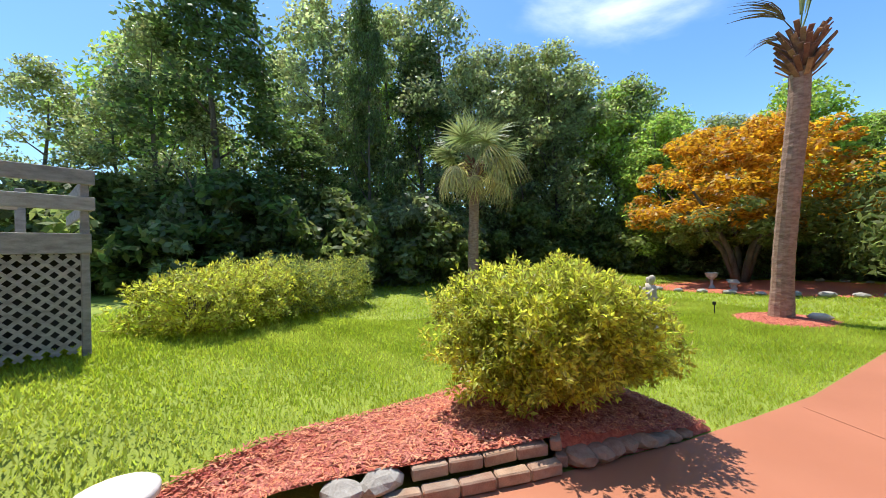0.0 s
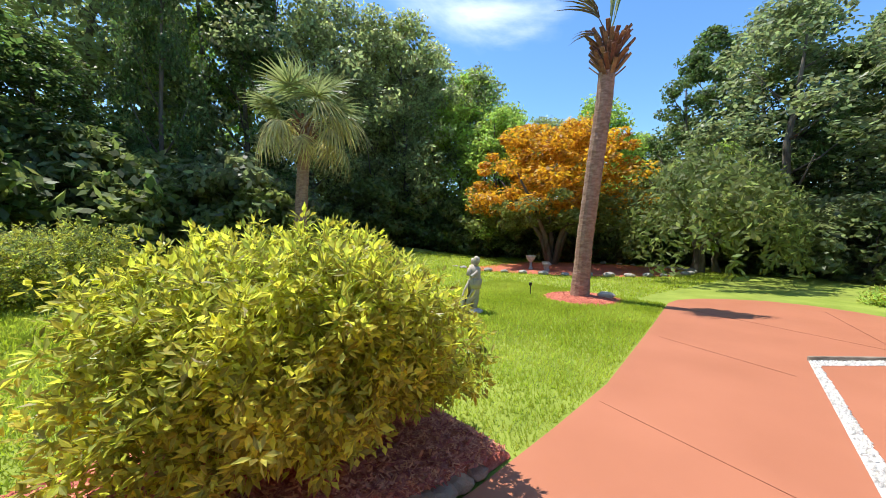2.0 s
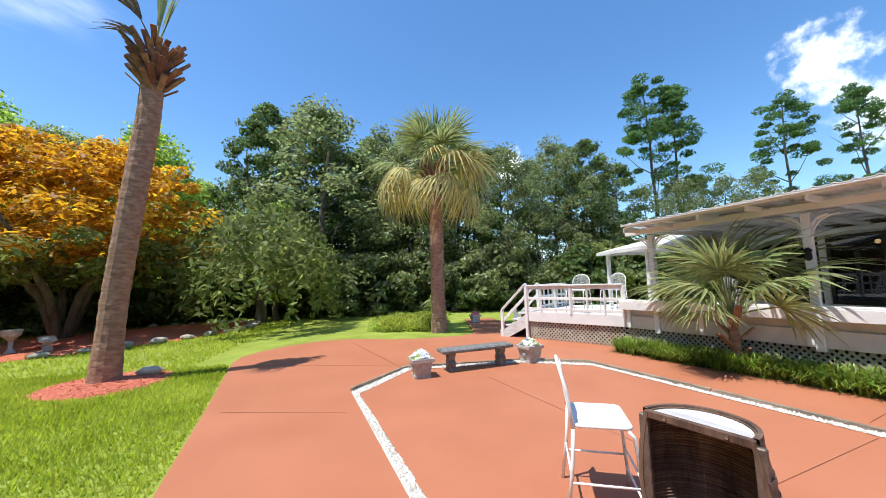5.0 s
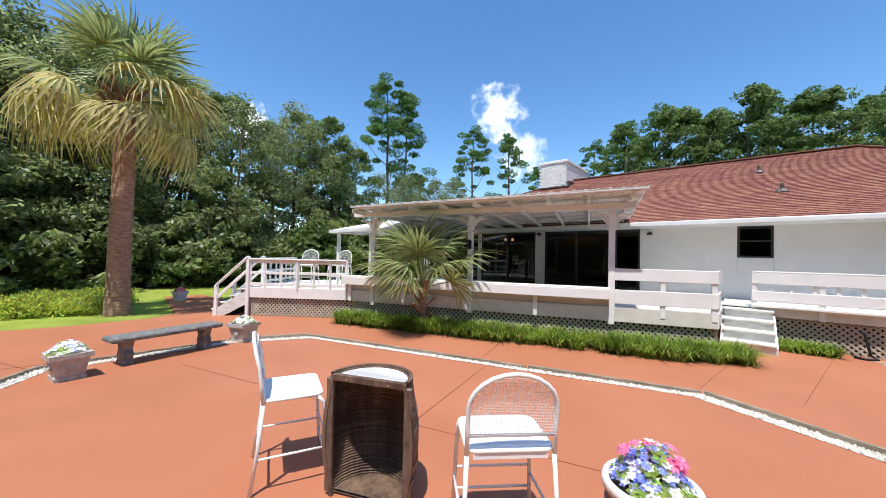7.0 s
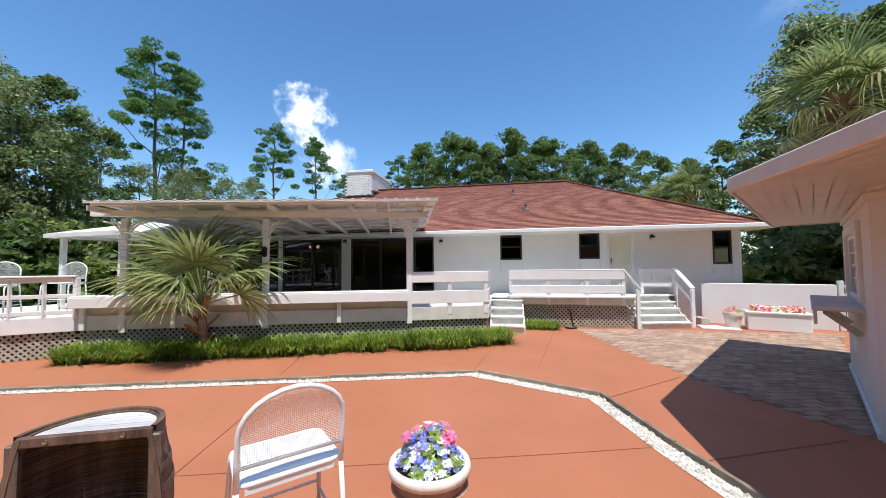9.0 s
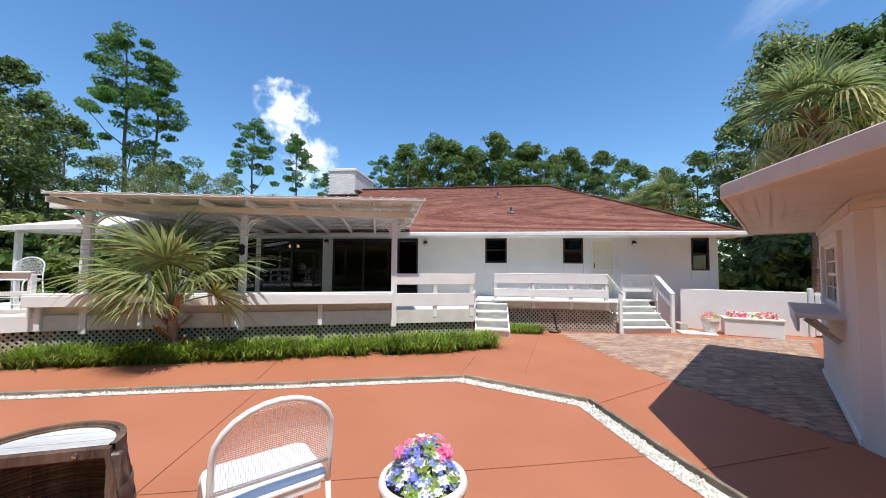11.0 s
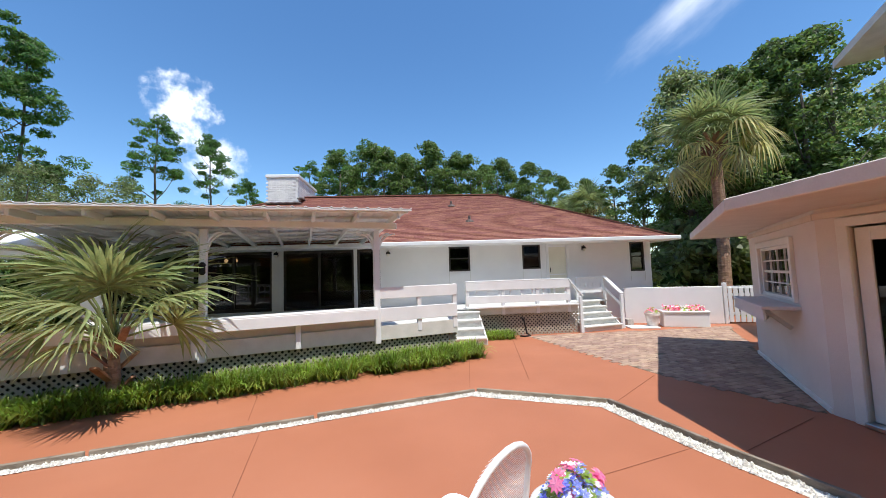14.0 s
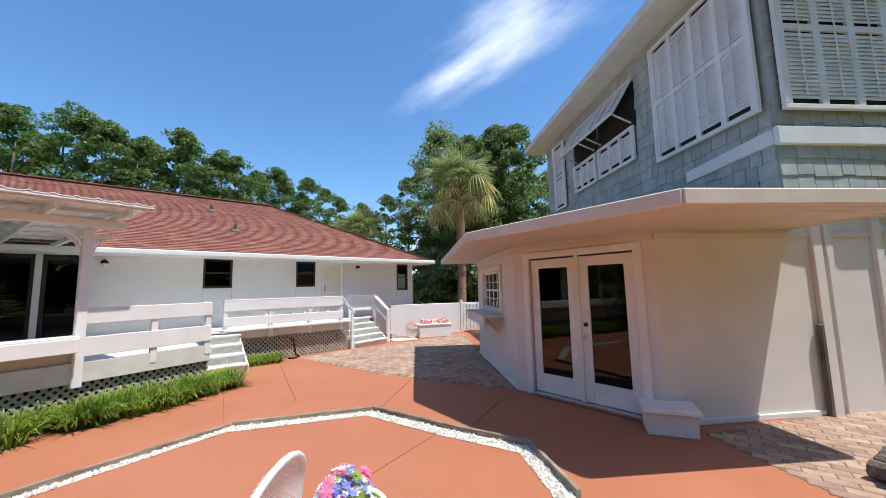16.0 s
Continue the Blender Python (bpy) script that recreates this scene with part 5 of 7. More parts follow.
    def shutter(m, w, h, cols, label, rows=2):
        """Louvred panels in a frame; lower left at m, x along, y into the wall."""
        th = thing("shutter", UM @ m, label, "shutter", "louvred shutters")
        bw = 0.055
        part("frame", box(box(box(box(geo(), (w / 2, -0.02, bw / 2), (w, 0.05, bw), None, 0.006), (w / 2, -0.02, h - bw / 2), (w, 0.05, bw), None, 0.006),
                              (bw / 2, -0.02, h / 2), (bw, 0.05, h - 2 * bw), None, 0.006), (w - bw / 2, -0.02, h / 2), (bw, 0.05, h - 2 * bw), None, 0.006), M["shutter"], th)
        cw = (w - 2 * bw) / cols
        pw = cw * 0.2
        lou = to_mesh("louvre", box(geo(), (0, 0, 0), (cw - pw, 0.056, 0.007), pose(0, 0, 0, 71)), M["shutter"])
        for k in range(cols):
            x = bw + (k + 0.5) * cw
            part("stile", box(geo(), (x - cw / 2 + pw / 4, -0.018, h / 2), (pw / 2, 0.035, h - 2 * bw)), M["shutter"], th)
            part("stile", box(geo(), (x + cw / 2 - pw / 4, -0.018, h / 2), (pw / 2, 0.035, h - 2 * bw)), M["shutter"], th)
            part("tilt_rod", box(geo(), (x, -0.045, h / 2), (0.012, 0.012, h - 0.3)), M["shutter"], th)
            if rows == 2:
                part("mid_rail", box(geo(), (x, -0.018, h * 0.5), (cw - pw, 0.034, 0.07)), M["shutter"], th)
            zz = bw + 0.09
            while zz < h - bw - 0.07:
                if rows == 1 or abs(zz - h * 0.5) > 0.06:
                    part("louvre", lou, None, th, at=pose(x, -0.018, zz))
                zz += 0.048
        # near-black sheet gives the slits between louvres their shade
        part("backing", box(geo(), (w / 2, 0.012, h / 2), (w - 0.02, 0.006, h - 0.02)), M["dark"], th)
        return th
    shutter(pose(4.14, v0 - 0.05, 3.54), 1.66, 1.86, 4, "wide white louvred shutter over a shingled wall")
    for a, b in ((2.42, 3.62), (1.34, 2.34)):
        shutter(pose(a, v0 - 0.05, 3.8), b - a, 0.62, 3, "low white louvred shutter below an open awning", 1)
        shutter(pose(a, v0 - 0.42, 4.62, -32), b - a, 0.78, 3, "white louvred shutter propped open like an awning", 1)
        # dark panel on the solid wall paints the shaded gap under the awning
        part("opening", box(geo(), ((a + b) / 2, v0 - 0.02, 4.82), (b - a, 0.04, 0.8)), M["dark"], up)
        for x in (a + 0.1, b - 0.1):
            part("prop", beam(geo(), (x, v0 - 0.03, 4.5), (x, v0 - 0.4, 4.66), 0.025, 0.025), M["shutter"], up)
    shutter(pose(0.18, v0 - 0.05, 3.62), 0.66, 1.72, 1, "narrow white shuttered door on the upper wall")
    m = pose(s1 + 0.05, v0 + 0.06, 3.5, 0, 0, 90)
    shutter(m, 2.3, 1.9, 5, "wide white louvred shutter on the upper front")


annex()


# ---- plants ----
def polar(az, d):
    return d * math.cos(radians(az)), -1.3 + d * math.sin(radians(az))


def trunk_geo(r, h, rad, lean=0.0, limbs=6, start=0.35, reach=2.2, n=8):
    g = geo()
    pts, rr = [], []
    for i in range(8):
        t = i / 7
        pts.append((lean * t * t + 0.06 * r.normal() * (i > 0), 0.06 * r.normal() * (i > 0), h * t - 0.1 * (i == 0)))
        rr.append(rad * (1.25 if i == 0 else 1) * (1 - 0.82 * t))
    tube(g, pts, rr, n)
    for k in range(limbs):
        t = start + (0.95 - start) * k / limbs
        a = k * 2.4 + r.random()
        p = Vector(pts[int(t * 7)])
        ln = reach * (1.1 - 0.6 * t)
        d = Vector((math.cos(a), math.sin(a), 0.75))
        q = [p, p + d * ln * 0.5 + Vector((0, 0, 0.1)), p + d * ln + Vector((0, 0, 0.35 * ln))]
        tube(g, q, [rad * 0.42 * (1 - t * 0.6), rad * 0.26 * (1 - t * 0.6), rad * 0.08], 6)
    return g


def broad_crown(name, seed, h, r0, z0, material, n_clumps=95, per=80, size=(0.3, 0.17), spread=0.8, shape=0.6):
    """Leaf clumps on and in an uneven egg."""
    r = rng(seed)
    cl = []
    ph = r.uniform(0, 6.28, 4)
    while len(cl) < n_clumps:
        t = r.random()
        a = r.uniform(0, 6.283)
        prof = (math.sin(math.pi * min(1, max(0.03, t)) ** shape)) ** 0.7
        lob = 1 + 0.22 * math.sin(3 * a + ph[0] + 5 * t) + 0.16 * math.sin(5 * a + ph[1] - 9 * t)
        rad = r0 * prof * lob * r.uniform(0.45, 1.0) ** 0.5
        cl.append((rad * math.cos(a), rad * math.sin(a), z0 + (h - z0) * t))
    p, nn = crown_points(r, cl, per, spread)
    return leaf_mesh(name, *leaves(r, p, nn, *size), material)


def pine_crown(name, seed, h, z0, material):
    r = rng(seed)
    cl = []
    for k in range(46):
        t = r.random() ** 0.8
        z = z0 + (h - z0) * t
        a = r.uniform(0, 6.283)
        rad = (0.4 + 2.5 * (1 - t) ** 0.6 * min(1, (t + 0.15) * 3)) * r.uniform(0.35, 1)
        cl.append((rad * math.cos(a), rad * math.sin(a), z + 0.25 * rad))
    p, nn = crown_points(r, cl, 150, 0.62, 0.5)
    return leaf_mesh(name, *leaves(r, p, nn, 0.3, 0.085), material)


def tree_kind(name, label, category, trunk, crown, bark="bark"):
    th = thing(name, pose(0, 0, -50), label, category, "woodland trees")
    part("trunk", trunk, M[bark], th, smooth=True)
    part("crown", crown, None, th)
    return th


def plant(proto, x, y, s, turn, z=None, sz=None):
    m = pose(x, y, land(x, y) - 0.05 if z is None else z, 0, 0, turn)
    ob = copy_thing(proto, m)
    ob.scale = (s, s, sz or s)
    return ob


def woods():
    r = rng(21)
    kinds = []
    for i, (mt, h, r0, z0, lab) in enumerate((
            ("leaf_a", 13, 3.3, 1.2, "tall green broadleaf tree at the edge of the woods"),
            ("leaf_b", 14, 3.0, 1.0, "tall dark green tree in the dense woods"),
            ("leaf_c", 10, 3.0, 0.8, "light green sunlit tree at the edge of the woods"),
            ("leaf_a", 12, 2.4, 2.2, "slender green tree in the woods"),
            ("leaf_deep", 15, 2.5, 0.4, "tall dark tree wrapped in climbing vines"),
            ("leaf_deep", 13, 3.0, 1.5, "dark green tree rising behind the house roof"))):
        kinds.append(tree_kind("broadleaf_tree", lab, "tree", trunk_geo(rng(40 + i), h * 0.85, 0.2, 0.4, 9, 0.25, 2.4),
                               broad_crown("crown", 60 + i, h, r0, z0, M[mt], 100 if i != 4 else 190, 100, (0.23, 0.125), 0.85 if i < 5 else 0.62)))
    # azimuth span, distance, height, rows of trees, kinds
    for a0, a1, d0, d1, h0, h1, n, ks in (
            (-46, -66, 20, 23, 9, 12, 4, (1, 0, 1, 0)), (-52, -100, 28, 33, 14, 18, 5, (0, 2, 3)), (-80, -104, 23, 27, 17, 21, 5, (4, 0, 3, 1)),
            (-104, -120, 26, 31, 15, 18, 7, (1, 0, 3)), (-108, -125, 30, 36, 15, 18, 6, (0, 1)), (-120, -134, 28, 33, 13, 16, 6, (2, 1, 0)), (-134, -150, 26, 32, 9.5, 12, 7, (0, 2, 3)),
            (-150, -160, 27, 33, 8.5, 10.5, 6, (0, 2, 1)), (-160, -180, 25, 30, 11, 14.5, 9, (5, 1, 1)), (184, 166, 24, 30, 12, 15.5, 9, (1, 5, 0)), (168, 146, 22, 27, 9, 12.5, 10, (1, 5, 1)),
            (150, 128, 27, 33, 8, 10.5, 9, (1, 5, 0)), (106, 80, 34, 40, 12, 15, 13, (5,)), (80, 68, 33, 38, 10, 12.5, 6, (5,)), (56, 40, 18, 23, 9, 11.5, 9, (5, 5, 1)), (54, 36, 26, 31, 10, 12, 6, (5, 0)), (38, 0, 22, 28, 8, 10, 7, (0, 1))):
        for i in range(n):
            a = a0 + (a1 - a0) * (i + 0.5 + 0.5 * r.uniform(-1, 1)) / n
            d = r.uniform(d0, d1)
            k = ks[int(r.integers(len(ks)))]
            x, y = polar(a, d)
            h = r.uniform(h0, h1)
            plant(kinds[k], x, y, h / (13, 14, 10, 12, 15, 13)[k], r.uniform(0, 360))
    # vine-covered masses beside the old deck, and the round oak behind the weeping tree
    plant(kinds[4], 7.8, -18.5, 1.25, 40, sz=1.05)
    plant(kinds[4], 4.6, -20.5, 0.9, 130, sz=0.55)
    plant(kinds[4], 0.95, -21.5, 0.62, 200, sz=1.15)
    plant(kinds[1], -22.6, -5.3, 1.3, 70, sz=0.92)
    for az, d, h in ((59, 24, 9.5), (62.5, 25, 8.5), (66, 30, 9), (49, 19, 10.5), (44, 20, 11.5)):
        plant(kinds[5], *polar(az, d), h / 13, az * 7)
    # understorey shrubs close the view under the crowns
    shrubs = []
    for i, mt in enumerate(("leaf_deep", "leaf_b", "leaf_olive")):
        th = thing("woodland_shrub", pose(0, 0, -50), ("dark green shrub under the trees", "green shrub under the trees", "olive green shrub under the trees")[i], "shrub", "woodland shrubs")
        part("stem", trunk_geo(rng(70 + i), 1.6, 0.05, 0.1, 6, 0.1, 0.9, 6), M["bark"], th)
        part("foliage", broad_crown("foliage", 80 + i, 2.6, 1.7, 0.0, M[mt], 80, 60, (0.24, 0.13), 0.42, 0.75), None, th)
        shrubs.append(th)
    for a0, a1, d0, d1, n, s0, s1 in ((-50, -100, 17, 22, 22, 1.0, 1.9), (-100, -135, 25, 30, 20, 0.9, 1.7), (-135, -168, 24, 28, 16, 0.8, 1.7), (192, 150, 21, 25, 22, 0.7, 1.5),
                                      (152, 126, 22, 27, 14, 0.9, 1.6), (58, 30, 16, 19, 10, 1.0, 1.6), (-20, 30, 22, 26, 8, 1.2, 1.8)):
        for i in range(n):
            a = a0 + (a1 - a0) * (i + r.random()) / n
            x, y = polar(a, r.uniform(d0, d1))
            plant(shrubs[int(r.integers(3))], x, y, r.uniform(s0, s1), r.uniform(0, 360))
    # pines behind the house
    pine = [tree_kind("pine_tree", "tall pine with bare trunk and dark needle clumps", "tree", trunk_geo(rng(90 + i), 15.2, 0.17, 0.5 * (i - 0.5), 9, 0.45, 2.6), pine_crown("crown", 95 + i, 16, 7.5, M["leaf_pine"])) for i in range(2)]
    for i, (az, d, h) in enumerate(((140.2, 33, 18.2), (137.5, 34, 17), (126.5, 36, 15), (120.5, 38, 14.5), (152, 31, 13), (104, 40, 15.5), (100, 39, 16.5), (96.5, 40, 15.5), (93, 41, 16), (88.5, 42, 16.5), (84.5, 41, 16), (80, 42, 14.5), (108, 41, 14.5), (116, 42, 12), (111.5, 42, 12.5))):
        x, y = polar(az, d)
        plant(pine[i % 2], x, y, h / 16, 70 * i)


woods()


def orange_tree():
    x, y = -16.5, -13.7
    th = thing("maple_tree", pose(x, y, -0.05) @ Matrix.Diagonal((1.27, 1.27, 1.17, 1)), "small spreading tree with orange and yellow-green leaves", "tree")
    g = geo()
    r = rng(33)
    for k in range(5):
        a = k * 1.3
        tube(g, [(0.1 * math.cos(a), 0.1 * math.sin(a), 0), (0.5 * math.cos(a), 0.5 * math.sin(a), 1.4), (1.5 * math.cos(a), 1.5 * math.sin(a), 3.0), (2.4 * math.cos(a), 2.4 * math.sin(a), 4.2)], [0.14, 0.11, 0.07, 0.03], 7)
    part("trunk", g, M["bark"], th, smooth=True)
    for nm, mt, z0, z1, rad, n in (("crown", "leaf_orange", 2.6, 6.7, 3.65, 190), ("lower_crown", "leaf_olive", 1.7, 3.1, 3.4, 70)):
        cl = []
        while len(cl) < n:
            a, q, t = r.uniform(0, 6.283), r.random() ** 0.5, r.random()
            z = z0 + (z1 - z0) * t
            lim = rad * (max(0.05, 1 - ((z - 2.6) / 4.5) ** 2) ** 0.5 if z > 2.6 else 0.9) * (1 + 0.12 * math.sin(4 * a))
            cl.append((q * lim * math.cos(a), q * lim * math.sin(a), z))
        p, nn = crown_points(r, cl, 120, 0.5, 0.6)
        nn = nn * 0.7 + np.array([0, 0, 0.4])
        nn /= np.linalg.norm(nn, axis=1)[:, None]
        part(nm, leaf_mesh(nm, *leaves(r, p, nn, 0.2, 0.1), M[mt]), None, th)


orange_tree()


def weeping():
    r = rng(44)
    x, y = -19.5, -7.7
    th = thing("weeping_tree", pose(x, y, -0.05, 0, 0, 22) @ Matrix.Diagonal((1.25, 1.25, 1.25, 1)), "wide weeping olive-green tree with hanging branches", "tree")
    part("trunk", trunk_geo(r, 3.2, 0.22, 0.3, 7, 0.3, 2.4), M["bark"], th)
    pts, nr = [], []
    for k in range(330):
        a, q = r.uniform(0, 6.283), r.random() ** 0.5
        px, py = 5.2 * q * math.cos(a), 2.6 * q * math.sin(a)
        top = 4.5 * (1 - 0.45 * q * q) + r.normal() * 0.25
        ln = r.uniform(0.8, 2.6)
        m = 46
        t = r.random(m)
        dx = np.stack([px + 0.25 * t * math.cos(a) + r.normal(size=m) * 0.1, py + 0.25 * t * math.sin(a) + r.normal(size=m) * 0.1, np.maximum(0.35, top - ln * t)], 1)
        pts.append(dx)
        nr.append(r.normal(size=(m, 3)) * 0.6 + np.array([math.cos(a), math.sin(a), 0.3]))
    p, nn = np.concatenate(pts), np.concatenate(nr)
    nn /= np.linalg.norm(nn, axis=1)[:, None]
    part("crown", leaf_mesh("crown", *leaves(r, p, nn, 0.24, 0.09), M["leaf_olive"]), None, th)
    x, y = polar(-164, 21.5)
    th = thing("bright_vine_tree", pose(x, y, -0.05), "bright yellow-green vine climbing a tree", "tree")
    part("trunk", trunk_geo(r, 4.5, 0.15, 0.2, 5), M["bark"], th)
    part("crown", broad_crown("crown", 46, 6.2, 1.5, 1.2, M["leaf_c"], 60, 70, (0.24, 0.14), 0.5), None, th)


weeping()


def fan_mesh(name, seed, material, droop, blade=0.95, stalk=1.0, n=26, span=236):
    """A palm frond: stalk along x, then a fan of folded, drooping strips."""
    r = rng(seed)
    vs, fs = [], []
    g = geo()
    tube(g, [(0, 0, 0), (stalk * 0.5, 0, 0.03), (stalk, 0, 0)], [0.022, 0.016, 0.012], 5)
    vs.extend(g[0])
    fs.extend(g[1])
    for k in range(n):
        a = radians(-span / 2 + span * k / (n - 1)) + 0.04 * r.normal()
        ln = blade * (0.72 + 0.28 * math.cos(a * 0.6)) * r.uniform(0.85, 1.1)
        d, s = Vector((math.cos(a), math.sin(a), 0)), Vector((-math.sin(a), math.cos(a), 0))
        prev = None
        for j in range(5):
            t = j / 4
            w = 0.033 * (0.5 + 1.2 * t if t < 0.45 else 1.9 * (1 - t) + 0.05) * blade
            c = Vector((stalk, 0, 0)) + d * ln * (t - 0.12 * droop * t * t) + Vector((0, 0, -droop * ln * 0.55 * t ** 2.3 + 0.03 * (k % 2)))
            o = len(vs)
            vs.extend([tuple(c - s * w), tuple(c + Vector((0, 0, -0.35 * w))), tuple(c + s * w)])
            if prev is not None:
                fs.extend([(prev, prev + 1, o + 1, o), (prev + 1, prev + 2, o + 2, o + 1)])
            prev = o
    return to_mesh(name, (vs, fs), material)


FANS = {
    "green": [fan_mesh("frond", 11 + i, M["frond"], 0.5 + 0.3 * i, 0.92, 1.0, 22, 220) for i in range(3)],
    "old": [fan_mesh("old_frond", 15 + i, M["frond_old"], 1.75 + 0.5 * i, 0.85, 1.1, 20, 250) for i in range(2)],
    "dead": [fan_mesh("dead_frond", 18 + i, M["frond_dead"], 1.1, 1.15, 0.75, 9, 60) for i in range(2)],
    "spear": [fan_mesh("spear", 20, M["frond"], 0.1, 0.9, 0.5, 5, 16)],
}


def palm(x, y, base_r, pts, label, crown=(26, 16), size=1.0, boots=40, seed=1, dead=0):
    r = rng(seed)
    z = land(x, y)
    th = thing("palm_tree", pose(x, y, z - 0.04), label, "palm tree", "palms")
    g = geo()
    pts = [Vector(p) for p in pts]
    path, rad = [], []
    m = 46
    for i in range(m):
        t = i / (m - 1)
        u = t * (len(pts) - 1)
        k = min(len(pts) - 2, int(u))
        path.append(pts[k].lerp(pts[k + 1], u - k))
        rad.append(base_r * (1.18 - 0.18 * min(1, t * 6)) * (1 - 0.12 * t) * (1.0 + 0.035 * (i % 2)))
    tube(g, path, rad, 14)
    part("trunk", g, M["palm_bark"], th, smooth=False)
    top = pts[-1]
    g = geo()
    for k in range(boots):
        a = k * 2.4
        zz = -0.75 + 0.9 * k / boots
        rr = base_r * (0.95 + 0.25 * k / boots)
        p = top + Vector((rr * math.cos(a), rr * math.sin(a), zz))
        out = Vector((math.cos(a), math.sin(a), 1.3 - 0.5 * r.random()))
        beam(g, p - out * 0.05, p + out * r.uniform(0.16, 0.34), 0.1, 0.03, 0.0)
    part("leaf_base", g, M["boot"], th, "rough brown leaf bases")
    n_green, n_old = crown
    for k in range(n_green):
        a, el = k * 137.5 + 20 * r.normal(), 84 - 72 * (k / max(1, n_green - 1)) ** 0.9 + 6 * r.normal()
        part("frond", FANS["green"][int(r.integers(3))], None, th, at=Matrix.Translation(top) @ pose(0, 0, 0, 18 * r.normal(), -el, a) @ Matrix.Scale(size * r.uniform(0.8, 1.12), 4))
    for k in range(n_old):
        a, el = k * 137.5 + 60 + 15 * r.normal(), 22 - 64 * r.random()
        part("old_frond", FANS["old"][int(r.integers(2))], None, th, "yellowing frond", at=Matrix.Translation(top - Vector((0, 0, 0.1))) @ pose(0, 0, 0, 18 * r.normal(), -el, a) @ Matrix.Scale(size * r.uniform(0.75, 1.1), 4))
    for k in range(dead):
        a, el, s = ((-30, 25, 0.55), (-40, 66, 0.95), (70, 86, 1.35), (150, 79, 1.4))[k % 4]
        nm, lab, me = ("dead_frond", "dry brown frond", FANS["dead"][k % 2]) if k < 2 else ("spear_leaf", "folded green spear leaf", FANS["spear"][0])
        part(nm, me, None, th, lab, at=Matrix.Translation(top) @ pose(0, 0, 0, 0, -el, a) @ Matrix.Diagonal((size * s, size * s, size * s, 1)))
    return th


palm(-8.55, -6.95, 0.22, [(0, 0, 0), (0.02, 0.12, 1.6), (0.1, 0.4, 3.6), (0.12, 0.62, 5.2), (0.12, 0.72, 6.6)], "tall leaning palm with a bare dying crown", (0, 0), 1.0, 64, 2, 4)
palm(-13.05, 0.2, 0.25, [(0, 0, 0), (-0.05, 0.0, 1.8), (-0.02, 0.02, 3.4), (0.02, 0.0, 5.75)], "cabbage palm with a full crown of drooping yellowing fronds", (18, 28), 1.3, 46, 3)
palm(-3.35, -15.7, 0.24, [(0, 0, 0), (-0.12, 0, 3.0), (-0.3, 0, 5.9)], "slender cabbage palm in front of the woods", (26, 20), 1.3, 30, 4)
for paz, pd, ph_, ps in ((52.5, 14.8, 6.2, 1.2), (66, 27, 6.0, 1.25), (69, 29, 5.5, 1.25)):
    px_, py_ = polar(paz, pd)
    palm(px_, py_, 0.2, [(0, 0, 0), (0.1, 0, ph_ * 0.5), (0.05, 0, ph_)], "cabbage palm behind the buildings", (30, 16), ps, 30, 5)
palm(-6.2, 4.5, 0.075, [(0, 0, 0), (0.06, 0, 0.45), (0.02, 0, 1.0)], "young fan palm beside the deck", (24, 0), 0.98, 8, 6)


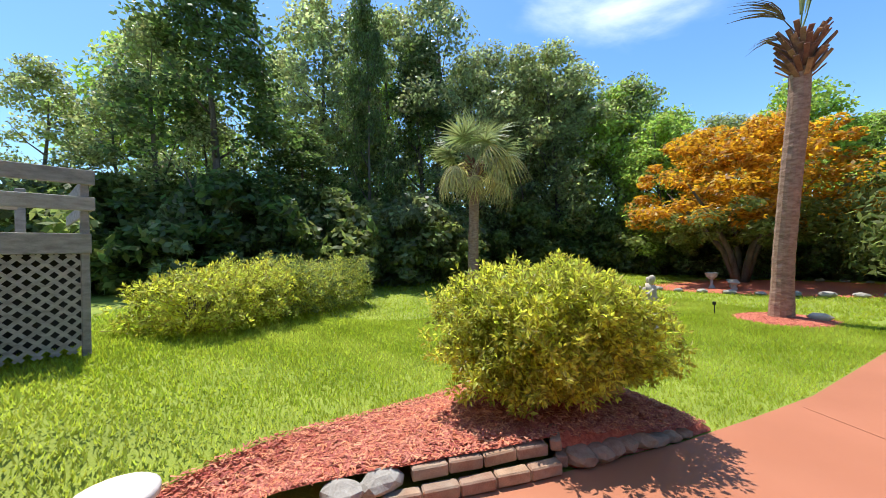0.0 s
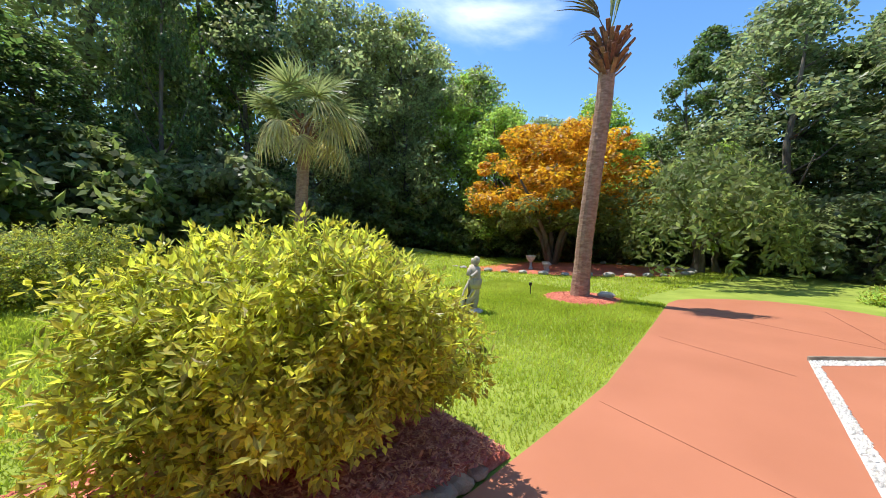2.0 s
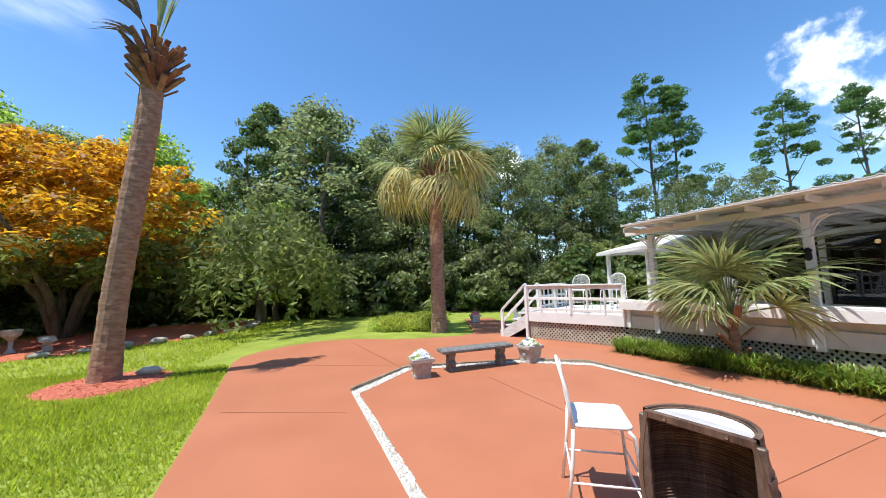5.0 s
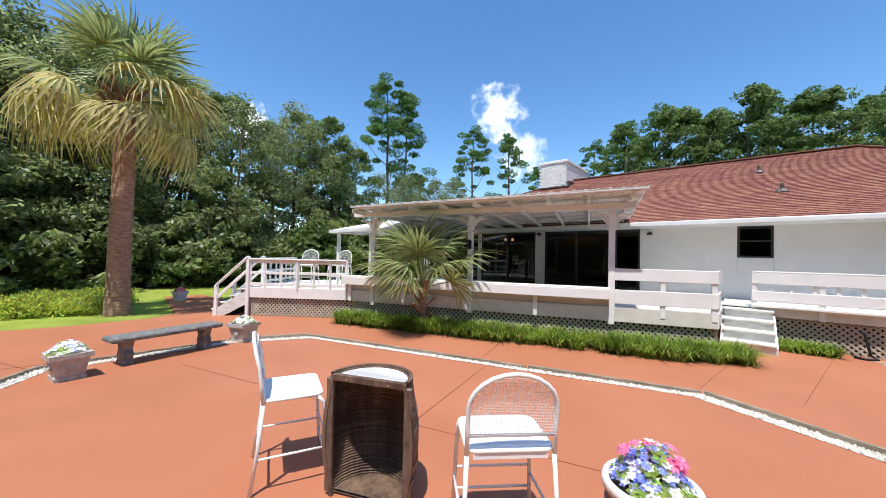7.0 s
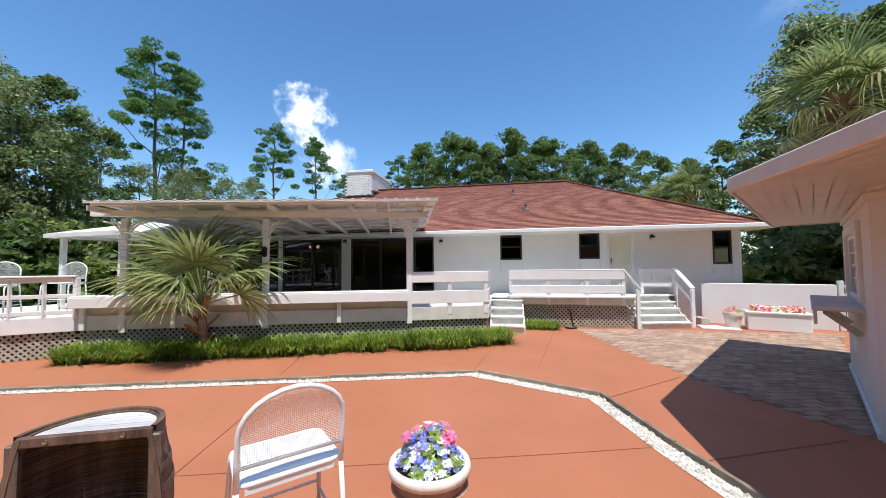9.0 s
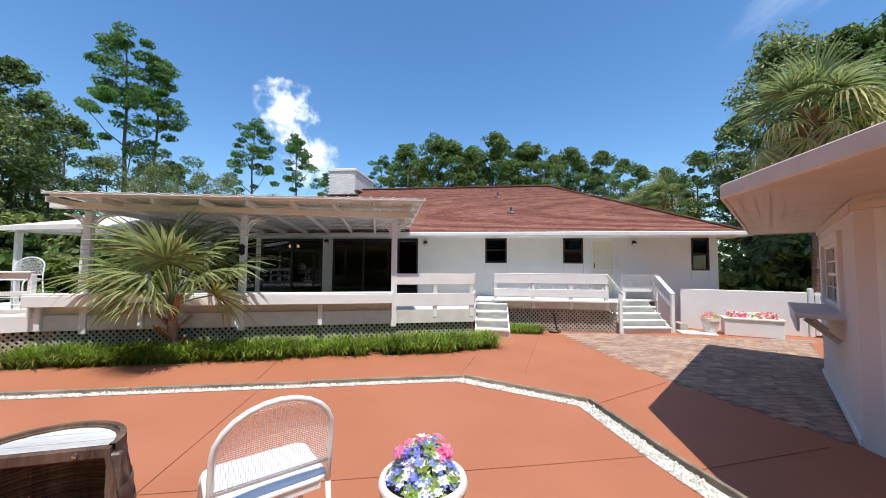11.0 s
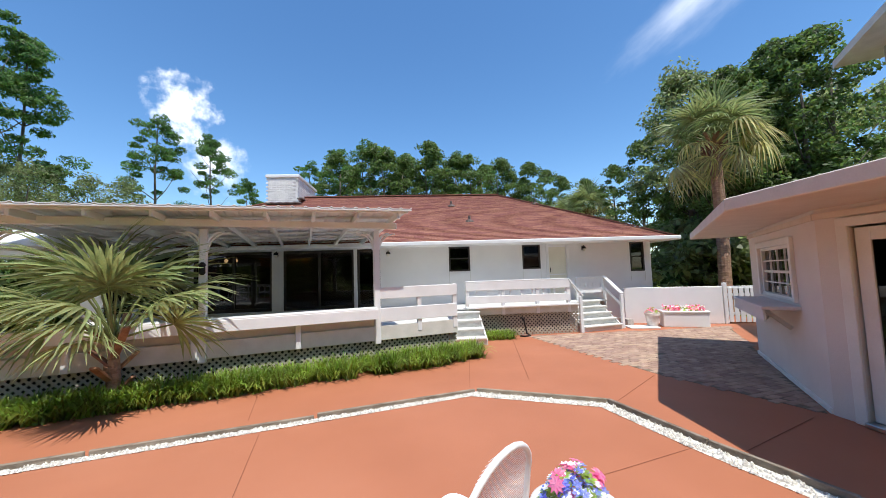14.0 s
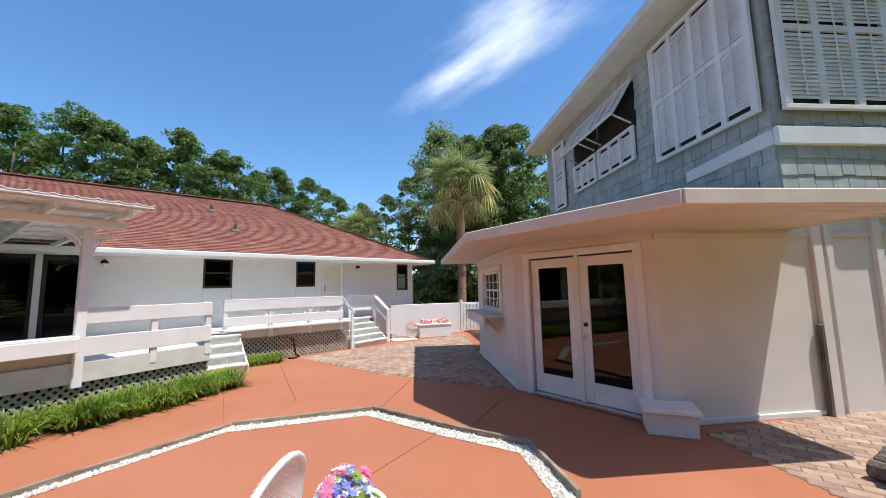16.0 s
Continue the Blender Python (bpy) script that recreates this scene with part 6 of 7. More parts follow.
def shiny_bush(name, x, y, z, rx, ry, h, label, seed, n=15000, size=(0.062, 0.024), material="leaf_gold", z0=0.12):
    """A rounded shrub: stems inside, leaf whorls on an uneven shell."""
    r = rng(seed)
    th = thing(name, pose(x, y, z), label, "bush")
    g = geo()
    for k in range(14):
        a, q = k * 2.4, 0.2 + 0.75 * r.random()
        tube(g, [(0.12 * math.cos(a), 0.12 * math.sin(a), -0.03), (rx * 0.3 * q * math.cos(a), ry * 0.3 * q * math.sin(a), h * 0.3), (rx * 0.75 * q * math.cos(a), ry * 0.75 * q * math.sin(a), h * (0.85 - 0.25 * q))], [0.024, 0.016, 0.005], 6)
    part("stem", g, M["bark"], th)
    m = n // 9
    d = r.normal(size=(m, 3))
    d /= np.linalg.norm(d, axis=1)[:, None]
    az = np.arctan2(d[:, 1], d[:, 0])
    lob = 1 + 0.11 * np.sin(3 * az + 1 + 3 * d[:, 2]) + 0.09 * np.sin(6 * az + 5 * d[:, 2] + seed) + 0.07 * np.sin(11 * az - 8 * d[:, 2]) + 0.05 * np.sin(19 * az + 13 * d[:, 2])
    sh = np.where(r.random(m) < 0.7, r.uniform(0.84, 1.12, m), r.uniform(0.5, 0.9, m))
    zc = h * (z0 + 0.42)
    sq = np.sign(d[:, 2]) * np.abs(d[:, 2]) ** 0.8
    c = np.stack([d[:, 0] * rx * lob * sh, d[:, 1] * ry * lob * sh, zc + sq * (h - zc) * lob * sh], 1)
    lowm = c[:, 2] < h * z0
    c[lowm, 2] = h * z0 + r.random(lowm.sum()) * h * 0.25
    w = np.repeat(c, 9, 0)
    dd = np.repeat(d, 9, 0)
    off = r.normal(size=w.shape)
    off /= np.linalg.norm(off, axis=1)[:, None]
    w = w + off * size[0] * 0.85 + dd * size[0] * 0.3
    # each sprig's leaves point up and away from its tip
    ax = dd * 0.35 + off * 1.1 + np.array([0, 0, 0.2])
    ax /= np.linalg.norm(ax, axis=1)[:, None]
    sd = np.cross(ax, r.normal(size=ax.shape) * 0.45 + np.array([0, 0, 1.0]) + dd * 0.5)
    sd /= np.linalg.norm(sd, axis=1)[:, None]
    nn = np.cross(sd, ax)
    k = len(w)
    L, W = size[0] * r.uniform(0.7, 1.35, (k, 1)), size[1] * r.uniform(0.7, 1.3, (k, 1))
    vs = np.stack([w - ax * L * 0.45, w + sd * W * 0.5 + nn * W * 0.2, w + ax * L * 0.55, w - sd * W * 0.5 + nn * W * 0.2], 1)
    tips = np.repeat((sh > 0.93) & (r.random(m) < 0.6), 9)
    for nm, sel, mt in (("foliage", tips, material), ("inner_foliage", ~tips, "leaf_bush")):
        q = vs[sel].reshape(-1, 3)
        part(nm, leaf_mesh(nm, q, np.arange(len(q)).reshape(-1, 4), M[mt]), None, th)
    return th


shiny_bush("rounded_bush", -0.37, -4.12, 0.2, 1.07, 1.03, 1.4, "large rounded bush with glossy yellow-green leaves", 7, 62000, (0.068, 0.03))
for k in range(6):
    t = k / 5
    hx_, hy_ = 4.75 - 2.4 * t, -7.9 - 5.8 * t
    # from the third bush on, darker olive tips carry the hedge's shade
    shiny_bush("hedge_bush", hx_, hy_, land(hx_, hy_), 0.95 + 0.1 * (k % 2), 0.85, 1.05 + 0.12 * ((k * 7) % 3) + 0.25 * t, "low clipped hedge shrub with yellow-tipped leaves", 20 + k, 9000, (0.085, 0.04), "leaf_gold" if k < 2 else "leaf_olive", 0.05)
for k, (bx_, by_) in enumerate(((-14.5, -1.4), (-15.4, -0.9), (-14.2, -0.4), (-15.6, 0.2))):
    shiny_bush("flower_bush", bx_, by_, land(bx_, by_), 0.8, 0.7, 0.42, "low green shrub with small yellow blooms beside the palm", 30 + k, 5000, (0.09, 0.045), "leaf_c", 0.02)


def tufts(name, spots, length, label, seed, material="leaf_lily", per=40, width=0.013):
    """Arching strap leaves in clumps."""
    r = rng(seed)
    th = thing(name, pose(0, 0, 0), label, "border grass", "", "stuff")
    vs, fs = [], []
    for x, y in spots:
        for k in range(per):
            a, ln = r.uniform(0, 6.283), length * r.uniform(0.6, 1.15)
            out = r.uniform(0.25, 0.85) * ln
            bx, by = x + 0.045 * r.normal(), y + 0.045 * r.normal()
            dx, dy = math.cos(a), math.sin(a)
            prev = None
            for j in range(4):
                t = j / 3
                w = width * (1 - 0.85 * t)
                z = ln * (1.25 * t - 0.75 * t * t * (0.5 + out / ln))
                o = len(vs)
                vs.extend([(bx + dx * out * t - dy * w, by + dy * out * t + dx * w, z), (bx + dx * out * t + dy * w, by + dy * out * t - dx * w, z)])
                if prev is not None:
                    fs.append((prev, prev + 1, o + 1, o))
                prev = o
    part("blades", (vs, fs), M[material], th)


r_ = rng(77)
spots = []
for i in range(300):
    s_, o_ = r_.uniform(0.1, FLEN + 0.35), r_.uniform(0.12, 0.62)
    spots.append(on_front(s_, o_ * (1.0 if s_ < FLEN else 0.7)))
tufts("border_grass", spots, 0.5, "dense green strap-leaf grass along the deck", 12, per=46, width=0.015)
tufts("border_grass", [(0.05 + 0.75 * r_.random(), 8.0 + 0.35 * r_.random()) for _ in range(34)], 0.33, "small clump of strap-leaf grass by the steps", 13)


def lawn_blades():
    r = rng(14)
    n = 150000
    # denser close to the walk
    x = np.concatenate([r.uniform(-9.5, 7.0, n), r.uniform(-20, 8, n // 2)])
    y = np.concatenate([r.uniform(-10.5, -2.9, n), r.uniform(-20, -6, n // 2)])
    edge = np.interp(x, [-11, -9.7, -6.7, -3.6, -2.3, -1.2, 0.4, 7], [-5.05, -5.19, -4.34, -3.5, -3.28, -3.12, -3.0, -2.9])
    bed = np.interp(x, [-1.75, -1.6, 0.15, 1.2, 2.44, 3.4, 3.5], [-3.3, -4.9, -5.3, -4.75, -4.0, -3.4, -2.8])
    keep = (y < edge) & (y < np.where(x > -1.75, bed, 0)) & ((x + 8.45) ** 2 + (y + 6.85) ** 2 > 0.9)
    x, y = x[keep], y[keep]
    m = len(x)
    z = np.array([land(a, b) for a, b in zip(x, y)])
    an, h, w = r.uniform(0, 6.283, m), r.uniform(0.03, 0.075, m), r.uniform(0.004, 0.009, m)
    far = np.clip((np.hypot(x, y + 1.5) - 3) / 6, 0, 1.5)
    w, h = w * (1 + 1.4 * far), h * (1 + 0.25 * far)
    lx, ly = np.cos(an) * h * 0.6, np.sin(an) * h * 0.6
    vs = np.stack([np.stack([x - np.sin(an) * w, y + np.cos(an) * w, z], 1), np.stack([x + np.sin(an) * w, y - np.cos(an) * w, z], 1), np.stack([x + lx, y + ly, z + h], 1)], 1).reshape(-1, 3)
    fs = np.arange(3 * m).reshape(m, 3)
    tagged(new("lawn_grass", leaf_mesh("lawn_grass", vs, fs, M["grass_blade"])), "short bright green mown grass blades", "grass", "", "stuff")


lawn_blades()


# ---- brick bed ----
def chips_on(th, poly_fn, n, box_, seed, zf):
    r = rng(seed)
    vs, fs = [], []
    while len(fs) < n:
        x, y = r.uniform(*box_[0]), r.uniform(*box_[1])
        if not poly_fn(x, y):
            continue
        a, ln, w = r.uniform(0, 6.283), r.uniform(0.025, 0.075), r.uniform(0.006, 0.016)
        tilt = r.normal() * 0.4
        d, s = np.array([math.cos(a), math.sin(a), tilt * 0.6]) * ln / 2, np.array([-math.sin(a), math.cos(a), r.normal() * 0.4]) * w / 2
        c = np.array([x, y, zf(x, y) + 0.012 + 0.012 * r.random()])
        o = len(vs)
        vs.extend([tuple(c - d - s), tuple(c + d - s), tuple(c + d + s), tuple(c - d + s)])
        fs.append((o, o + 1, o + 2, o + 3))
    tagged(part("chip_layer", (vs, fs), M["chips"], th), kind="stuff")


FRONT_X = [-1.7, -0.9, 0.1, 1.35, 2.4, 3.4]
FRONT_Y = [-3.2, -3.1, -3.02, -2.98, -2.95, -2.9]
BACK_X = [-1.7, -1.55, 0.15, 1.2, 2.44, 3.4]
BACK_Y = [-3.6, -4.9, -5.3, -4.75, -4.0, -3.4]


def bed_z(x, y):
    f = float(np.interp(x, FRONT_X, FRONT_Y)) - y
    b = y - float(np.interp(x, BACK_X, BACK_Y))
    base = 0.23 if x > 0.0 else 0.06 + 0.17 * smooth01((x + 1.6) / 1.6)
    rear = land(x, y) + 0.02
    t = smooth01(b / 1.2)
    z = rear + (max(base, rear) - rear) * t + 0.08 * math.exp(-((x + 0.42) ** 2 + (y + 4.1) ** 2) / 0.5)
    return z


def brick_bed():
    th = thing("mulch_bed", pose(0, 0, 0), "raised bed of red wood mulch behind low brick edging", "garden bed")
    g = geo()
    nx, ny = 60, 20
    for i in range(nx + 1):
        x = -1.7 + 5.08 * i / nx
        f, b = float(np.interp(x, FRONT_X, FRONT_Y)) - (0.1 if x > 0 else 0.0), float(np.interp(x, BACK_X, BACK_Y))
        for j in range(ny + 1):
            y = f + (b - f) * j / ny
            z = bed_z(x, y) + 0.012 * noise.noise((x * 5, y * 5, 0)) if j < ny else land(x, y) - 0.02
            if j == 0 and x < 0.15:
                z = -0.02
            g[0].append((x, y, z))
    for i in range(nx):
        for j in range(ny):
            a = i * (ny + 1) + j
            g[1].append((a, a + 1, a + ny + 2, a + ny + 1))
    part("mulch", g, M["mulch"], th, smooth=True)
    chips_on(th, lambda x, y: float(np.interp(x, BACK_X, BACK_Y)) < y < float(np.interp(x, FRONT_X, FRONT_Y)) - (0.1 if x > 0 else 0.0), 21000, ((-1.65, 3.35), (-5.3, -2.9)), 51, bed_z)
    # two tiers of edging bricks
    r = rng(52)
    w = thing("brick_edging", pose(0, 0, 0), "two weathered tiers of brick edging along the mulch bed", "edging")
    me = [to_mesh("brick", box(geo(), (0, 0, 0), (0.29, 0.1 + 0.01 * k, 0.1), None, 0.012), M["brick"]) for k in range(2)]
    for tier in range(2):
        x = 0.17 + 0.06 * tier
        while x < 1.5 - 0.2 * tier:
            y = float(np.interp(x + 0.15, FRONT_X, FRONT_Y)) - 0.12 * tier + 0.02
            y2 = float(np.interp(x + 0.45, FRONT_X, FRONT_Y)) - 0.12 * tier + 0.02
            part("brick", me[int(r.integers(2))], None, w, at=pose(x + 0.15, y, 0.055 + 0.11 * tier + 0.004 * r.normal(), r.normal() * 1.5, r.normal(), math.degrees(math.atan2(y2 - y, 0.3)) + r.normal() * 2))
            x += 0.3
    part("brick", me[0], None, w, at=pose(0.1, -3.2, 0.19, 2, 3, 65))
    part("brick", me[0], None, w, at=pose(0.08, -3.16, 0.06, 0, 0, 70))
    for k in range(8):
        x = -0.06 - k * 0.18
        y = float(np.interp(x, FRONT_X, FRONT_Y)) - 0.04
        rock_at(x, y, -0.02 + 0.03 * (k < 5), 0.12 - 0.007 * k + 0.02 * r.random(), 60 + k, "brown edging stone beside the patio", "brick")
    for x, y, s in ((1.66, -3.05, 0.135), (1.95, -3.0, 0.13)):
        rock_at(x, y, 0.1, s, int(x * 10), "pale grey rock on the bed edge", "rock")


def rock_at(x, y, z, s, seed, label, material):
    r = rng(seed)
    bm = bmesh.new()
    bmesh.ops.create_icosphere(bm, subdivisions=2, radius=s)
    for v in bm.verts:
        n = v.co.normalized()
        v.co *= 1 + 0.25 * noise.noise(n * 1.7 + Vector((seed, 0, 0)))
        v.co.z *= 0.62
        v.co.x *= 1.3
    me = bpy.data.meshes.new("rock")
    bm.to_mesh(me)
    bm.free()
    me.materials.append(M[material])
    ob = new("edging_rock", me)
    ob.matrix_basis = pose(x, y, z + s * 0.45, 0, 0, r.uniform(0, 360))
    tagged(ob, label, "rock", "edging rocks")


brick_bed()


def palm_ring():
    th = thing("mulch_ring", pose(-8.5, -6.85, -0.02), "ring of red mulch round the tall palm", "garden bed")
    g = geo()
    r = rng(54)
    lathe(g, [(1.05, -0.01), (0.95, 0.03), (0.6, 0.06), (0.1, 0.08)], 28)
    part("mulch", g, M["mulch"], th)
    chips_on(th, lambda x, y: x * x + y * y < 1.0, 3000, ((-1, 1), (-1, 1)), 55, lambda x, y: 0.075 * (1 - (x * x + y * y) ** 0.5) + 0.01)
    rock_at(-8.95, -6.4, 0.02, 0.17, 5, "tan rock beside the palm trunk", "stone")
    # bed under the orange tree
    x, y = -15.6, -12.6
    b = thing("tree_bed", pose(x, y, -0.03, 0, 0, 40), "mulched bed edged with stones under the orange tree", "garden bed")
    part("mulch", lathe(geo(), [(1.0, 0.0), (0.97, 0.05), (0.5, 0.08), (0.01, 0.1)], 40, m=Matrix.Diagonal((3.6, 6.0, 1, 1))), M["mulch"], b)
    for k in range(26):
        a = radians(-60 + 8.5 * k)
        p = Matrix.Translation((x, y, 0)) @ pose(0, 0, 0, 0, 0, 40) @ Vector((3.6 * math.cos(a), 6.0 * math.sin(a), 0))
        rock_at(p.x, p.y, -0.02, 0.13 + 0.07 * r.random(), 70 + k, "grey stone edging the tree bed", "rock")


palm_ring()


# ---- garden ornaments ----
def statue():
    r = rng(61)
    g = geo()
    lathe(g, [(0.21, 0.0), (0.22, 0.05), (0.19, 0.08), (0.1, 0.1)], 14, m=Matrix.Diagonal((1.1, 0.9, 1, 1)))
    tube(g, [(0.0, 0.03, 0.06), (0.02, 0.05, 0.28), (0.03, 0.02, 0.5), (0.03, 0.0, 0.66)], [0.055, 0.065, 0.085, 0.1], 12)
    tube(g, [(-0.1, -0.07, 0.06), (-0.04, -0.09, 0.26), (0.06, -0.05, 0.44), (0.02, 0.0, 0.64)], [0.05, 0.06, 0.08, 0.1], 12)
    tube(g, [(0.02, 0.0, 0.56), (0.03, 0.0, 0.68), (0.01, 0.0, 0.82), (-0.02, 0.0, 0.96), (-0.02, 0.0, 1.03), (0.0, 0.0, 1.07)], [0.125, 0.135, 0.115, 0.135, 0.11, 0.05], 14)
    tube(g, [(0.0, 0, 1.05), (0.01, 0, 1.1), (0.03, 0, 1.16), (0.03, 0, 1.23), (0.02, 0, 1.27)], [0.045, 0.06, 0.075, 0.07, 0.025], 12)
    tube(g, [(-0.04, 0, 1.2), (-0.06, 0, 1.13), (-0.07, 0, 1.06)], [0.06, 0.05, 0.03], 8)
    tube(g, [(-0.02, -0.13, 1.0), (-0.03, -0.17, 0.86), (0.06, -0.14, 0.84), (0.12, -0.04, 0.95)], [0.045, 0.042, 0.036, 0.03], 9)
    tube(g, [(-0.02, 0.13, 1.0), (-0.07, 0.17, 0.84), (-0.06, 0.13, 0.7)], [0.045, 0.04, 0.035], 9)
    for k in range(9):
        y = -0.13 + 0.033 * k
        tube(g, [(-0.02, y, 0.74 - 0.02 * (k % 3)), (-0.1 - 0.02 * (k % 2), y * 1.1, 0.5), (-0.14 - 0.02 * (k % 3), y * 1.3, 0.28), (-0.17, y * 1.35, 0.1), (-0.14, y * 1.3, 0.03)], [0.025, 0.045, 0.05, 0.05, 0.05], 8)
    for k in range(5):
        tube(g, [(0.1, -0.12, 0.66 + 0.022 * k), (0.15, 0.0, 0.68 + 0.02 * k), (0.08, 0.12, 0.66 + 0.02 * k), (-0.08, 0.13, 0.64 + 0.02 * k)], 0.022, 7)
    me = to_mesh("statue", g, M["stone"], True)
    ob = new("garden_statue", me)
    ob.matrix_basis = pose(-4.87, -7.25, -0.03, 0, 3, 95) @ Matrix.Diagonal((1.06, 1.06, 1.0, 1))
    tagged(ob, "weathered cast stone figure statue standing on the lawn", "statue")


statue()


def planter(x, y, turn, label, s=1.0, flower="petal", mat_name="planter"):
    th = thing("planter", pose(x, y, 0 if x > -13 else -0.03, 0, 0, turn), label, "planter", "flower planters")
    g = geo()
    for z0, z1, a, b in ((0.0, 0.05, 0.3, 0.3), (0.05, 0.28, 0.27, 0.35), (0.28, 0.34, 0.41, 0.41)):
        a, b = a * s, b * s
        z0, z1 = z0 * s, z1 * s
        add(g, [(-a / 2, -a / 2, z0), (a / 2, -a / 2, z0), (a / 2, a / 2, z0), (-a / 2, a / 2, z0), (-b / 2, -b / 2, z1), (b / 2, -b / 2, z1), (b / 2, b / 2, z1), (-b / 2, b / 2, z1)],
            [(3, 2, 1, 0), (4, 5, 6, 7), (0, 1, 5, 4), (1, 2, 6, 5), (2, 3, 7, 6), (3, 0, 4, 7)])
    part("box", g, M[mat_name], th)
    for k in range(4):
        part("rosette", lathe(geo(), [(0.05 * s, 0), (0.045 * s, 0.015), (0.0, 0.025)], 10, m=pose(0, 0, 0, 0, 0, 90 * k) @ pose(0, -0.155 * s, 0.17 * s, 82)), M[mat_name], th)
    blooms(th, 0.19 * s, 0.36 * s, 0.12 * s, ((flower, 90), ("pink" if flower != "petal" else "blue", 26), ("leaf_c", 26)), int(abs(x * 10 + y * 3)))
    return th


def blooms(th, rad, z, h, mix, seed, size=0.035):
    r = rng(seed)
    for mt, n in mix:
        vs, fs = [], []
        for k in range(n):
            a, q = r.uniform(0, 6.283), r.random() ** 0.5
            c = Vector((rad * q * math.cos(a), rad * q * math.sin(a), z + h * (1 - q * q) * r.uniform(0.5, 1.1)))
            up = Vector((0.7 * q * math.cos(a), 0.7 * q * math.sin(a), 0.8)).normalized()
            e1 = up.orthogonal().normalized()
            e2 = up.cross(e1)
            for p in range(6):
                t = p * 1.047 + k
                d = e1 * math.cos(t) + e2 * math.sin(t)
                s = up.cross(d)
                o = len(vs)
                sz = size * (1 if mt != "leaf_c" else 1.5)
                vs.extend([tuple(c), tuple(c + d * sz * 0.6 + s * sz * 0.3 + up * 0.006), tuple(c + d * sz + up * 0.01), tuple(c + d * sz * 0.6 - s * sz * 0.3 + up * 0.006)])
                fs.append((o, o + 1, o + 2, o + 3))
        part("leaves" if mt.startswith("leaf") else mt + "_blossoms", (vs, fs), M[mt], th)


planter(-7.27, -1.03, 8, "square grey cast-stone planter with white and lilac flowers")
planter(-7.8, 1.3, 20, "square grey cast-stone planter with white and lilac flowers")
planter(-15.2, 2.05, 10, "square pale planter with pink flowers on the lawn", 0.95, "pink", "pot_rim")


def stone_bench(x, y, turn, ln, label, material="bench", h=0.42):
    th = thing("stone_bench", pose(x, y, 0 if x > -12 else -0.03, 0, 0, turn), label, "bench", "stone benches")
    part("seat", box(geo(), (0, 0, h - 0.035), (ln, 0.38, 0.07), None, 0.02), M[material], th)
    prof = [(-0.13, 0.0), (0.13, 0.0), (0.13, 0.05), (0.095, 0.08), (0.12, 0.15), (0.075, 0.22), (0.1, 0.28), (0.14, h - 0.07), (-0.14, h - 0.07), (-0.1, 0.28), (-0.075, 0.22), (-0.12, 0.15), (-0.095, 0.08), (-0.13, 0.05)]
    for sx in (-1, 1):
        n = len(prof)
        g = geo()
        for dx in (-0.06, 0.06):
            g[0].extend([(sx * (ln / 2 - 0.22) + dx, u, z) for u, z in prof])
        g[1].extend([tuple(range(n))[::-1], tuple(range(n, 2 * n))] + [(i, (i + 1) % n, n + (i + 1) % n, n + i) for i in range(n)])
        part("leg", g, M[material], th)


stone_bench(-7.63, 0.1, 101, 1.52, "dark weathered stone bench with scrolled legs on the patio")
bx_, by_ = -13.6, -11.9
stone_bench(bx_, by_, 40, 1.5, "small pale stone bench under the orange tree", "planter")
ux_, uy_ = -13.2, -12.5
u_ = thing("stone_urn", pose(ux_, uy_, 0), "small pale stone urn in the tree bed", "urn")
part("bowl", lathe(geo(), [(0.14, 0), (0.12, 0.06), (0.05, 0.2), (0.06, 0.4), (0.2, 0.55), (0.24, 0.7), (0.2, 0.72), (0.0, 0.6)], 16), M["planter"], u_)
s2_ = new("garden_ornament", to_mesh("ornament", lathe(lathe(geo(), [(0.28, 0), (0.28, 0.25), (0.2, 0.3)], 8), [(0.16, 0.3), (0.2, 0.55), (0.14, 0.75), (0.12, 0.9), (0.13, 1.0), (0.0, 1.12)], 12), M["planter"], False))
s2_.matrix_basis = pose(*polar(170, 22), -0.03)
tagged(s2_, "pale stone ornament at the far edge of the lawn", "ornament")

lp_ = thing("path_light", pose(-7.71, -7.98, -0.03), "short black garden light stake in the lawn", "garden light")
part("stake", tube(geo(), [(0, 0, 0), (0, 0, 0.3)], 0.014, 8), M["black"], lp_)
part("head", box(geo(), (0, 0, 0.33), (0.07, 0.07, 0.09), None, 0.01), M["black"], lp_)


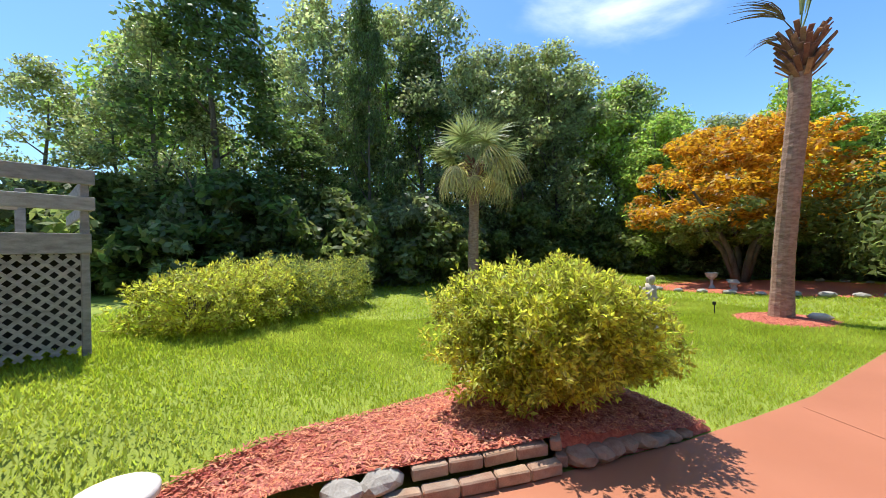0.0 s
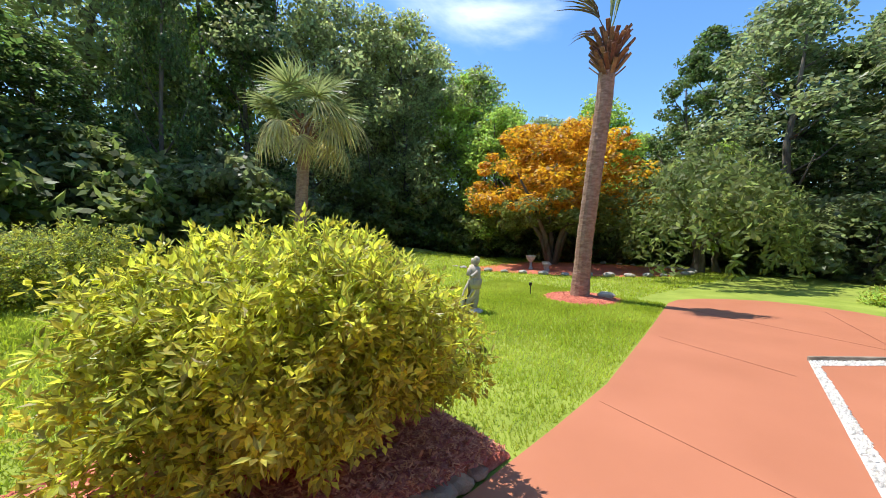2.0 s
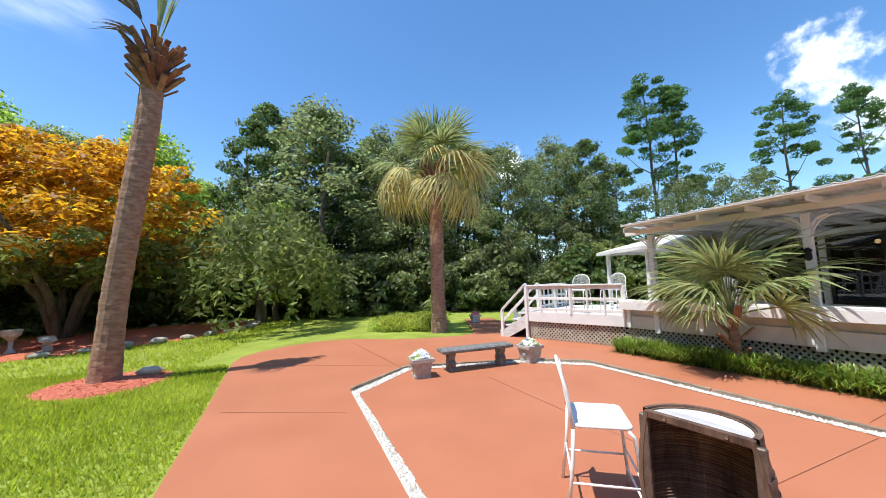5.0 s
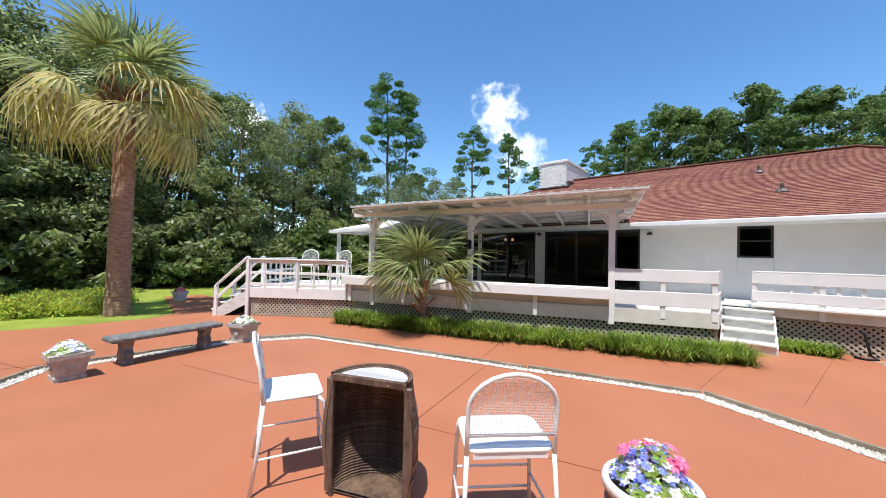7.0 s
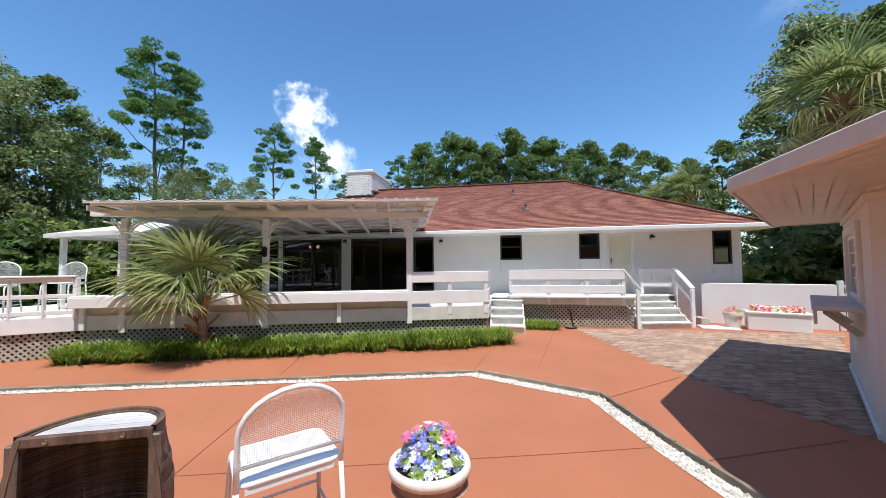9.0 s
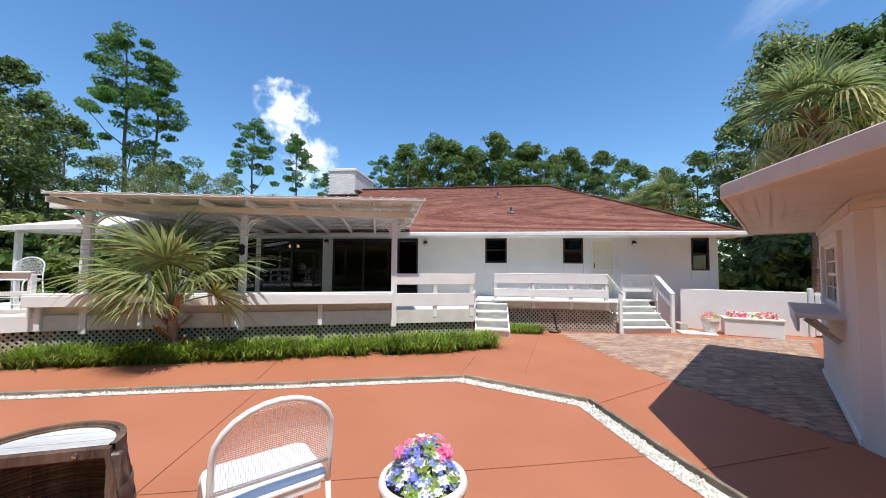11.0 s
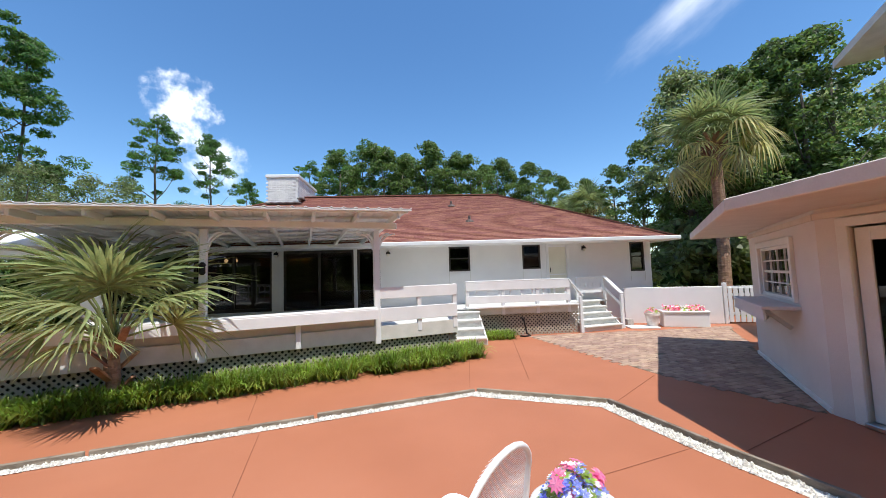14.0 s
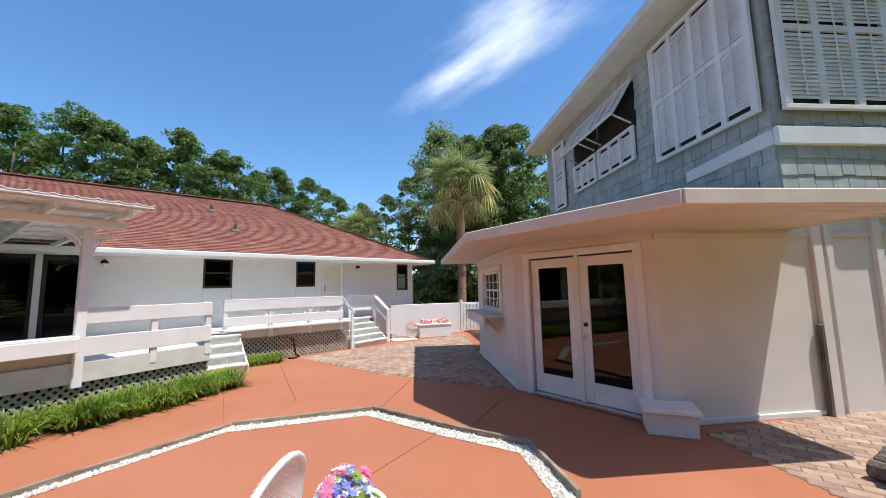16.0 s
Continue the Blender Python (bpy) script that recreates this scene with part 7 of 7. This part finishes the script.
# ---- patio furniture ----
def bar_chair(m, label, group="bar chairs"):
    """Tall tubular metal chair with a round mesh back; faces local +y, origin on the ground under the seat."""
    th = thing("bar_chair", m, label, "chair", group)
    sh, w, d, tr = 0.63, 0.24, 0.2, 0.0135
    # back hoop with rear legs in one tube
    for s in (-1, 1):
        part("rear_leg", tube(geo(), [(s * (w + 0.03), -d - 0.07, 0.0), (s * (w + 0.015), -d - 0.02, 0.35), (s * (w + 0.005), -d, sh - 0.02)], tr, 8), M["chair"], th, smooth=True)
        part("front_leg", tube(geo(), [(s * (w + 0.02), d + 0.05, 0.0), (s * w, d + 0.01, sh - 0.06), (s * w, d - 0.03, sh - 0.015)], tr, 8), M["chair"], th, smooth=True)
        part("side_bar", tube(geo(), [(s * (w + 0.017), d + 0.035, 0.24), (s * (w + 0.02), -d - 0.04, 0.24)], 0.009, 8), M["chair"], th, smooth=True)
    for y, z in ((d + 0.03, 0.16), (-d - 0.03, 0.3), (d + 0.03, 0.3)):
        part("cross_bar", tube(geo(), [(-w - 0.015, y, z), (w + 0.015, y, z)], 0.009, 8), M["chair"], th, smooth=True)
    hoop = [(-(w + 0.005), -d, sh - 0.02), (-(w + 0.005), -d - 0.015, sh + 0.12)]
    for k in range(13):
        a = math.pi - math.pi * k / 12
        hoop.append(((w + 0.005) * math.cos(a), -d - 0.03 - 0.05 * math.sin(a), sh + 0.24 + 0.2 * math.sin(a)))
    hoop += [((w + 0.005), -d - 0.015, sh + 0.12), ((w + 0.005), -d, sh - 0.02)]
    part("back_hoop", tube(geo(), hoop, tr, 8), M["chair"], th, smooth=True)
    # woven back: fine crossing wires inside the hoop
    g = geo()
    n = 52
    for k in range(1, n):
        x = -w + 2 * w * k / n
        top = sh + 0.24 + 0.2 * math.sqrt(max(0, 1 - (x / (w + 0.005)) ** 2))
        beam(g, (x, -d - 0.02, sh + 0.09), (x, -d - 0.04 - 0.035 * (top - sh - 0.24) / 0.2, top - 0.005), 0.0014, 0.0014)
    for k in range(1, 40):
        z = sh + 0.09 + 0.345 * k / 40
        hw = (w + 0.003) * (1 if z < sh + 0.24 else math.sqrt(max(0.02, 1 - ((z - sh - 0.24) / 0.2) ** 2)))
        beam(g, (-hw, -d - 0.024 - 0.03 * (z - sh - 0.09) / 0.35, z), (hw, -d - 0.024 - 0.03 * (z - sh - 0.09) / 0.35, z), 0.0014, 0.0014)
    part("back_mesh", g, M["chair"], th, "fine white mesh panel")
    part("back_bar", tube(geo(), [(-w - 0.005, -d - 0.012, sh + 0.09), (w + 0.005, -d - 0.012, sh + 0.09)], 0.01, 8), M["chair"], th, smooth=True)
    # seat: rolled edge frame and perforated sheet
    ring = []
    for cx, cy, a0 in ((w - 0.05, d - 0.05, 0), (-w + 0.05, d - 0.05, 90), (-w + 0.05, -d + 0.05, 180), (w - 0.05, -d + 0.05, 270)):
        for k in range(4):
            a = radians(a0 + 30 * k)
            ring.append((cx + 0.05 * math.cos(a), cy + 0.05 * math.sin(a), sh))
    part("seat_frame", tube(geo(), ring, 0.013, 8, closed=True), M["chair"], th, smooth=True)
    part("seat", prism(geo(), [(p[0] * 0.985, p[1] * 0.985) for p in ring], sh - 0.004, sh + 0.006), M["chair"], th)
    part("seat_apron", beam(geo(), (-w + 0.03, -d, sh - 0.025), (w - 0.03, -d, sh - 0.025), 0.008, 0.04, 0.003), M["chair"], th)
    return th


bar_chair(pose(-3.29, -0.05, 0, 0, 0, -24), "white metal bar chair with a round mesh back")
bar_chair(pose(-1.68, 0.44, 0, 0, 0, 45), "white metal bar chair with a round mesh back beside the barrel")
c_ = bar_chair(pose(-10.0, 3.75, FLOOR, 0, 0, 215), "white metal bar chair on the raised deck", "deck chairs")
copy_thing(c_, pose(-9.65, 4.6, FLOOR, 0, 0, 200))


def barrel():
    """A whisky barrel cut down its front, with a board top: the flat open side looks along local -y."""
    th = thing("half_barrel", pose(-2.52, 0.1, 0, 0, 0, 22), "half wooden barrel with open dark front and weathered top", "barrel")
    H, R0, R1 = 0.84, 0.285, 0.345

    def rad(z):
        return R0 + (R1 - R0) * math.sin(math.pi * min(1, max(0, z / H)))
    n = 13
    for k in range(n):
        a0, a1 = math.pi * k / n + 0.004 - 0.12 * (k == 0), math.pi * (k + 1) / n - 0.004 + 0.12 * (k == n - 1)
        g = geo()
        m = 10
        for j in range(m + 1):
            z = H * j / m
            for rr in (rad(z), rad(z) - 0.024):
                for a in (a0, a1):
                    g[0].append((rr * math.cos(a), rr * math.sin(a), z))
        for j in range(m):
            o = 4 * j
            g[1].extend([(o, o + 1, o + 5, o + 4), (o + 3, o + 2, o + 6, o + 7), (o + 1, o + 3, o + 7, o + 5), (o + 2, o, o + 4, o + 6)])
        g[1].extend([(0, 2, 3, 1), (4 * m, 4 * m + 1, 4 * m + 3, 4 * m + 2)])
        part("stave", g, M["stave"], th)
    for z in (0.05, 0.2, 0.3, 0.54, 0.64, 0.79):
        prof = [(rad(z - 0.018) + 0.001, z - 0.018), (rad(z - 0.018) + 0.004, z - 0.018), (rad(z + 0.018) + 0.004, z + 0.018), (rad(z + 0.018) + 0.001, z + 0.018)]
        part("hoop", lathe(geo(), prof, 24, a0=-0.1, a1=math.pi + 0.1), M["hoop"], th, "rusty steel hoop")
    # D-shaped top of boards inside a rim
    for k in range(3):
        y0, y1 = 0.0 + k * 0.098, 0.094 + k * 0.098
        hw0, hw1 = math.sqrt(max(0, (R0 - 0.005) ** 2 - y0 ** 2)), math.sqrt(max(0.0004, (R0 - 0.005) ** 2 - min(y1, R0 - 0.01) ** 2))
        y1 = min(y1, R0 - 0.01)
        part("top_board", prism(geo(), [(-hw0, y0), (hw0, y0), (hw1, y1), (-hw1, y1)], H - 0.03, H - 0.008), M["barrel_top"], th, "pale weathered board")
    part("rim", lathe(geo(), [(R0 - 0.012, H - 0.03), (R0 - 0.012, H + 0.014), (R0 + 0.012, H + 0.014), (R0 + 0.014, H - 0.03)], 24, a0=-0.05, a1=math.pi + 0.05), M["stave"], th)
    part("front_rail", box(geo(), (0, -0.012, H - 0.018), (2 * R0, 0.03, 0.05), None, 0.006), M["stave"], th)
    for sx in (-1, 1):
        part("front_post", box(geo(), (sx * (R0 + 0.012), -0.012, H / 2), (0.055, 0.035, H - 0.05), None, 0.006), M["hoop"], th)
        part("bolt", lathe(geo(), [(0.012, 0), (0.01, 0.008), (0, 0.01)], 8, m=pose(sx * 0.16, -0.027, H - 0.018, 90)), M["steel"], th)
    # slatted cane inside, seen through the open front
    g = geo()
    for k in range(1, 40):
        z = 0.03 + 0.76 * k / 40
        pts = [((rad(z) - 0.03) * math.cos(a), (rad(z) - 0.03) * math.sin(a), z) for a in np.linspace(0.05, math.pi - 0.05, 12)]
        tube(g, pts, 0.0065, 4)
    tagged(part("cane_lining", g, M["stave"], th, "dark brown cane lining"), kind="stuff")
    part("base_board", lathe(geo(), [(0.0, 0.02), (R0 - 0.02, 0.02), (R0 - 0.02, 0.04), (0.0, 0.04)], 24, a0=0, a1=math.pi), M["stave"], th)


barrel()


def flower_pot():
    th = thing("flower_pot", pose(-0.96, 0.85, 0), "whitewashed clay pot full of pink, blue and white flowers", "flower pot")
    part("pot", lathe(geo(), [(0.15, 0.0), (0.165, 0.03), (0.2, 0.25), (0.225, 0.38), (0.215, 0.4), (0.195, 0.36), (0.0, 0.34)], 32), M["terracotta"], th, "peeling whitewashed clay", True)
    part("rim", lathe(geo(), [(0.222, 0.385), (0.25, 0.39), (0.258, 0.42), (0.25, 0.445), (0.225, 0.45), (0.21, 0.42), (0.212, 0.39)], 32), M["pot_rim"], th, "thick pale rim", True)
    g = geo()
    lathe(g, [(0.232, 0.3), (0.24, 0.31), (0.232, 0.32)], 32)
    part("band", g, M["terracotta"], th)
    part("soil", lathe(geo(), [(0.0, 0.41), (0.212, 0.41), (0.0, 0.412)], 20), M["soil"], th)
    blooms(th, 0.2, 0.44, 0.21, (("blue", 140), ("petal", 150), ("leaf_c", 60)), 91, 0.03)
    r = rng(92)
    vs, fs = [], []
    for k in range(17):
        a, q = r.uniform(0, 6.283), r.random() ** 0.5 * 0.15
        c = Vector((q * math.cos(a), q * math.sin(a), 0.58 + 0.1 * r.random() - q * 0.4))
        up = Vector((math.cos(a) * 0.5, math.sin(a) * 0.5 - 0.3, 0.8)).normalized()
        e1 = up.orthogonal().normalized()
        e2 = up.cross(e1)
        for p in range(9):
            t = p * 0.698
            d = e1 * math.cos(t) + e2 * math.sin(t)
            s = up.cross(d)
            o = len(vs)
            vs.extend([tuple(c), tuple(c + d * 0.03 + s * 0.011), tuple(c + d * 0.05 - up * 0.006), tuple(c + d * 0.03 - s * 0.011)])
            fs.append((o, o + 1, o + 2, o + 3))
    part("daisy_blossoms", (vs, fs), M["pink"], th, "pink daisy blossoms")


flower_pot()


def white_planter():
    th = thing("planter_box", pose(5.95, 8.62, 0, 0, 0, -22), "long white planter box with pink and yellow flowers", "planter")
    part("body", box(geo(), (0, 0, 0.21), (1.15, 0.42, 0.42), None, 0.015), M["wall"], th)
    part("rim", box(geo(), (0, 0, 0.43), (1.2, 0.47, 0.05), None, 0.012), M["white"], th)
    for k, mt in enumerate(("pink", "leaf_c", "petal", "pink")):
        r = rng(100 + k)
        p = np.stack([r.uniform(-0.5, 0.5, 120), r.uniform(-0.16, 0.16, 120), 0.46 + r.random(120) * 0.14], 1)
        if k in (0, 3):
            p[:, 0] = p[:, 0] * 0.4 + (-0.3 if k == 0 else 0.3)
        nn = r.normal(size=p.shape) + np.array([0, 0, 1.5])
        nn /= np.linalg.norm(nn, axis=1)[:, None]
        part("blossoms" if mt == "pink" else "leaves", leaf_mesh("bloom", *leaves(r, p, nn, 0.07, 0.05), M[mt]), None, th)
    t2 = thing("clay_pot", pose(5.1, 8.78, 0), "small clay pot with pink flowers by the wall", "flower pot")
    part("pot", lathe(geo(), [(0.13, 0), (0.19, 0.34), (0.21, 0.34), (0.21, 0.4), (0.17, 0.4), (0.0, 0.36)], 20), M["pot_rim"], t2)
    blooms(t2, 0.19, 0.42, 0.14, (("pink", 40), ("leaf_c", 22)), 101)
    b = thing("concrete_block", pose(4.62, 9.3, 0, 0, 0, 5), "grey concrete block beside the steps", "block")
    part("block", box(geo(), (0, 0, 0.1), (0.2, 0.4, 0.2), None, 0.008), M["planter"], b)
    s = thing("stepping_slab", pose(4.75, 8.75, 0.0, 0, 0, -12), "pale flat concrete slab at the foot of the steps", "slab")
    part("slab", box(geo(), (0, 0, 0.02), (0.8, 0.5, 0.04), None, 0.008), M["wall"], s)


white_planter()

# garden hose standing at the lattice
h_ = thing("garden_hose", pose(1.05, 8.32, 0), "black garden hose looped against the lattice", "hose")
part("hose", tube(geo(), [(0.0, 0.0, 0.5), (0.06, -0.04, 0.45), (0.09, -0.06, 0.25), (0.12, -0.08, 0.08), (0.2, -0.1, 0.03), (0.05, -0.14, 0.02), (-0.08, -0.1, 0.03)], 0.022, 8), M["black"], h_, smooth=True)

# pale concrete pad at the edge of the south woods
c_ = thing("concrete_pad", pose(-2.3, -21.0, land(-2.3, -21.0), 0, 0, 12), "pale flat concrete pad on the far lawn", "slab")
part("slab", box(geo(), (0, 0, 0.03), (2.4, 1.6, 0.14), None, 0.012), M["planter"], c_)

# pale round pedestal at the end of the bed
p_ = thing("stone_pedestal", pose(3.12, -2.6, 0), "round cream stone pedestal beside the bed", "pedestal")
part("column", lathe(geo(), [(0.16, 0), (0.16, 0.05), (0.11, 0.09), (0.1, 0.5), (0.14, 0.56)], 24), M["pot_rim"], p_, smooth=True)
part("top", lathe(geo(), [(0.16, 0.56), (0.21, 0.58), (0.21, 0.62), (0.19, 0.635), (0.0, 0.64)], 28), M["pot_rim"], p_, smooth=True)


def old_deck():
    """Grey timber deck by the woods."""
    x0, y0 = 5.35, -6.15
    gz = 0.64
    m = pose(x0, y0, gz, 0, 0, 37)
    th = thing("timber_deck", m, "old grey raised timber deck with lattice skirt and rail", "deck")
    zf, L, D = 1.66, 4.2, 3.0
    for k in range(int(D / 0.145)):
        part("plank", box(geo(), (L / 2, -0.08 - k * 0.145, zf - 0.02), (L, 0.138, 0.036), None, 0.004), M["grey_wood"], th)
    part("rim_board", box(geo(), (L / 2, 0.02, zf - 0.14), (L + 0.06, 0.045, 0.27), None, 0.006), M["grey_wood"], th)
    part("rim_board", box(geo(), (-0.01, -D / 2, zf - 0.14), (0.045, D, 0.26), None, 0.006), M["grey_wood"], th)
    for z, h in ((zf + 0.76, 0.2), (zf + 0.4, 0.19)):
        part("rail_board", box(geo(), (L / 2 - 0.02, 0.035, z), (L + 0.1, 0.04, h), None, 0.008), M["grey_wood"], th)
        part("rail_board", box(geo(), (-0.03, -D / 2, z), (0.04, D, h), None, 0.008), M["grey_wood"], th)
    for x in (0.03, 1.4, 2.8, 4.15):
        part("post", box(geo(), (x, -0.03, (zf + 0.82) / 2), (0.09, 0.09, zf + 0.82), None, 0.01), M["grey_wood"], th)
    part("post", box(geo(), (0.55, -D + 0.1, (zf + 0.95) / 2), (0.13, 0.13, zf + 0.95), None, 0.01), M["grey_wood"], th)
    part("bench_board", box(geo(), (1.4, -1.0, zf + 0.42), (1.6, 0.4, 0.05), None, 0.008), M["grey_wood"], th)
    lattice_panel("lattice", (0.05, 0.0), (L, 0.0), 0.06, zf - 0.28, th, M["grey_wood"], 0.155, 0.045)
    # black sheet added for the shade behind the lattice skirt
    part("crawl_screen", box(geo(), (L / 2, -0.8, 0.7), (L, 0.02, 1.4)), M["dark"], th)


old_deck()


def firewood():
    r = rng(120)
    for k in range(7):
        ob = new("firewood_log", to_mesh("log", tube(geo(), [(-0.2, 0, 0), (0, 0.01, 0), (0.2, 0, 0)], [0.075 + 0.02 * r.random(), 0.08, 0.075], 10), M["bark"], False))
        ob.matrix_basis = pose(2.82 + 0.16 * (k % 4) - 0.1 * (k > 3), -1.27 - 0.03 * k, 0.085 + (0.15 if k > 3 else 0.0), 0, 0, 62 + 8 * r.normal())
        tagged(ob, "dark cut log in a small firewood pile", "log", "firewood pile")


firewood()


def small_fittings():
    x, y = on_front(3.35, 0.09)
    l = thing("post_lantern", pose(x, y, 1.95), "small black lantern on a porch post", "lantern")
    part("body", lathe(geo(), [(0.02, -0.1), (0.05, -0.07), (0.045, 0.05), (0.065, 0.06), (0.02, 0.11)], 8), M["black"], l)
    part("bracket", beam(geo(), (0, 0.0, 0.08), (-FN.x * 0.09, -FN.y * 0.09, 0.08), 0.02, 0.02), M["black"], l)
    lm = bpy.data.materials.new("warm_bulb")
    lm.use_nodes = True
    bs = lm.node_tree.nodes["Principled BSDF"]
    bs.inputs["Emission Color"].default_value = (1.0, 0.72, 0.38, 1)
    bs.inputs["Emission Strength"].default_value = 7.0
    p = thing("ceiling_lamp", pose(-8.0, 11.6, 2.68), "small lit ceiling lamp with two bulbs inside the house", "lamp")
    part("plate", lathe(geo(), [(0.12, -0.02), (0.1, -0.05), (0.0, -0.06)], 16), M["hoop"], p)
    for sx in (-1, 1):
        part("arm", tube(geo(), [(0, 0, -0.05), (sx * 0.14, 0, -0.12), (sx * 0.16, 0, -0.2)], 0.01, 6), M["hoop"], p)
        part("bulb", lathe(geo(), [(0.0, -0.33), (0.05, -0.3), (0.06, -0.25), (0.03, -0.2)], 12, (sx * 0.16, 0, 0)), lm, p, "glowing warm bulb", True)


small_fittings()


# ---- pavers ----
def inside(p, poly):
    c = False
    for (x1, y1), (x2, y2) in zip(poly, poly[1:] + poly[:1]):
        if (y1 > p[1]) != (y2 > p[1]) and p[0] < (x2 - x1) * (p[1] - y1) / (y2 - y1) + x1:
            c = not c
    return c


def pavers():
    near = [(1.22, 8.25), (2.1, 4.46), (2.86, 2.66), (4.78, 5.25), (7.0, 8.3), (4.6, 8.2), (2.9, 8.3)]
    south = [(2.95, 0.1), (2.3, -0.95), (1.6, -2.4), (7.5, -2.4), (7.5, -2.2), (5.2, -0.95)]
    for k, (poly, turn) in enumerate(((near, 12), (south, 102))):
        base = setting("paving_bed", prism(geo(), poly, 0.001, 0.004), M["sand"], "sandy joints between clay pavers", "paving")
        th = thing("paving", pose(0, 0, 0), "reddish brown clay pavers laid in rows", "paving", "", "structure")
        me = to_mesh("paver", box(geo(), (0, 0, 0), (0.212, 0.105, 0.03), None, 0.006), M["paver"])
        r = rng(200 + k)
        m = pose(0, 0, 0, 0, 0, turn)
        far = geo()
        cells = []
        for i in range(-60, 90):
            for j in range(-110, 110):
                c = m @ Vector(((i + 0.5 * (j % 2)) * 0.22, j * 0.112, 0))
                if inside((c.x, c.y), poly):
                    cells.append((math.hypot(c.x - 1.5, c.y - 2.5), c))
        cells.sort(key=lambda q: q[0])
        for q, (d, c) in enumerate(cells):
            at = Matrix.Translation((c.x, c.y, -0.006 + 0.002 * r.normal())) @ pose(0, 0, 0, r.normal() * 0.5, r.normal() * 0.5, turn + r.normal() * 1.2)
            if q < 300:
                part("paver", me, None, th, at=at)
            else:
                box(far, (0, 0, 0), (0.212, 0.105, 0.03), at, 0.005)
        if far[0]:
            tagged(part("far_pavers", far, M["paver_far"], th), kind="stuff")


pavers()
